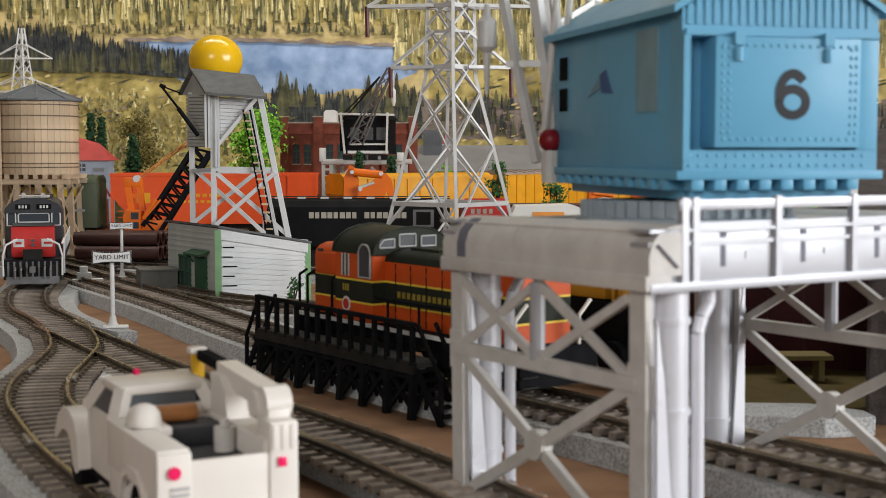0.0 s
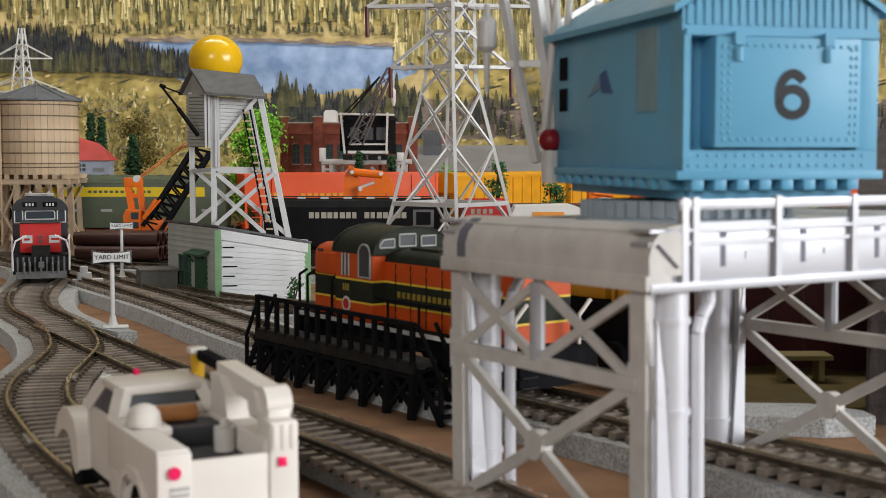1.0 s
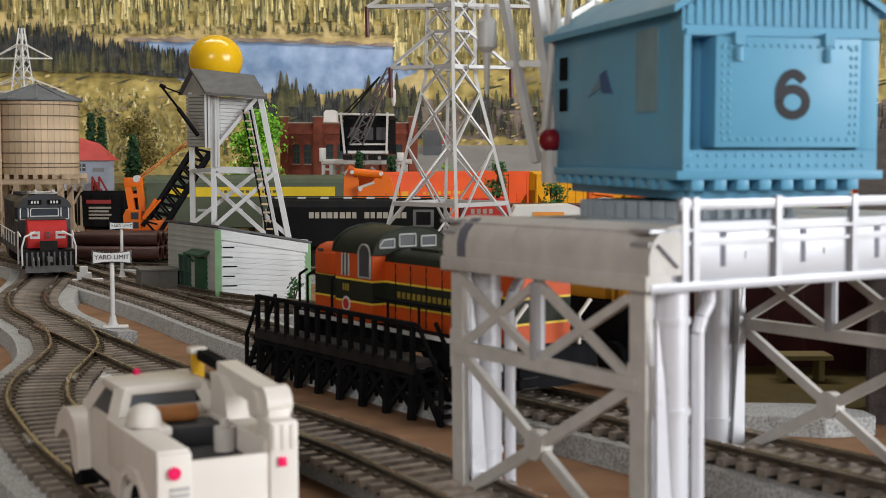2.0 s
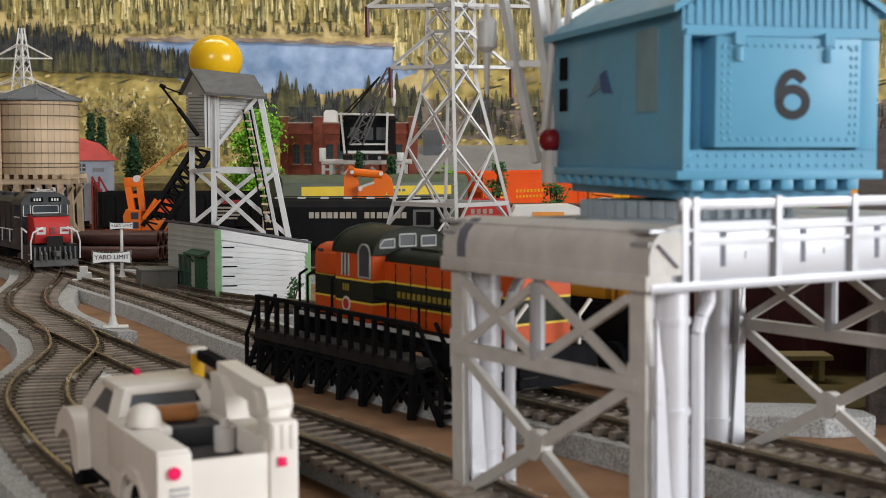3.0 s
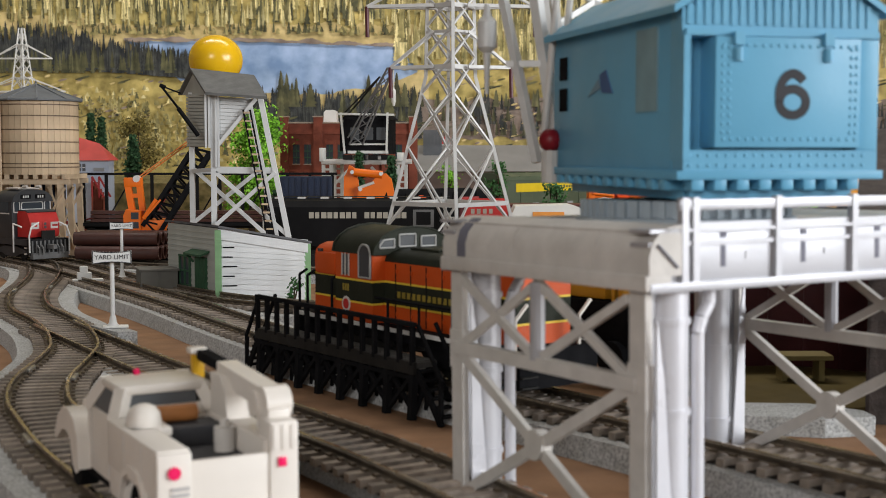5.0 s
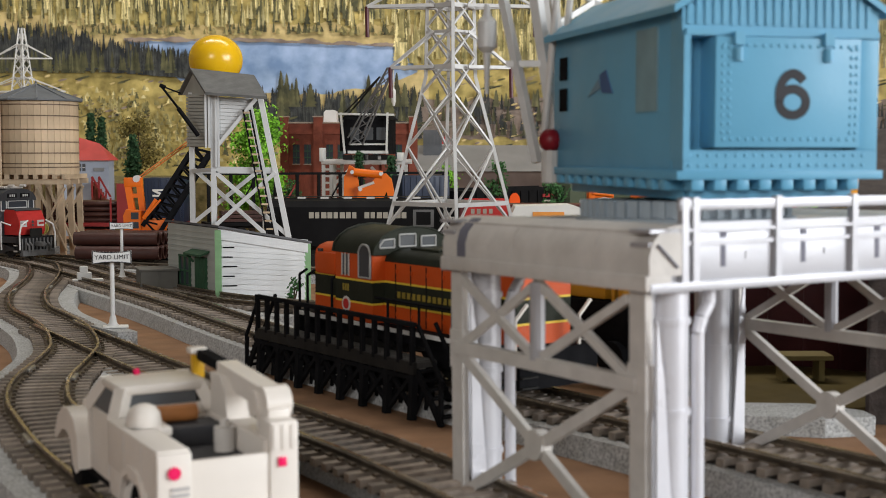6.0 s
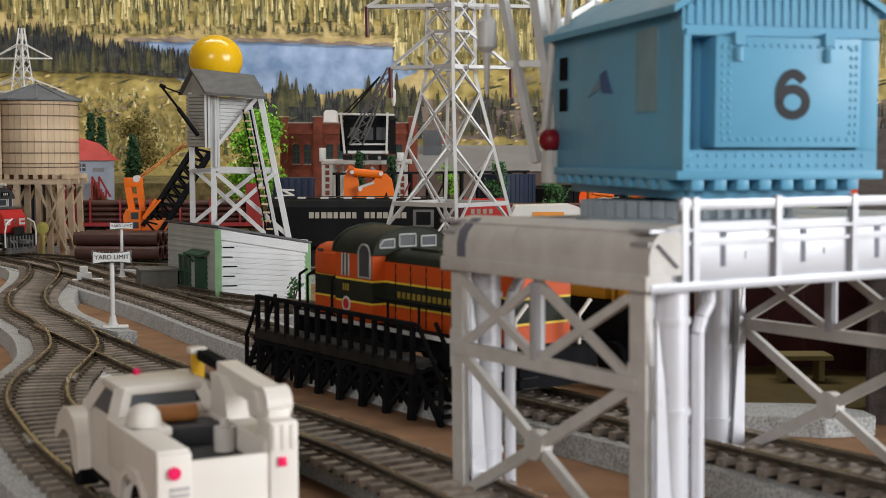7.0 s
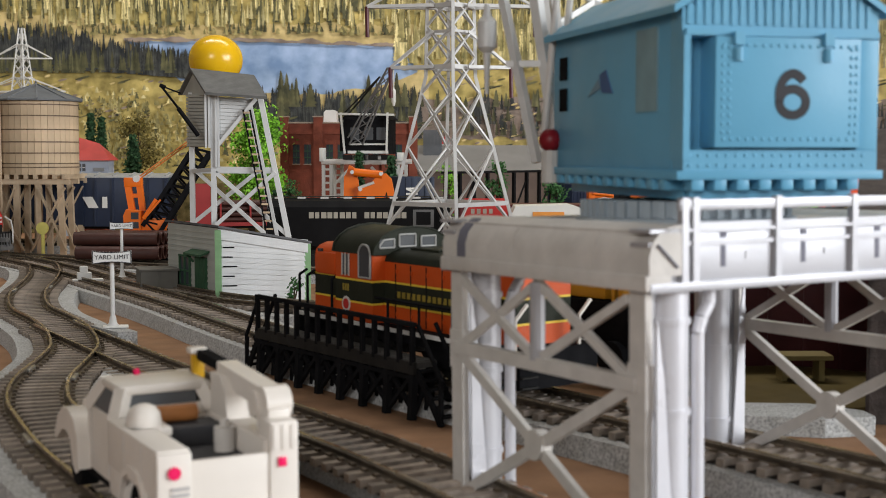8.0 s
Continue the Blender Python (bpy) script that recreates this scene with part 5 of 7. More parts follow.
def platform():
    """Black timber service platform with railing, stairs and trestle legs, along the engine track."""
    A, B = Vector((-6.73, 47.94)), Vector((2.3, 35.65))
    d = (B - A).normalized()
    ang = math.degrees(math.atan2(d.y, d.x))
    root = thing("service_platform", "black trestle service platform with railing and stairs", "platform", at(A.x, A.y, 0, ang))
    L = 10.0
    part("deck", Mesh().box(0, L, 0, 0.78, 1.6, 1.78), mat("dark_deck", (0.05, 0.048, 0.045), 0.75, scale=90, var=0.25), root)
    for i in range(32):
        part("deck_plank", Mesh().box(0.04 + i * 0.31, 0.3 + i * 0.31, -0.02, 0.8, 1.78, 1.81), bpy.data.materials["dark_deck"], root)
    part("edge_beam", Mesh().box(-0.05, L, -0.12, 0.02, 1.42, 1.8), IRON, root)
    for i in range(15):
        x = 0.08 + i * 0.7
        part("railing_post", Mesh().beam((x, -0.06, 1.7), (x, -0.06, 2.95), 0.14), BLACK, root)
    part("top_rail", Mesh().box(0, L, -0.14, 0.02, 2.88, 3.02), BLACK, root)
    for i in range(8):
        x = 0.15 + i * 1.38
        for y in (0.05, 0.68):
            part("leg", Mesh().beam((x, y - 0.1, 0), (x, y, 1.62), 0.22), BLACK, root)
        if i < 7:
            for y in (0.02, 0.66):
                part("cross_brace", Mesh().beam((x, y, 0.15), (x + 1.38, y, 1.4), 0.13).beam((x, y + 0.05, 1.4), (x + 1.38, y + 0.05, 0.15), 0.13), BLACK, root)
            part("cross_tie", Mesh().beam((x, -0.02, 1.3), (x + 1.38, -0.02, 1.3), 0.12), BLACK, root)
            part("knee_brace", Mesh().beam((x, 0.0, 0.95), (x + 0.55, 0.0, 1.45), 0.12).beam((x, 0.0, 0.95), (x - 0.45, 0.0, 1.45), 0.12), BLACK, root)
        part("bent_brace", Mesh().beam((x, 0, 0.1), (x, 0.7, 1.5), 0.14), BLACK, root)
    for i in range(6):
        x = L + 0.05 + i * 0.2
        part("stair_tread", Mesh().box(x, x + 0.26, 0.06, 0.7, 1.5 - i * 0.25, 1.58 - i * 0.25), BLACK, root)
    for y in (0.05, 0.72):
        part("stringer", Mesh().beam((L, y, 1.5), (L + 1.25, y, 0.0), 0.12, 0.2), BLACK, root)
        part("stair_rail", Mesh().beam((L, y, 2.95), (L + 1.25, y, 1.35), 0.1).beam((L + 1.2, y, 0.1), (L + 1.2, y, 1.35), 0.12), BLACK, root)
    for i in range(6):
        x = -0.05 - i * 0.17
        part("stair_tread", Mesh().box(x - 0.24, x, 0.06, 0.7, 1.5 - i * 0.25, 1.58 - i * 0.25), BLACK, root)
    for y in (0.05, 0.72):
        part("stringer", Mesh().beam((0, y, 1.5), (-1.05, y, 0.0), 0.12, 0.2), BLACK, root)
        part("stair_rail", Mesh().beam((0, y, 2.95), (-1.05, y, 1.35), 0.1).beam((-1.0, y, 0.1), (-1.0, y, 1.35), 0.12), BLACK, root)


platform()


# ---- black hopper car on the storage track ----
LETTER = mat("cream_lettering", (0.34, 0.315, 0.26), 0.6, bump=0, stain=0.05)


def black_hopper():
    L = 11.4
    x0 = ray(478, 0, 84)[0]
    root = thing("tender_car", "black round-topped tender with cream lettering", "tender", at(x0 + L / 2, 84.0, 0.98))
    prof = [(-1.55, 1.3), (1.55, 1.3), (1.62, 1.6), (1.62, 3.75), (1.25, 4.12), (0.4, 4.26), (-0.4, 4.26), (-1.25, 4.12), (-1.62, 3.75), (-1.62, 1.6)]
    part("body", Mesh().prism(prof, "x", -L / 2, L / 2), BLACK_CAR, root)
    part("walkway", Mesh().box(-L / 2, L / 2, -0.35, 0.35, 4.33, 4.38), IRON, root)
    for i in range(8):
        x = -L / 2 + 0.6 + i * 1.45
        part("walkway_bracket", Mesh().box(x - 0.25, x + 0.25, -0.5, 0.5, 4.24, 4.35), SILVER_D, root)
    for i in range(9):
        x = -L / 2 + 0.9 + i * 1.95
        part("rib", Mesh().box(x - 0.05, x + 0.05, -1.68, -1.6, 1.6, 3.7), BLACK_CAR, root) if i in (0, 5) else None
    for a, n in ((2.62, 8), (6.08, 7)):
        for i in range(n):
            x, wd = -L / 2 + a + i * 0.385, 0.25
            stroke = Mesh().box(x, x + (0.3, 0.26, 0.32)[i % 3], -1.64, -1.62, 3.06, 3.44)
            part("letter_block", stroke, LETTER, root)
    part("placard", Mesh().box(3.4, 4.7, -1.65, -1.62, 2.5, 3.6), mat("placard_grey", (0.13, 0.13, 0.13), 0.6), root, "grey data placard")
    part("placard_face", Mesh().box(3.6, 4.5, -1.66, -1.65, 2.65, 3.45), BLACK_CAR, root)
    letter_bars(root, 3.0, 5.0, -1.635, 2.1, 0.3, 6, LETTER, "number_bar")
    for s in (-1, 1):
        part("end_rail", Mesh().beam((s * (L / 2 + 0.25), -1.4, 1.1), (s * (L / 2 + 0.25), -1.4, 3.1), 0.08).beam((s * (L / 2), -1.4, 3.1), (s * (L / 2 + 0.3), -1.4, 3.1), 0.08), SILVER_D, root)
        part("slope_sheet", Mesh().prism([(s * L / 2, 1.3), (s * L / 2, 2.4), (s * (L / 2 - 1.6), 1.0), (s * (L / 2 - 2.4), 1.0)], "y", -1.4, 1.4), BLACK_CAR, root)
        bogie(root, s * (L / 2 - 1.8))
    part("sill", Mesh().box(-L / 2, L / 2, -0.5, 0.5, 0.85, 1.3), IRON, root)
    wheels_rail(root, L)
    # maroon car behind it on the same track
    r2 = thing("box_car", "dark maroon freight car coupled behind the hopper", "freight car", at(x0 + L + 8.2, 84.0, 0.98))
    part("body", Mesh().box(-7.6, 7.6, -1.6, 1.6, 1.0, 3.9, 0.05), mat("maroon_car_paint", (0.085, 0.016, 0.018), 0.5, scale=90, var=0.2), r2)
    for s in (-1, 1):
        bogie(r2, s * 5.5)
    part("end_panel", Mesh().box(-7.3, -4.6, -1.66, -1.6, 1.2, 4.3), RED, r2, "scarlet side panel")
    letter_bars(r2, -6.9, -5.4, -1.67, 3.5, 0.3, 4, LETTER, "number_bar")


black_hopper()


# ---- red-nosed diesel that backs away round the curve ----
def road_diesel():
    """Local x forward (nose at x = 0, body behind at negative x), z from the rail head."""
    root = thing("road_diesel", "grey road diesel with a scarlet nose and white handrails", "locomotive", at(-22, 71, 1.06, -90))
    L = 17.5
    part("frame", Mesh().box(-L + 0.3, -0.2, -1.5, 1.5, 1.0, 1.4), GREY_LOCO, root)
    part("nose", Mesh().prism([(-2.1, 1.5), (-0.75, 1.5), (-0.62, 1.75), (-0.62, 2.5), (-0.95, 3.1), (-1.2, 3.2), (-2.1, 3.2)], "y", -1.1, 1.1), RED, root, "scarlet short hood")
    for i, y in enumerate((-0.72, 0.72)):
        part("letter_block", Mesh().box(-0.63, -0.605, y - 0.28, y + 0.28, 2.05, 2.48), SILVER, root, "white block lettering")
        part("letter_gap", Mesh().box(-0.615, -0.6, y - 0.16, y + 0.26 if i else y + 0.14, 2.2, 2.32), RED, root)
    part("nose_top", Mesh().prism([(-2.1, 3.21), (-1.18, 3.21), (-0.97, 3.12), (-0.93, 3.16), (-1.16, 3.27), (-2.1, 3.27)], "y", -1.08, 1.08), GREY_LOCO, root, "dark grey nose top")
    part("lamp_housing", Mesh().box(-0.7, -0.57, -0.2, 0.2, 2.05, 2.5, 0.04), RED, root)
    for z in (2.16, 2.38):
        part("headlight", Mesh().tube((-0.6, 0, z), (-0.54, 0, z), 0.09, n=10), GLASS_L, root)
    cab = part("cab", Mesh().box(-4.1, -2.1, -1.5, 1.5, 1.4, 3.85, 0.04), GREY_LOCO, root)
    croof = [(-1.55, 3.8), (1.55, 3.8), (1.48, 4.05), (1.25, 4.32), (0.9, 4.5), (0.45, 4.6), (-0.45, 4.6), (-0.9, 4.5), (-1.25, 4.32), (-1.48, 4.05)]
    part("cab_roof", Mesh().prism(croof, "x", -4.2, -1.95), GREY_LOCO, root)
    for y, hw, z0, z1 in ((0, 0.8, 3.3, 3.78), (-1.16, 0.22, 3.12, 3.84), (1.16, 0.22, 3.12, 3.84)):
        w = part("windshield", Mesh().box(-2.12, -2.06, y - hw, y + hw, z0, z1), GLASS, cab)
        c = [(y - hw, z0), (y + hw, z0), (y + hw, z1 - 0.08), (y + hw - 0.08, z1), (y - hw + 0.08, z1), (y - hw, z1 - 0.08)]
        for a, b in zip(c, c[1:] + c[:1]):
            part("window_frame", Mesh().tube((-2.04, a[0], a[1]), (-2.04, b[0], b[1]), 0.04, n=6), SILVER, w)
    for y in (-0.55, 0.55):
        nb = part("number_board", Mesh().box(-2.0, -1.9, y - 0.38, y + 0.38, 4.0, 4.28), BLACK, root)
        for k in range(3):
            part("number_bar", Mesh().box(-1.91, -1.885, y - 0.22 + k * 0.17, y - 0.12 + k * 0.17, 4.06, 4.22), SILVER, nb)
    for s in (-1, 1):
        w = part("side_window", Mesh().box(-3.6, -2.5, s * 1.5 - 0.03, s * 1.5 + 0.03, 3.1, 3.8), GLASS, cab)
        part("window_frame", Mesh().box(-3.7, -2.4, s * 1.52 - 0.02, s * 1.52 + 0.02, 3.0, 3.08), SILVER, w)
    lh = [(-1.05, 1.4), (1.05, 1.4), (1.05, 3.9), (0.7, 4.2), (-0.7, 4.2), (-1.05, 3.9)]
    part("long_hood", Mesh().prism(lh, "x", -L + 0.8, -4.1), GREY_LOCO, root)
    for i in range(9):
        x = -5.2 - i * 1.3
        for s in (-1, 1):
            part("hood_door", Mesh().box(x - 0.55, x + 0.38, s * 1.06 - 0.03, s * 1.06 + 0.03, 1.6, 3.7), GREY_LOCO, root)
    for x in (-7, -10, -13, -15):
        part("roof_fan", Mesh().tube((x, 0, 4.2), (x, 0, 4.42), 0.6, n=16), GREY_LOCO, root)
    part("roof_rack", Mesh().box(-3.9, -2.4, -0.8, 0.8, 4.62, 4.72).tube((-2.3, -0.5, 4.78), (-1.8, -0.5, 4.8), 0.1, n=8).tube((-2.3, 0.5, 4.78), (-1.8, 0.5, 4.8), 0.1, n=8), SILVER_D, root)
    part("fuel_tank", Mesh().box(-11, -6.5, -1.3, 1.3, 0.3, 1.0, 0.12), BLACK, root)
    PG = mat("weathered_pilot_grey", (0.15, 0.15, 0.15), 0.5, scale=150, var=0.3)
    plow = part("pilot", Mesh().box(-0.45, -0.2, -1.5, 1.5, 0.35, 1.4), IRON, root)
    for k in range(9):
        part("pilot_bar", Mesh().box(-0.2, -0.14, -1.3 + k * 0.31, -1.2 + k * 0.31, 0.4, 1.3), PG, plow)
    part("plow", Mesh().prism([(-1.35, 0.12), (1.35, 0.12), (1.35, 0.5), (-1.35, 0.5)], "x", -0.3, 0.02), PG, plow)
    part("coupler", Mesh().box(-0.3, 0.55, -0.15, 0.15, 0.75, 1.05, 0.04), PG, plow)
    for y in (-0.9, -0.6, 0.6, 0.9):
        part("hose", Mesh().pipe([(-0.15, y, 1.0), (0.1, y, 0.8), (0.1, y, 0.4)], 0.06, 6), PG, plow)
    for s in (-1, 1):
        part("step_well", Mesh().box(-0.75, -0.3, s * 1.3 - 0.2, s * 1.3 + 0.2, 0.4, 0.5).box(-0.75, -0.3, s * 1.3 - 0.2, s * 1.3 + 0.2, 0.8, 0.88), SILVER_D, plow)
        part("handrail", Mesh().pipe([(-0.1, s * 1.5, 0.55), (-0.1, s * 1.52, 1.6), (-0.12, s * 1.35, 2.2), (-0.15, s * 0.75, 2.5)], 0.055, 6), WHITE, root, "white curved handrail")
        part("handrail", Mesh().pipe([(-1.9, s * 1.55, 0.5), (-1.9, s * 1.55, 2.4), (-1.0, s * 1.5, 2.2)], 0.055, 6), WHITE, root, "white curved handrail")
        part("side_rail", Mesh().tube((-4.2, s * 1.5, 2.2), (-L + 0.4, s * 1.5, 2.2), 0.04, n=6), WHITE, root)
        for i in range(7):
            part("stanchion", Mesh().tube((-4.8 - i * 1.8, s * 1.5, 1.4), (-4.8 - i * 1.8, s * 1.5, 2.2), 0.04, n=6), WHITE, root)
    part("mu_stand", Mesh().box(-0.3, -0.22, -0.5, 0.5, 1.4, 1.95), IRON, root)
    for x in (-3.0, -L + 3.2):
        bogie(root, x, 3.6, material=GREY_LOCO)
    return root


ROAD_DIESEL = road_diesel()


# ---- freight train on the main line ----
HOPPER_O = mat("bright_orange_car", (0.72, 0.085, 0.012), 0.45, scale=70, var=0.08)
COACH_G = mat("coach_green", (0.075, 0.095, 0.06), 0.5, scale=80, var=0.1)
COACH_Y = mat("coach_yellow", (0.68, 0.50, 0.02), 0.5, var=0.06)
CAR_Y = mat("boxcar_yellow", (0.70, 0.32, 0.012), 0.5, scale=80, var=0.1)
CAR_BL = mat("boxcar_navy", (0.013, 0.022, 0.048), 0.5, scale=80, var=0.15)
CAR_R = mat("bulkhead_red", (0.30, 0.03, 0.03), 0.5, scale=80, var=0.12)
CAR_W = mat("car_white", (0.70, 0.70, 0.66), 0.5, scale=80, var=0.06)
PIPE_B = mat("rusty_pipe", (0.055, 0.020, 0.015), 0.5, scale=100, var=0.25)
ROOF_R = mat("galvanised_roof", (0.30, 0.24, 0.2), 0.6, scale=60, var=0.2)
ROOF_S = mat("galvanised_grey_roof", (0.32, 0.33, 0.33), 0.5, scale=60, var=0.12)
TRAIN = []


def under(root, L):
    part("sill", Mesh().box(-L / 2, L / 2, -0.45, 0.45, 0.85, 1.2), IRON, root)
    for s in (-1, 1):
        bogie(root, s * (L / 2 - 2.0), 2.6)
    wheels_rail(root, L)


def car(name, label, back, front):
    root = thing(name, label, "freight car", at((back + front) / 2 - 27, 108, 1.06), "freight train cars")
    TRAIN.append((root, back, front))
    L = front - back - 0.7
    under(root, L)
    return root, L


def hopper_car(label, back, front, M, top=5.3, slope=True, covered=False):
    root, L = car("hopper_car", label, back, front)
    e = 2.0
    prof = [(-L / 2, top), (L / 2, top), (L / 2, 3.6), (L / 2 - e, 1.3), (-L / 2 + e, 1.3), (-L / 2, 3.6)]
    part("body", Mesh().prism(prof, "y", -1.55, 1.55), M, root)
    part("top_rim", Mesh().box(-L / 2 - 0.05, L / 2 + 0.05, -1.65, -1.5, top - 0.15, top + 0.08).box(-L / 2 - 0.05, L / 2 + 0.05, 1.5, 1.65, top - 0.15, top + 0.08), M, root)
    for i in range(9):
        x = -L / 2 + e + 0.3 + i * (L - 2 * e - 0.6) / 8
        part("rib", Mesh().box(x - 0.07, x + 0.07, -1.66, -1.55, 1.4, top - 0.15), M, root) if covered or i in (0, 8) else None
    for s in (-1, 1):
        part("end_post", Mesh().box(s * (L / 2 - 0.1) - 0.1, s * (L / 2 - 0.1) + 0.1, -1.6, -1.4, 1.0, top).box(s * (L / 2 - 1.3) - 0.08, s * (L / 2 - 1.3) + 0.08, -1.6, -1.4, 1.0, 3.4), M, root)
        for k in range(4):
            part("ladder_rung", Mesh().box(s * (L / 2 - 0.9) - 0.35, s * (L / 2 - 0.9) + 0.35, -1.64, -1.58, 1.3 + k * 0.5, 1.38 + k * 0.5), M, root)
        part("end_sill", Mesh().box(s * (L / 2 - 0.15) - 0.15, s * (L / 2 - 0.15) + 0.15, -1.5, 1.5, 0.95, 1.3), M, root)
    if covered:
        part("roof", Mesh().prism([(-1.6, top), (1.6, top), (0.9, top + 0.3), (-0.9, top + 0.3)], "x", -L / 2, L / 2), M, root)
    return root, L


def box_car(label, back, front, M, top=5.1, roof=None, ribs=12, name="box_car"):
    root, L = car(name, label, back, front)
    part("body", Mesh().box(-L / 2, L / 2, -1.6, 1.6, 1.1, top, 0.04), M, root)
    part("roof", Mesh().prism([(-1.66, top - 0.02), (1.66, top - 0.02), (1.6, top + 0.1), (0, top + 0.32), (-1.6, top + 0.1)], "x", -L / 2 - 0.05, L / 2 + 0.05), roof or M, root)
    for i in range(ribs):
        x = -L / 2 + 0.25 + i * (L - 0.5) / (ribs - 1)
        if abs(x) > 1.3:
            part("side_post", Mesh().box(x - 0.08, x + 0.08, -1.7, -1.6, 1.15, top - 0.1), M, root)
        part("roof_rib", Mesh().beam((x, -1.6, top + 0.14), (x, 0, top + 0.36), 0.1).beam((x, 1.6, top + 0.14), (x, 0, top + 0.36), 0.1), roof or M, root)
    part("door", Mesh().box(-1.2, 1.2, -1.7, -1.6, 1.25, top - 0.25), M, root)
    for s in (-1, 1):
        for k in range(9):
            part("end_rib", Mesh().box(s * L / 2 - 0.09, s * L / 2 + 0.09, -1.5, 1.5, 1.4 + k * 0.4, 1.55 + k * 0.4), M, root)
    return root, L


def freight_train():
    hopper_car("bright orange open hopper car", 0.2, 17.4, HOPPER_O)
    letter = TRAIN[-1][0]
    letter_bars(letter, -3.6, 1.2, -1.575, 3.6, 0.26, 9, CAR_Y)
    letter_bars(letter, -3.6, 0.4, -1.575, 3.1, 0.2, 8, CAR_Y)
    part("emblem", Mesh().box(-6.2, -5.1, -1.575, -1.56, 3.0, 3.8), CAR_Y, letter, "yellow square emblem")
    # green and yellow coach
    root, L = car("baggage_coach", "dark green railway coach with a yellow band", -17.6, -0.2)
    part("body", Mesh().box(-L / 2, L / 2, -1.6, 1.6, 1.0, 4.6, 0.05), COACH_G, root)
    part("yellow_band", Mesh().box(-L / 2 + 1.6, L / 2 - 1.6, -1.63, -1.55, 3.5, 4.27), COACH_Y, root, "yellow lettering band")
    letter_bars(root, -2.6, 2.6, -1.64, 3.9, 0.2, 12, COACH_G)
    part("roof", Mesh().prism([(-1.66, 4.58), (1.66, 4.58), (1.5, 4.9), (0.9, 5.2), (-0.9, 5.2), (-1.5, 4.9)], "x", -L / 2, L / 2), COACH_G, root)
    for i in range(11):
        x = -L / 2 + 0.8 + i * 1.5
        part("roof_seam", Mesh().box(x - 0.05, x + 0.05, -1.55, 1.55, 4.86, 4.93).box(x - 0.05, x + 0.05, -0.95, 0.95, 5.2, 5.25), COACH_G, root)
    for x in (-5.2, 3.8):
        part("door", Mesh().box(x - 0.9, x + 0.9, -1.66, -1.6, 1.1, 3.45), COACH_G, root)
    for i in range(6):
        x = -7 + i * 2.7
        part("data_plate", Mesh().box(x, x + 0.9, -1.64, -1.6, 2.3, 2.5), ROOF_S, root)
    # black gondola
    root, L = car("gondola_car", "black gondola car with an orange disc emblem", -31.7, -18.2)
    part("body", Mesh().box(-L / 2, L / 2, -1.55, 1.55, 1.1, 3.7).box(-L / 2, L / 2, -1.65, -1.5, 3.6, 3.9).box(-L / 2, L / 2, 1.5, 1.65, 3.6, 3.9), BLACK_CAR, root)
    for i in range(11):
        x = -L / 2 + 0.4 + i * (L - 0.8) / 10
        part("rib", Mesh().box(x - 0.08, x + 0.08, -1.68, -1.55, 1.2, 3.6), BLACK_CAR, root)
    part("emblem", Mesh().tube((-1.0, -1.72, 2.7), (-1.0, -1.68, 2.7), 0.75, n=24), HOPPER_O, root, "orange disc emblem")
    for k in range(4):
        part("text_bar", Mesh().box(3.2, 4.8 + 0.2 * (k % 2), -1.72, -1.68, 1.7 + k * 0.28, 1.85 + k * 0.28), LETTER, root)
    part("stripe", Mesh().box(3.0, 5.0, -1.71, -1.68, 2.95, 3.25), CAR_R, root)
    # long centre-beam car
    root, L = car("centrebeam_car", "black centre-beam flat car with navy load", -54.2, -32.5)
    part("deck", Mesh().box(-L / 2, L / 2, -1.5, 1.5, 1.1, 1.4), BLACK_CAR, root)
    part("top_beam", Mesh().box(-L / 2, L / 2, -0.2, 0.2, 5.2, 5.4), BLACK_CAR, root)
    for i in range(12):
        x = -L / 2 + 0.4 + i * (L - 0.8) / 11
        part("centre_post", Mesh().box(x - 0.12, x + 0.12, -0.15, 0.15, 1.4, 5.2), BLACK_CAR, root)
        if i < 11:
            part("truss_brace", Mesh().beam((x, 0, 1.5), (x + (L - 0.8) / 11, 0, 4.6 if i % 2 else 2.2), 0.12), CAR_R if i % 3 == 0 else BLACK_CAR, root)
    part("load", Mesh().box(L / 2 - 4.6, L / 2 - 0.4, -1.5, 1.5, 1.45, 5.1, 0.06), CAR_BL, root, "navy container load")
    for k in range(8):
        part("load_rib", Mesh().box(L / 2 - 4.4 + k * 0.52, L / 2 - 4.25 + k * 0.52, -1.56, -1.48, 1.6, 5.0), CAR_BL, root)
    for k in range(3):
        part("steel_bar", Mesh().box(-L / 2 + 1.2, L / 2 - 5.2, -1.4, -0.3, 1.45 + k * 0.32, 1.7 + k * 0.32), PIPE_B, root)
    # red bulkhead flat with pipes
    root, L = car("bulkhead_flat_car", "red bulkhead flat car with rusty pipes and a navy container", -76.2, -54.9)
    part("deck", Mesh().box(-L / 2, L / 2, -1.5, 1.5, 1.1, 1.4), CAR_R, root)
    for x in (-L / 2 + 0.9, L / 2 - 5.2):
        bh = part("bulkhead", Mesh().box(x - 0.08, x + 0.08, -1.45, 1.45, 1.4, 4.5), CAR_R, root)
        for k in range(5):
            part("bulkhead_rib", Mesh().box(x + 0.08, x + 0.35, -1.45, 1.45, 1.5 + k * 0.62, 1.68 + k * 0.62), CAR_R, bh)
        part("bulkhead_post", Mesh().box(x - 0.3, x + 0.9, -1.5, -1.35, 1.4, 4.55), CAR_R, bh)
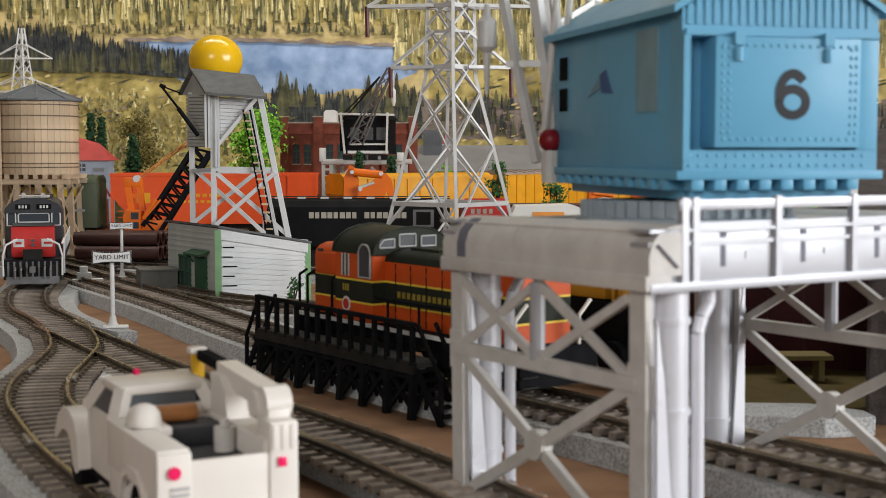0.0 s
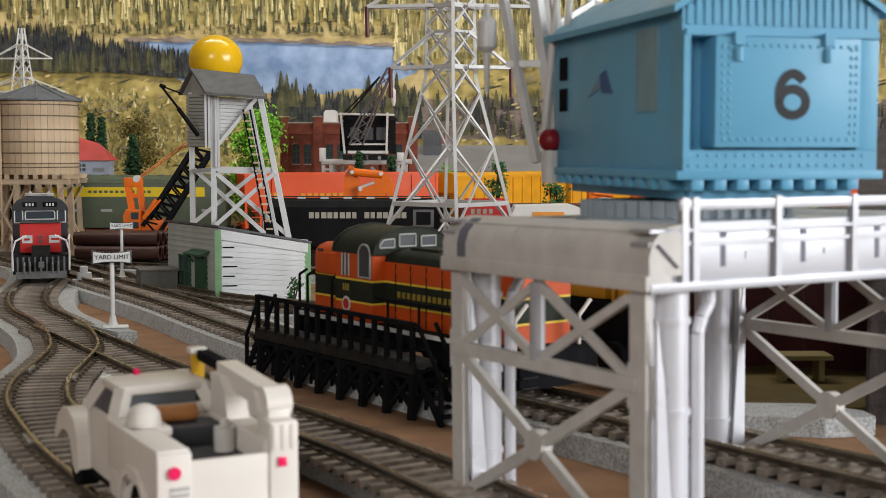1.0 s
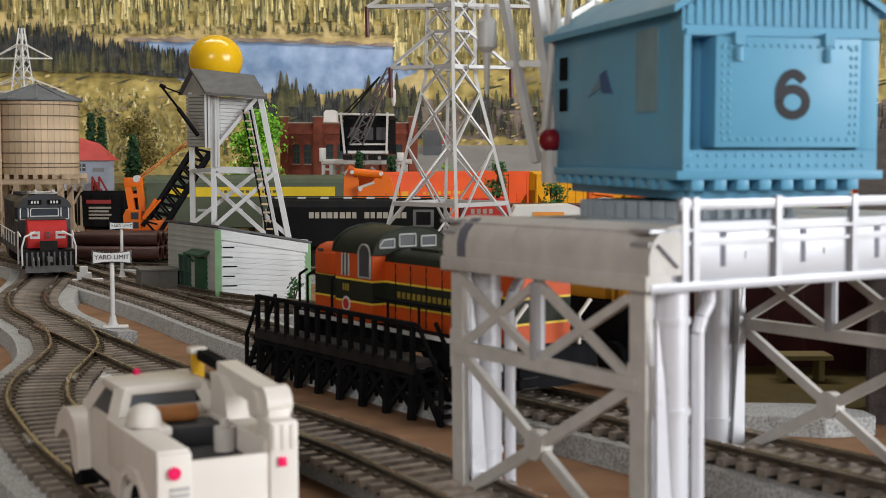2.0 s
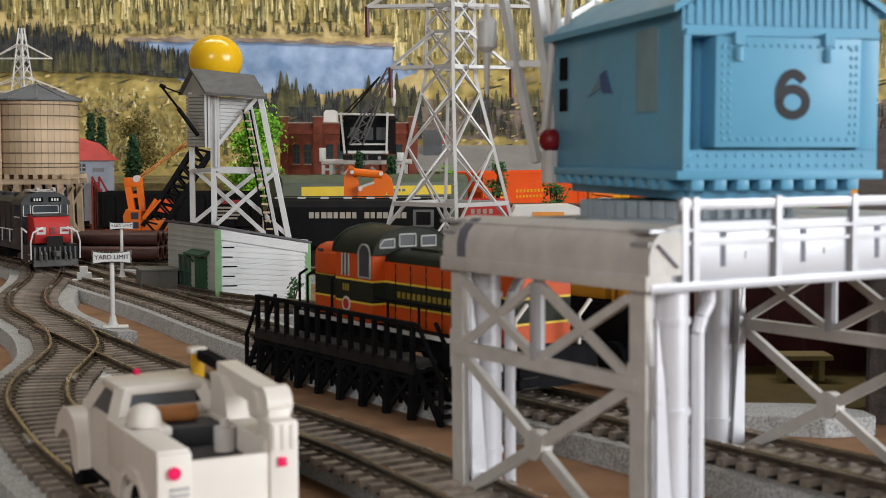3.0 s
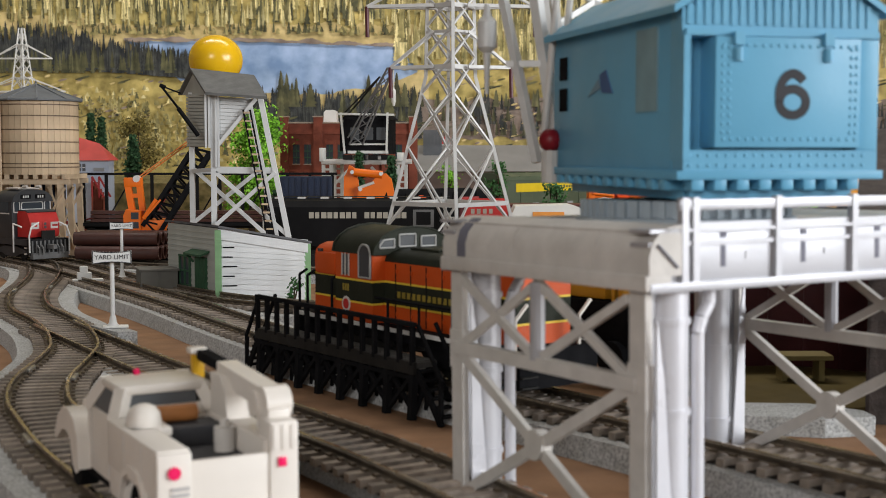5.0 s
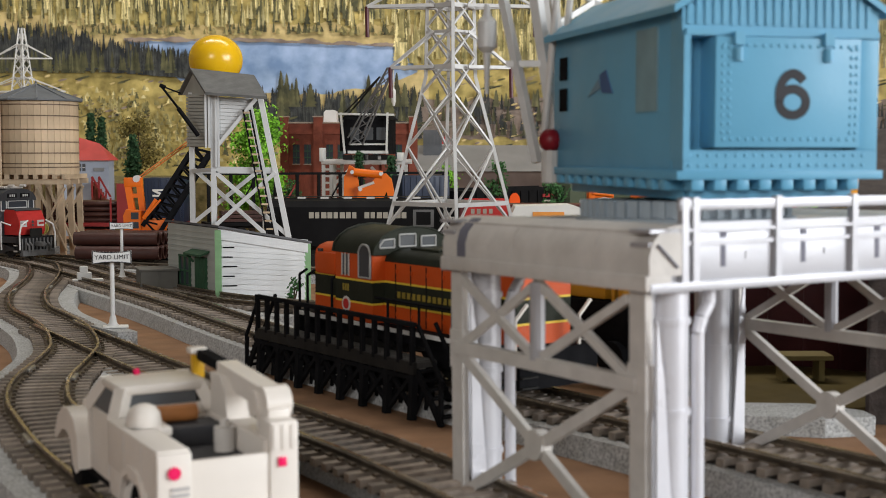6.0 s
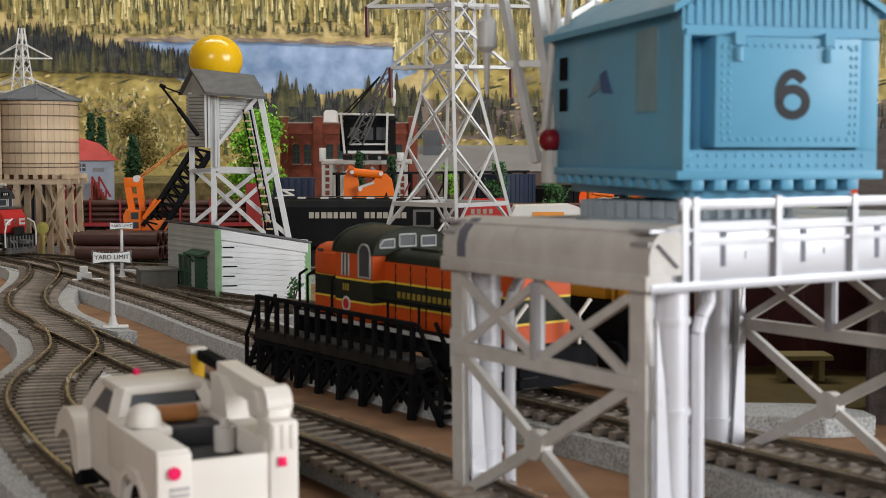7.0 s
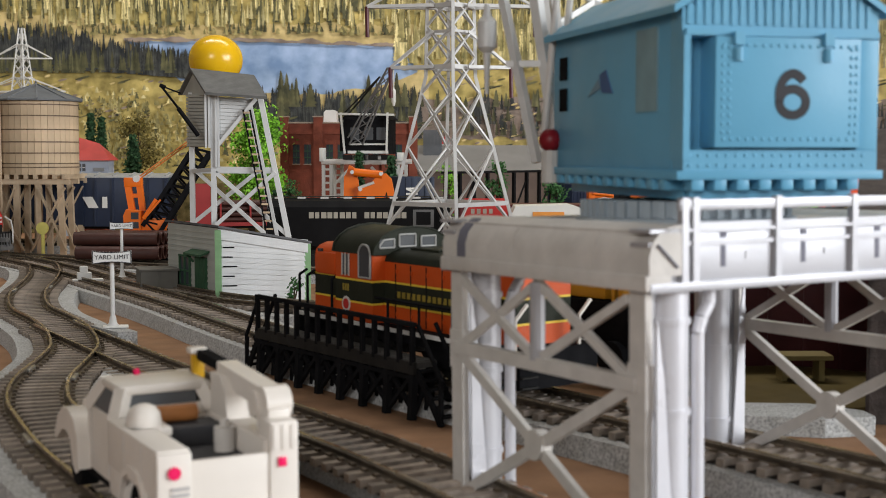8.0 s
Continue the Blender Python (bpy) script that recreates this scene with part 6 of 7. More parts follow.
    for k in range(4):
        for y in (-1.1, -0.66, -0.22, 0.22, 0.66, 1.1):
            part("pipe", Mesh().tube((-L / 2 + 1.3, y, 1.62 + k * 0.44), (L / 2 - 5.6, y, 1.62 + k * 0.44), 0.2, n=10), PIPE_B, root)
    for i in range(6):
        x = -L / 2 + 2.6 + i * 2.4
        part("stake", Mesh().box(x - 0.07, x + 0.07, -1.52, -1.4, 1.1, 3.4), CAR_R, root)
    part("container", Mesh().box(L / 2 - 3.3, L / 2 - 0.1, -1.5, 1.5, 1.42, 5.0, 0.06), CAR_BL, root, "navy steel container")
    for k in range(6):
        part("container_rib", Mesh().box(L / 2 - 3.15 + k * 0.54, L / 2 - 3.0 + k * 0.54, -1.56, -1.48, 1.6, 4.9), CAR_BL, root)
    part("container_mark", Mesh().prism([(L / 2 - 2.6, 3.5), (L / 2 - 1.6, 3.5), (L / 2 - 1.6, 3.65), (L / 2 - 2.2, 3.95), (L / 2 - 1.6, 3.95), (L / 2 - 1.6, 4.1), (L / 2 - 2.6, 4.1), (L / 2 - 2.6, 3.95), (L / 2 - 2.0, 3.65), (L / 2 - 2.6, 3.65)], "y", -1.58, -1.56), CAR_W, root, "white angular mark")
    # navy box car
    r, L = box_car("navy blue ribbed box car with pale roof", -93.5, -76.8, CAR_BL, 5.05, ROOF_S)
    part("emblem", Mesh().prism([(1.6, 2.6), (2.4, 2.6), (1.9, 3.5), (1.1, 3.5)], "y", -1.74, -1.7).prism([(2.7, 2.6), (3.1, 2.6), (3.1, 3.5), (2.7, 3.5)], "y", -1.74, -1.7), CAR_W, r, "white slanted emblem")
    # yellow cars ahead
    hopper_car("yellow covered hopper car", 18.0, 33.4, CAR_Y, 5.0, covered=True)
    box_car("yellow ribbed box car with rusty roof", 34.0, 50.0, CAR_Y, 5.1, ROOF_R)
    box_car("yellow ribbed box car with rusty roof", 50.6, 66.5, CAR_Y, 4.9, ROOF_R)
    box_car("bright orange steel box car", 67.0, 83.0, HOPPER_O, 4.6)
    root, L = car("gondola_car", "low white gondola car", 83.6, 101.0)
    part("body", Mesh().box(-L / 2, L / 2, -1.55, 1.55, 1.1, 3.1, 0.05), CAR_W, root)
    for k in range(3):
        part("side_rail", Mesh().box(-L / 2, L / 2, -1.65, -1.55, 1.5 + k * 0.6, 1.65 + k * 0.6), CAR_W, root)


freight_train()


# ---- buildings behind ----
BRICK = mat("red_brick", (0.22, 0.058, 0.034), 0.8, scale=130, var=0.2, bump=0.4, stain=0.2)
STONE = mat("pale_coping", (0.34, 0.26, 0.2), 0.8, scale=80)
ROOF_DK = mat("warehouse_roof", (0.20, 0.195, 0.19), 0.8, scale=30, var=0.12, stain=0.2)


def brick_building():
    y = 128.0
    root = thing("brick_building", "red brick industrial building with stepped parapet", "building", at(0, y, 0))

    def X(px):
        return (px - 784) * y / 2343.1

    def Z(py):
        return 8.2 - (py - 268) * y / 2343.1

    part("wall", Mesh().box(X(500), X(735), 0, 12, 0, Z(219)), BRICK, root)
    for a, b in ((497, 511), (556, 572), (676, 690), (724, 738)):
        part("pier", Mesh().box(X(a), X(b), -0.25, 0.6, 0, Z(208)), BRICK, root)
        part("pier_cap", Mesh().box(X(a) - 0.08, X(b) + 0.08, -0.33, 0.7, Z(208), Z(206)), STONE, root)
    part("coping", Mesh().box(X(505), X(735), -0.12, 0.4, Z(219), Z(216.5)), STONE, root)
    part("string_course", Mesh().box(X(500), X(735), -0.14, 0, Z(238), Z(234)), BRICK, root)
    for px in (519, 539, 578, 598, 640, 660, 700):
        w = part("window", Mesh().box(X(px), X(px + 12), -0.02, 0.1, Z(290), Z(256)), GLASS, root)
        part("lintel", Mesh().box(X(px - 1), X(px + 13), -0.08, 0.02, Z(256), Z(252)), BRICK, w)
        part("sill", Mesh().box(X(px - 1), X(px + 13), -0.1, 0.02, Z(292), Z(290)), STONE, w)
        for k in (0.33, 0.66):
            z = Z(290) + (Z(256) - Z(290)) * k
            part("glazing_bar", Mesh().box(X(px), X(px + 12), -0.05, -0.02, z - 0.05, z + 0.05), DOOR_G, w)
        part("glazing_bar", Mesh().box(X(px + 5.5), X(px + 6.5), -0.05, -0.02, Z(290), Z(256)), DOOR_G, w)
    part("roof_vent", Mesh().prism([(X(569), Z(219)), (X(594), Z(219)), (X(592), Z(196)), (X(588), Z(194)), (X(574), Z(194)), (X(570), Z(198))], "y", 2.5, 4.5), CAR_W, root, "white roof vent hood")


def warehouse():
    y = 146.0
    k = y / 2343.1
    root = thing("warehouse", "long warehouse with a weathered grey roof", "building", at(0, y, 0))
    X = lambda px: (px - 784) * k
    part("wall", Mesh().box(X(735), X(1330), 0, 14, 0, 6.1), mat("warehouse_wall", (0.16, 0.12, 0.10), 0.8, scale=60, var=0.15), root)
    part("roof", Mesh().prism([(-0.6, 6.0), (14.6, 6.0), (7, 8.9)], "x", X(732), X(1335)), ROOF_DK, root)
    part("cupola", Mesh().box(X(748), X(782), 4, 9, 7.5, 10.6), mat("cupola_grey", (0.10, 0.105, 0.115), 0.7), root)
    for i in range(5):
        part("cupola_window", Mesh().box(X(750 + i * 6.5), X(754 + i * 6.5), 3.95, 4.05, 9.0, 10.2), GLASS_L, root)
    r = thing("red_roof_hut", "tiny far hut with a red roof", "hut", at(X(792), y + 16, 0))
    part("wall", Mesh().box(-0.7, 0.7, 0, 1.5, 0, 9.2), CAR_W, r)
    part("roof", Mesh().prism([(-0.95, 9.1), (0.95, 9.1), (0.2, 10.1), (-0.2, 10.1)], "y", -0.2, 1.7), RED, r, "red roof")


def blue_house():
    y = 128.0
    k = y / 2343.1
    X = lambda px: (px - 784) * k
    Z = lambda py: 8.2 - (py - 268) * k
    root = thing("small_house", "pale blue house with a red roof", "house", at(0, y, 0))
    PB = mat("pale_blue_wall", (0.42, 0.48, 0.58), 0.7, scale=60, var=0.06)
    part("wall", Mesh().box(X(108), X(193), 0, 2.2, 0, Z(282)), PB, root)
    part("roof", Mesh().add([(X(100), -0.5, Z(284)), (X(199), -0.5, Z(284)), (X(172), 1.3, Z(254)), (X(110), 1.3, Z(236)), (X(100), 2.9, Z(284)), (X(199), 2.9, Z(284))],
                            [(0, 1, 2, 3), (4, 3, 2, 5), (0, 3, 4), (1, 5, 2), (0, 4, 5, 1)]), mat("red_shingle", (0.42, 0.055, 0.045), 0.6, scale=80, var=0.12), root, "red roof", smooth=0)
    for px in (139, 147):
        w = part("window", Mesh().box(X(px), X(px + 5.5), -0.05, 0.05, Z(303), Z(290)), GLASS_L, root)
        part("window_bar", Mesh().box(X(px), X(px + 5.5), -0.09, -0.05, Z(297), Z(296)), WHITE, w)
    part("porch", Mesh().box(X(168), X(186), -0.12, 0, Z(303), Z(297)), ROOF_S, root)
    for o in (0, 12):
        part("stair_rail", Mesh().beam((X(170 + o), -1.3, Z(312)), (X(190 + o), -1.3, Z(348)), 0.16).beam((X(170 + o), -1.3, Z(312)), (X(170 + o), -1.3, Z(348)), 0.14).beam((X(182 + o), -1.3, Z(334)), (X(182 + o), -1.3, Z(350)), 0.12), CAR_R, root, "red stair railing")
    for i in range(6):
        part("stair_step", Mesh().box(X(168 + i * 3.6), X(174 + i * 3.6), -1.3, 0.0, 0.0, Z(322 + i * 6)), BRICK, root)
    part("step_base", Mesh().box(X(130), X(198), -0.4, 0, 0, 1.2), BRICK, root)


brick_building()
warehouse()
blue_house()


# ---- trees ----
NEEDLE = mat("dark_needles", (0.028, 0.075, 0.030), 0.85, scale=200, var=0.35, bump=0, island=0.35)
LEAF = mat("bright_foliage", (0.17, 0.42, 0.03), 0.7, scale=200, var=0.35, bump=0, island=0.45)
LEAF_D = mat("deep_foliage", (0.035, 0.11, 0.03), 0.75, scale=200, var=0.35, bump=0, island=0.4)
BARK = mat("bark", (0.07, 0.045, 0.03), 0.9, scale=150, var=0.3)


def leaves(m, c, n, spread, size):
    for _ in range(n):
        p = Vector((random.gauss(0, 1), random.gauss(0, 1), random.gauss(0, 1)))
        p = c + Vector((p.x * spread, p.y * spread, p.z * spread * 0.75))
        a = Vector((random.uniform(-1, 1), random.uniform(-1, 1), random.uniform(-1, 1))).normalized() * size * random.uniform(0.6, 1.3)
        b = a.orthogonal().normalized() * size * random.uniform(0.4, 0.8)
        q = a.cross(b).normalized() * size * 0.15
        m.add([p - a, p - b + q, p + a, p + b - q], [(0, 1, 2, 3)])


def conifer(px, top, y, z0, w):
    k = y / 2343.1
    x, h = (px - 784) * k, 8.2 - (top - 268) * k - z0
    root = thing("conifer_tree", "small dark green conifer tree", "tree", at(x, y, z0), "conifer trees")
    part("trunk", Mesh().tube((0, 0, 0), (0, 0, h * 0.95), 0.16, 0.03, n=7), BARK, root)
    m = Mesh()
    tiers = max(7, int(h / 0.42))
    for i in range(tiers):
        t = i / tiers
        z, r = h * (0.1 + 0.88 * t), w * (1 - t) ** 0.85 + 0.08
        for j in range(9):
            a = 2 * math.pi * (j + random.random()) / 9
            R = r * random.uniform(0.7, 1.15)
            tip = Vector((R * math.cos(a), R * math.sin(a), z - 0.35 * R))
            for q in range(4):
                s = 0.3 + 0.7 * q / 3
                leaves(m, Vector((tip.x * s, tip.y * s, z - 0.35 * R * s)), 4, 0.1, 0.2)
    part("crown", m, NEEDLE, root)


def broadleaf(px, top, y, z0, w, material, n=900, size=0.2, label="bright green leafy tree", name="leafy_tree"):
    k = y / 2343.1
    x, h = (px - 784) * k, 8.2 - (top - 268) * k - z0
    root = thing(name, label, "tree", at(x, y, z0), "leafy trees")
    part("trunk", Mesh().tube((0, 0, 0), (0.1, 0, h * 0.6), 0.3 * w / 2.5, 0.1, n=8), BARK, root)
    limbs, m = Mesh(), Mesh()
    for i in range(14):
        a, t = random.uniform(0, 2 * math.pi), random.uniform(0.25, 0.95)
        r = w * math.sin(math.pi * min(max(t, 0.2), 0.93)) ** 0.6 * random.uniform(0.55, 1.0)
        c = Vector((r * math.cos(a) * 0.75, r * math.sin(a) * 0.75, h * t * 0.97))
        limbs.tube((0, 0, h * min(t, 0.55) * 0.8), c, 0.1, 0.03, n=5)
        leaves(m, c, n // 14, w * 0.26, size)
    part("limb", limbs, BARK, root)
    part("crown", m, material, root)


for px, top, y, w in ((163, 195, 138, 0.72), (182, 202, 138, 0.72), (237, 234, 136, 0.95), (636, 262, 116, 0.7), (693, 268, 116, 0.9), (1545, 300, 100, 1.2), (490, 330, 116, 0.9)):
    conifer(px, top, y, 5.0 if y > 130 else 0.0, w)
broadleaf(445, 182, 121, 0.0, 2.9, LEAF, 7000, 0.2)
broadleaf(515, 312, 117, 3.0, 0.8, LEAF_D, 300, 0.13, "small flat-topped green tree")
broadleaf(790, 285, 128, 0.0, 1.2, LEAF, 500, 0.17)
broadleaf(878, 262, 100, 0.0, 0.9, LEAF_D, 900, 0.15, "narrow dark green tree")
broadleaf(980, 318, 92, 1.0, 1.0, LEAF_D, 700, 0.15, "small dark green tree")
broadleaf(1425, 342, 80, 2.0, 0.9, LEAF, 400, 0.14)
broadleaf(245, 205, 150, 5.0, 2.4, mat("autumn_foliage", (0.16, 0.13, 0.035), 0.8, scale=200, var=0.35, bump=0, island=0.4), 1600, 0.2, "brownish autumn leafy tree")


# ---- far black gantry crane ----
def black_crane():
    y = 118.0
    k = y / 2343.1
    root = thing("gantry_crane", "white portal crane with a black cabin", "crane", at((640 - 784) * k, y, 0, -8))
    for sx in (-3.1, 2.9):
        for sy in (0, 4.5):
            leg = part("leg", Mesh().beam((sx - 0.35, sy, 0), (sx - 0.35, sy, 7.0), 0.28).beam((sx + 0.35, sy, 0), (sx + 0.35, sy, 7.0), 0.28), CAR_W, root, "white ladder-like leg")
            for i in range(11):
                part("leg_rung", Mesh().box(sx - 0.35, sx + 0.35, sy - 0.1, sy + 0.1, 0.5 + i * 0.6, 0.68 + i * 0.6), CAR_W, leg)
    part("deck_beam", Mesh().box(-3.6, 3.8, -0.3, 0.2, 7.05, 7.4, 0.04).box(-3.6, 3.8, 4.2, 4.7, 7.05, 7.4, 0.04).box(-3.6, 3.8, 0, 4.5, 7.2, 7.5), SILVER_D, root)
    for s in (-1, 1):
        part("knee_brace", Mesh().beam((s * 2.4, -0.1, 5.3), (s * 0.9, -0.1, 6.8), 0.22), CAR_W, root)
    for i in range(4):
        part("deck_window", Mesh().box(-1.6 + i * 1.15, -0.75 + i * 1.15, -0.42, -0.3, 7.45, 7.9), IRON, root)
    part("counterweight", Mesh().box(-3.7, -3.3, -0.6, 0.4, 7.3, 8.5, 0.05), CAR_W, root)
    part("counterweight", Mesh().box(3.3, 3.8, -0.6, 0.4, 7.3, 8.1, 0.05), CAR_W, root)
    part("turntable", Mesh().lathe([(1.7, 7.5), (1.7, 7.9)], 28, (0.3, 2.2, 0)), SILVER_D, root)
    cab = part("cabin", Mesh().box(-1.5, 2.3, -0.4, 4.6, 7.95, 11.0, 0.06), BLACK, root, "black cabin")
    part("roof", Mesh().prism([(-1.7, 11.0), (2.5, 11.0), (2.2, 11.4), (0.4, 11.7), (-1.4, 11.4)], "y", -0.5, 4.7), BLACK, cab)
    part("side_block", Mesh().box(-2.0, -1.45, 0.2, 4.2, 8.2, 10.8), BLACK, cab)
    for x in (-0.9, 0.35, 1.45):
        part("window", Mesh().box(x, x + 0.8, -0.44, -0.4, 9.2, 10.3), GLASS_L, cab)
    part("sill_beam", Mesh().box(-1.1, 2.5, -0.7, -0.4, 8.0, 8.25).box(-0.9, 2.4, -0.66, -0.4, 8.75, 8.9), CAR_W, cab)
    for x in (-1.35, 2.4):
        part("frame_post", Mesh().beam((x, -0.75, 8.0), (x - 0.35 * (1 if x < 0 else -0.3), -0.75, 11.6), 0.16), CAR_W, cab)
    part("frame_top", Mesh().beam((-1.9, -0.75, 11.5), (3.1, -0.75, 11.4), 0.18), CAR_W, cab)
    boom = Mesh()
    A, B = Vector((-0.9, -0.9, 8.8)), Vector((3.4, -5.5, 15.2))
    A2, B2 = Vector((0.3, -0.9, 8.8)), Vector((3.9, -5.5, 15.2))
    boom.beam(A, B, 0.12).beam(A2, B2, 0.12).beam(A + Vector((0, -0.6, 0.6)), B, 0.1).beam(A2 + Vector((0, -0.6, 0.6)), B2, 0.1)
    for i in range(9):
        t, u = i / 9, (i + 1) / 9
        boom.beam(A.lerp(B, t), A2.lerp(B2, u), 0.07).beam(A2.lerp(B2, t), A.lerp(B, u), 0.07)
    part("boom", boom, mat("gunmetal", (0.16, 0.16, 0.16), 0.5), root, "grey lattice boom")
    part("a_frame", Mesh().beam((-1.6, -0.5, 11.4), (2.2, -2.8, 14.6), 0.1).beam((-1.6, 1.5, 11.4), (2.2, -2.6, 14.6), 0.1), IRON, root)
    part("hoist", Mesh().tube((3.9, -5.5, 15.0), (3.9, -5.5, 12.0), 0.06, n=6).lathe([(0.05, 1.1), (0.2, 0.9), (0.2, 0), (0.08, -0.4)], 10, (3.9, -5.5, 12.4)), CAR_W, root, "white hook block")


black_crane()

# ---- orange machines ----
MACH = mat("machine_orange", (0.80, 0.155, 0.006), 0.42, scale=80, var=0.06)


def orange_crane():
    y = 93.0
    k = y / 2343.1
    X = lambda px: (px - 784) * k
    Z = lambda py: 8.2 - (py - 268) * k
    root = thing("crawler_crane", "orange crawler crane with a black lattice boom", "crane", at(0, y, 0))
    part("undercarriage", Mesh().box(X(238), X(300), -1.2, 1.4, 0.3, Z(400), 0.08), BLACK, root)
    part("house", Mesh().box(X(240), X(300), -1.3, 1.3, Z(414), Z(388), 0.06), MACH, root)
    cab = part("cab", Mesh().prism([(X(229), Z(412)), (X(257), Z(412)), (X(257), Z(372)), (X(232), Z(369)), (X(227), Z(380))], "y", -1.6, -0.3), MACH, root)
    part("window", Mesh().box(X(241), X(254), -1.63, -1.58, Z(386), Z(374)).box(X(241), X(254), -1.63, -1.58, Z(402), Z(391)), GLASS, cab)
    part("mast", Mesh().prism([(X(233), Z(370)), (X(244), Z(370)), (X(236), Z(318)), (X(225), Z(318))], "y", -1.0, -0.6)
         .prism([(X(252), Z(370)), (X(262), Z(372)), (X(256), Z(318)), (X(246), Z(318))], "y", -1.0, -0.6)
         .box(X(226), X(257), -1.05, -0.5, Z(330), Z(314), 0.04).box(X(238), X(256), -0.95, -0.6, Z(349), Z(342)), MACH, root)
    part("sheave", Mesh().tube((X(248), -1.1, Z(316)), (X(248), -0.5, Z(316)), 0.24, n=16), SILVER, root)
    part("counter_stay", Mesh().beam((X(292), -1.45, Z(352)), (X(268), -1.5, Z(380)), 0.12), MACH, root)
    for o in (0, 5):
        part("pendant", Mesh().tube((X(249), -0.8, Z(314 + o)), (X(332), 0.5, Z(250 + o)), 0.05, n=6), mat("rope_orange_%d" % o, (0.5, 0.15, 0.03), 0.6), root)
    b = Mesh()
    P = [Vector((X(259), -1.3, Z(398))), Vector((X(286), -1.3, Z(414))), Vector((X(259), -0.3, Z(398))), Vector((X(286), -0.3, Z(414)))]
    Q = [Vector((X(350), -0.6, Z(255))), Vector((X(374), -0.6, Z(270))), Vector((X(350), 0.4, Z(255))), Vector((X(374), 0.4, Z(270)))]
    for p, q in zip(P, Q):
        b.beam(p, q, 0.3)
    n = 18
    for i in range(n):
        t, u = i / n, (i + 1) / n
        for a, c in ((0, 1), (2, 3), (0, 2), (1, 3)):
            p, q = (a, c) if i % 2 else (c, a)
            b.beam(P[p].lerp(Q[p], t), P[q].lerp(Q[q], u), 0.13)
    part("boom", b, BLACK, root, "black lattice boom")
    part("boom_cylinder", Mesh().tube((X(262), -1.5, Z(385)), (X(284), -1.4, Z(352)), 0.14, n=10), MACH, root)


def orange_excavator():
    y = 90.0
    k = y / 2343.1
    X = lambda px: (px - 784) * k
    Z = lambda py: 8.2 - (py - 268) * k
    root = thing("excavator", "bright orange excavator with a folded arm", "excavator", at(0, y, 0))
    part("body", Mesh().box(X(612), X(700), -1.2, 2.2, 1.6, Z(352), 0.08), MACH, root)
    part("crawler", Mesh().box(X(610), X(702), -1.5, -0.8, 0.6, 1.6, 0.2).box(X(610), X(702), 1.8, 2.5, 0.6, 1.6, 0.2), BLACK, root)
    part("bracket", Mesh().prism([(X(610), Z(352)), (X(638), Z(352)), (X(636), Z(318)), (X(628), Z(296)), (X(620), Z(292)), (X(616), Z(304)), (X(611), Z(312))], "y", -1.0, -0.5), MACH, root)
    part("boom", Mesh().prism([(X(634), Z(352)), (X(636), Z(334)), (X(652), Z(328)), (X(672), Z(309)), (X(684), Z(306)), (X(694), Z(316)), (X(699), Z(340)), (X(697), Z(352)), (X(688), Z(350)), (X(686), Z(338)), (X(680), Z(350))], "y", -1.3, -0.7), MACH, root)
    part("cylinder", Mesh().tube((X(628), -1.2, Z(304)), (X(678), -1.2, Z(309)), 0.27, n=14), MACH, root)
    for px, py in ((626, 304), (676, 307), (640, 334)):
        part("pin", Mesh().tube((X(px), -1.5, Z(py)), (X(px), -0.5, Z(py)), 0.13, n=12), SILVER, root)
    part("ram", Mesh().tube((X(636), -1.35, Z(332)), (X(664), -1.35, Z(322)), 0.1, n=8), SILVER_D, root)


orange_crane()
orange_excavator()


def pipe_stack():
    k = 88 / 2343.1
    i = 0
    for row, (py, n) in enumerate(((446, 4), (422, 3))):
        for j in range(n):
            z = 8.2 - (py - 268) * k
            y = 87.0 + j * 0.95 + row * 0.4
            x1 = (282 + j * 9 - row * 3 - 784) * y / 2343.1
            m = Mesh()
            ang = [2 * math.pi * a / 18 for a in range(18)]
            ro, ri = 0.46, 0.37
            v = [(x, r * math.cos(a), r * math.sin(a)) for x in (-5.6, 0) for r in (ro, ri) for a in ang]
            f = [(a, (a + 1) % 18, 36 + (a + 1) % 18, 36 + a) for a in range(18)] + [(18 + a, 18 + (a + 1) % 18, 54 + (a + 1) % 18, 54 + a) for a in range(18)]
            f += [(a, (a + 1) % 18, 18 + (a + 1) % 18, 18 + a) for a in range(18)] + [(36 + a, 36 + (a + 1) % 18, 54 + (a + 1) % 18, 54 + a) for a in range(18)]
            solid("steel_pipe", m.add(v, f), PIPE_B, "rusty brown steel pipe lying in a stack", "pipe", at(x1, y, z, -3), "stacked pipes")
    solid("pipe_bunk", Mesh().box(-5.2, -4.8, -0.8, 4.2, 0, 0.28).box(-1.4, -1.0, -0.8, 4.2, 0, 0.28), TIMBER, "timber bearers under the pipe stack", "bearer", at(-18.6, 87, 0.3))


pipe_stack()


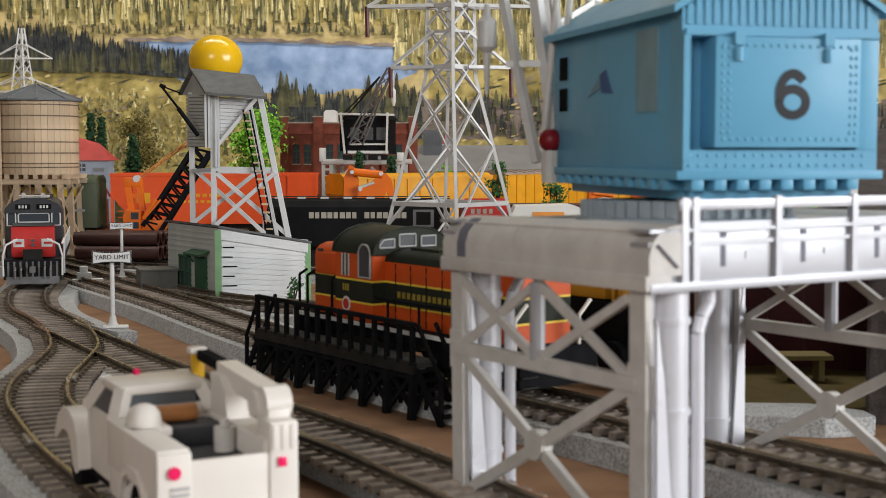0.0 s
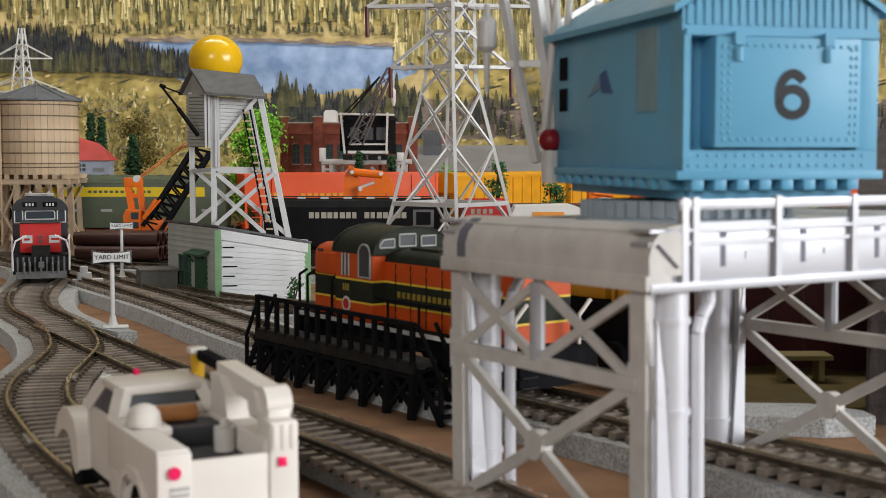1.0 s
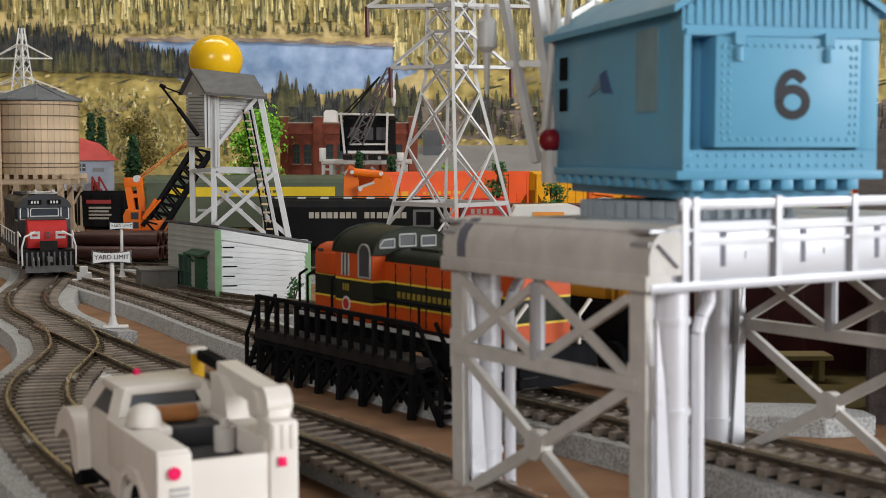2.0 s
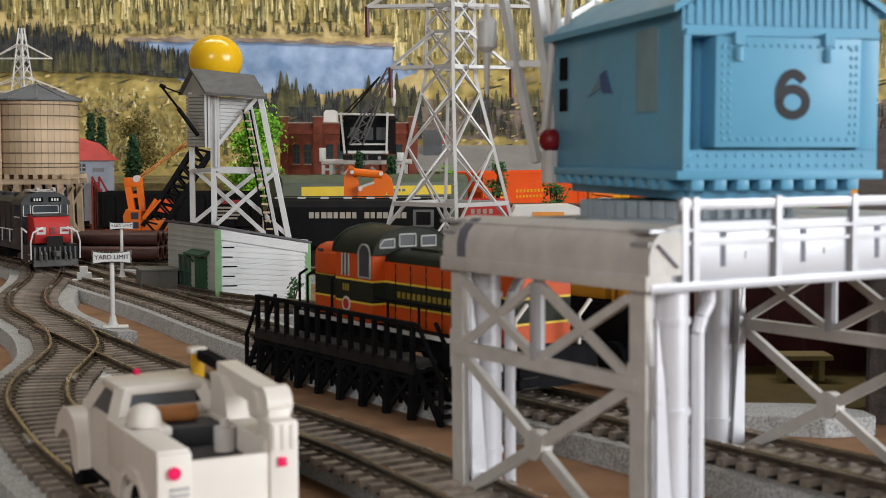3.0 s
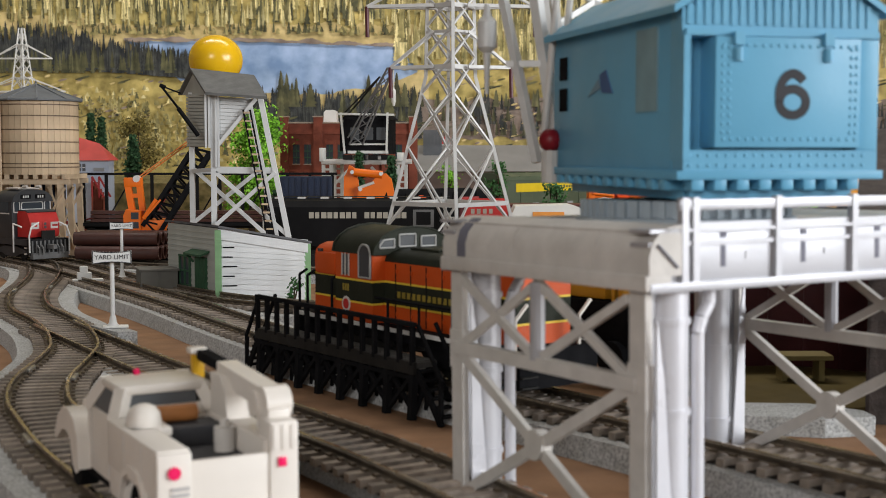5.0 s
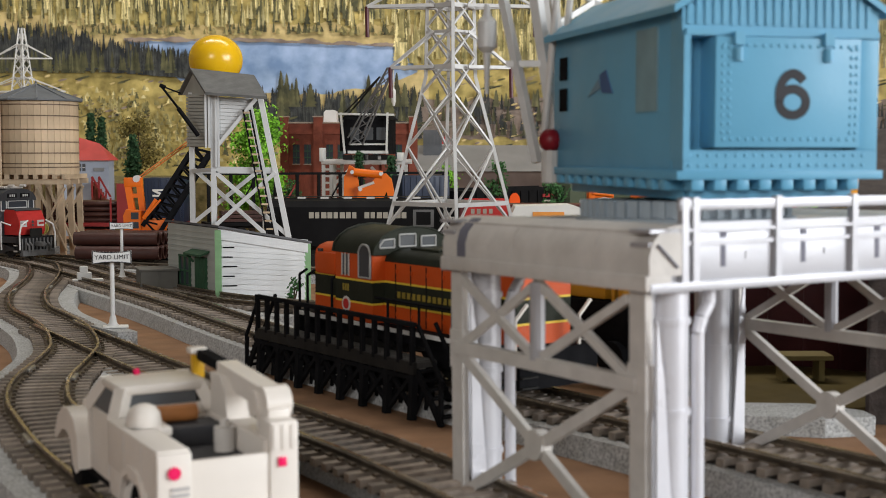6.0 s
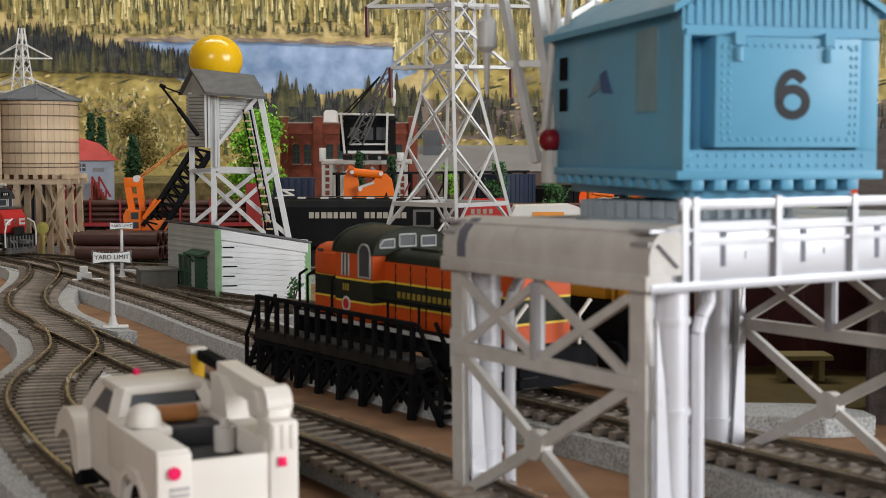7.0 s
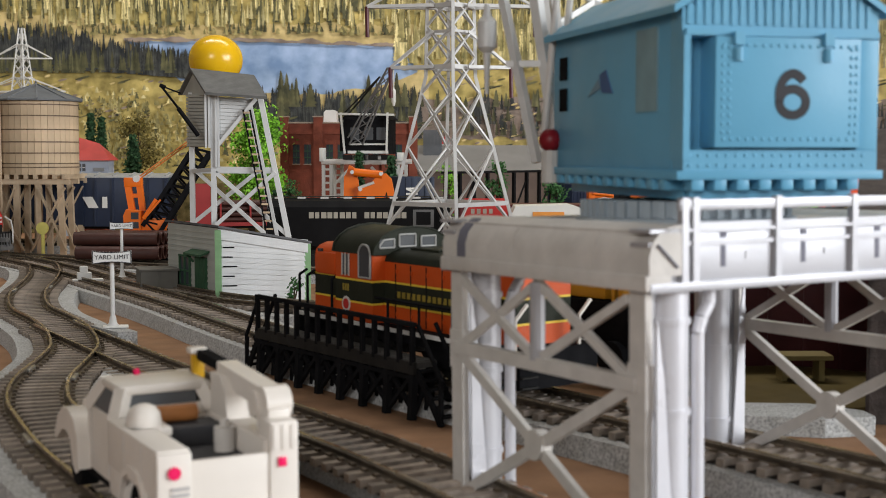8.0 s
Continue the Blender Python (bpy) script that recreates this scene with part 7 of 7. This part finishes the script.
def far_machine(px, y, rz):
    """Black road machine with a rounded hood and an orange arm folded over it."""
    root = thing("road_machine", "black and orange road machine parked in the yard", "machine", at((px - 784) * y / 2343.1, y, 0.0, rz), "parked road machines")
    for s in (-1, 1):
        part("crawler", Mesh().box(-1.5, 1.5, s * 0.9 - 0.3, s * 0.9 + 0.3, 0.02, 0.9, 0.2), IRON, root)
    part("body", Mesh().box(-1.4, 1.4, -1.0, 1.0, 0.9, 3.6, 0.12), BLACK, root)
    hood = [(-1.5, 3.6), (1.5, 3.6), (1.4, 4.2), (0.9, 4.7), (0.1, 4.85), (-0.9, 4.6), (-1.4, 4.1)]
    part("hood", Mesh().prism(hood, "y", -1.0, 1.0), BLACK, root, smooth=60)
    part("arm", Mesh().box(-0.7, 0.9, -0.5, 0.5, 4.85, 5.15, 0.05).box(-0.9, -0.45, -0.55, 0.55, 4.6, 5.45, 0.06).tube((-0.6, -0.6, 5.2), (0.8, -0.6, 5.05), 0.1, n=10), MACH, root, "orange folded arm")
    part("trim", Mesh().pipe([(-1.4, -1.03, 4.15), (-0.9, -1.03, 4.65), (0.1, -1.03, 4.9), (0.9, -1.03, 4.75), (1.4, -1.03, 4.25)], 0.06, 6), SILVER_D, root)


far_machine(1062, 95, 4)
far_machine(1138, 95, -6)
far_machine(1278, 97, 0)


# ---- small things by the tracks ----
def switch_stand():
    x, _ = ray(170, 470, 78)
    root = thing("switch_machine", "small white switch machine box beside the track", "switch machine", at(x, 75.5, 0.75, 20))
    part("base", Mesh().box(-0.75, 0.95, -0.35, 0.35, 0, 0.16, 0.03), WHITE, root)
    part("housing", Mesh().box(-0.5, 0.3, -0.28, 0.28, 0.16, 0.55, 0.06).box(-0.35, 0.1, -0.2, 0.2, 0.55, 0.9, 0.06), WHITE, root)
    x, z = ray(80, 403, 97)
    root = thing("round_sign", "pale yellow round whistle sign on a post", "sign", at(x, 96.2, 0.0))
    part("disc", Mesh().tube((0, -0.1, z), (0, 0.05, z), 0.45, n=24), mat("pale_yellow_enamel", (0.66, 0.60, 0.16), 0.5), root)
    part("post", Mesh().tube((0, 0.05, 0), (0, 0.05, z), 0.13, n=10), bpy.data.materials["pale_yellow_enamel"], root)


switch_stand()


def bus():
    y = 78.0
    k = y / 2343.1
    root = thing("motor_coach", "white motor coach with an orange side band", "bus", at((972 - 784) * k, y, 0.6))
    L = 136 * k
    prof = [(-L / 2, 0.5), (L / 2 - 0.2, 0.5), (L / 2, 1.2), (L / 2 - 0.1, 3.6), (L / 2 - 0.6, 4.35), (L / 2 - 1.1, 4.5), (-L / 2 + 0.2, 4.42), (-L / 2, 4.0)]
    part("body", Mesh().prism(prof, "y", -1.4, 1.4), CAR_W, root)
    part("band", Mesh().box(-L / 2 + 1.2, L / 2 - 1.5, -1.43, -1.38, 3.75, 4.1), mat("band_orange", (0.75, 0.30, 0.06), 0.5), root, "orange lettering band")
    part("window", Mesh().box(-L / 2 + 0.3, L / 2 - 0.5, -1.42, -1.38, 2.4, 3.5), GLASS, root)
    part("windscreen", Mesh().box(L / 2 - 0.5, L / 2 - 0.12, -1.2, 1.2, 3.75, 4.3), BLACK, root)
    for x in (-L / 2 + 1, L / 2 - 1.1):
        for s in (-1, 1):
            part("wheel", Mesh().tube((x, s * 1.1, 0.5), (x, s * 1.42, 0.5), 0.5, n=18), BLACK, root)


bus()
WEED = thing("weed", "small dark green weed by the shed corner", "plant", at(-7.55, 66.2, 0.05))
part("stem", Mesh().tube((0, 0, 0), (0.1, 0, 1.3), 0.05, n=6).tube((0.05, 0, 0.5), (0.3, 0, 1.5), 0.04, n=6), BARK, WEED)
WEED_LEAVES = Mesh()
for q in ((0.0, 0.0, 1.2), (0.25, 0.0, 1.4), (-0.15, 0.0, 0.9), (0.1, 0.0, 1.6)):
    leaves(WEED_LEAVES, Vector(q), 26, 0.13, 0.11)
part("foliage", WEED_LEAVES, LEAF_D, WEED)


# ---- yellow loader behind the switcher, and the dark corner under the crane ----
def yard_corner():
    YL = mat("loader_yellow", (0.66, 0.33, 0.03), 0.45, scale=80, var=0.08)
    x, _ = ray(1060, 0, 46)
    root = thing("loader", "yellow wheel loader beside the engine track", "loader", at(x + 0.5, 46, 0.6, -50))
    part("body", Mesh().box(-1.6, 1.6, -1.0, 1.0, 0.8, 2.5, 0.1), BLACK, root, "black lower body")
    part("hood", Mesh().box(-1.5, 0.4, -0.8, 0.8, 2.5, 3.4, 0.15), YL, root)
    part("canopy", Mesh().box(-1.9, 1.0, -1.0, 1.0, 3.75, 3.95, 0.06).tube((-1.6, -0.8, 2.5), (-1.6, -0.8, 3.8), 0.08, n=8).tube((0.8, -0.8, 2.5), (0.8, -0.8, 3.8), 0.08, n=8), YL, root)
    part("fuel_filter", Mesh().tube((1.2, -0.6, 2.4), (1.2, -0.6, 3.5), 0.3, n=14), YL, root)
    for a in (-1.1, 1.1):
        for s in (-1, 1):
            part("wheel", Mesh().tube((a, s * 0.9, 0.6), (a, s * 1.3, 0.6), 0.6, n=20), BLACK, root)
    MR = bpy.data.materials["maroon_car_paint"]
    r = thing("freight_shed", "dark maroon board-sided freight shed in shade", "shed", at(13.2, 50.8, 0, -8))
    part("wall", Mesh().box(-6.2, 7, -1.5, 3.5, 0, 5.0, 0.05), MR, r)
    for i in range(10):
        part("batten", Mesh().box(-6 + i * 1.3, -5.88 + i * 1.3, -1.58, -1.5, 0.1, 4.9), MR, r)
    part("roof", Mesh().prism([(-2.2, 4.95), (4.2, 4.95), (1, 6.0)], "x", -6.5, 7.3), ROOF_G, r)
    solid("yellow_pad", Mesh().lathe([(4.2, 0.0), (4.1, 0.16), (3.8, 0.22)], 28), mat("mustard_pad", (0.13, 0.095, 0.028), 0.8, scale=80, var=0.15), "mustard-yellow painted pad on the board", "pad", at(12.2, 45.2, 0.0))
    b = thing("loading_bench", "small mustard wooden bench on the pad", "bench", at(*[ray(1422, 0, 46)[0], 46.0], 0.22, 0))
    part("top", Mesh().box(-1.0, 1.0, -0.6, 0.6, 0.75, 0.92, 0.03), mat("mustard_wood", (0.28, 0.22, 0.09), 0.7, scale=90), b)
    for x in (-0.75, 0.55):
        part("leg", Mesh().box(x, x + 0.2, -0.4, 0.4, 0, 0.75), bpy.data.materials["mustard_wood"], b)
    slab = Mesh().prism([(-2.3, -0.8), (0.6, -1.1), (2.1, -0.5), (1.9, 0.4), (0.4, 1.3), (-2.1, 1.1)], "z", 0.0, 0.55)
    solid("rock_slab", slab, GRANITE, "flat grey speckled foam slab", "slab", at(10.5, 38.6, 0.003, -8), smooth=0)
    DK = mat("dark_corrugated", (0.075, 0.06, 0.055), 0.7, scale=300, var=0.25, bump=0.6)
    # dark edge column widened into an unseen block that keeps window light off the pad
    eh = thing("corner_shade_block", "dark brown corrugated column, widened out of view to cast shade", "building", at(ray(1540, 0, 39.5)[0], 39.5, 0, -19))
    part("wall", Mesh().box(0, 14, 0, 16, 0, 6.4), DK, eh)
    for i in range(18):
        part("wall_rib", Mesh().box(0.1 + i * 0.75, 0.35 + i * 0.75, -0.08, 0, 0, 6.3), DK, eh)
    part("roof", Mesh().prism([(-0.5, 6.4), (16.5, 6.4), (8, 9.0)], "x", -0.4, 14.4), DK, eh)


yard_corner()


# ---- what moves ----
def along(line, s):
    """Place on a plan line at the distance s from its start."""
    step = (line[1] - line[0]).length
    i = max(0, min(len(line) - 2, int(s / step)))
    return line[i] + (line[i + 1] - line[i]) * (s / step - i)


def nearest_s(line, x, y):
    step = (line[1] - line[0]).length
    return step * min(range(len(line)), key=lambda i: (line[i].xy - Vector((x, y))).length)


def motions():
    times = [i * 0.5 for i in range(17)]
    # the diesel: distance that its nose has gone from the start of the view
    s0 = nearest_s(T1_LINE, -21.7, 69.8)
    nose = [(0, 0.0), (1.5, 4.6), (3.0, 11.0), (3.5, 12.8), (4.5, 15.7), (6.0, 19.9), (7.0, 22.6), (8.0, 25.3)]
    rows = []
    for t in times:
        s = s0 + float(np.interp(t, [a for a, _ in nose], [b for _, b in nose]))
        a, b = along(T1_LINE, s + 2.6), along(T1_LINE, s + 13.5)
        d = (a - b).normalized()
        p = a + d * 2.6
        rows.append((t, at(p.x, p.y, 1.06, math.degrees(math.atan2(d.y, d.x)))))
    walk(ROAD_DIESEL, rows)
    # the freight train on the main line
    start = nearest_s(T5_LINE, -27.15, 108)
    for car, back, front in TRAIN:
        rows = []
        for t in times:
            a, b = along(T5_LINE, start + front + 10.3 * t - 2), along(T5_LINE, start + back + 10.3 * t + 2)
            p, d = (a + b) / 2, (a - b).normalized()
            rows.append((t, at(p.x, p.y, 1.06, math.degrees(math.atan2(d.y, d.x)))))
        walk(car, rows)


motions()
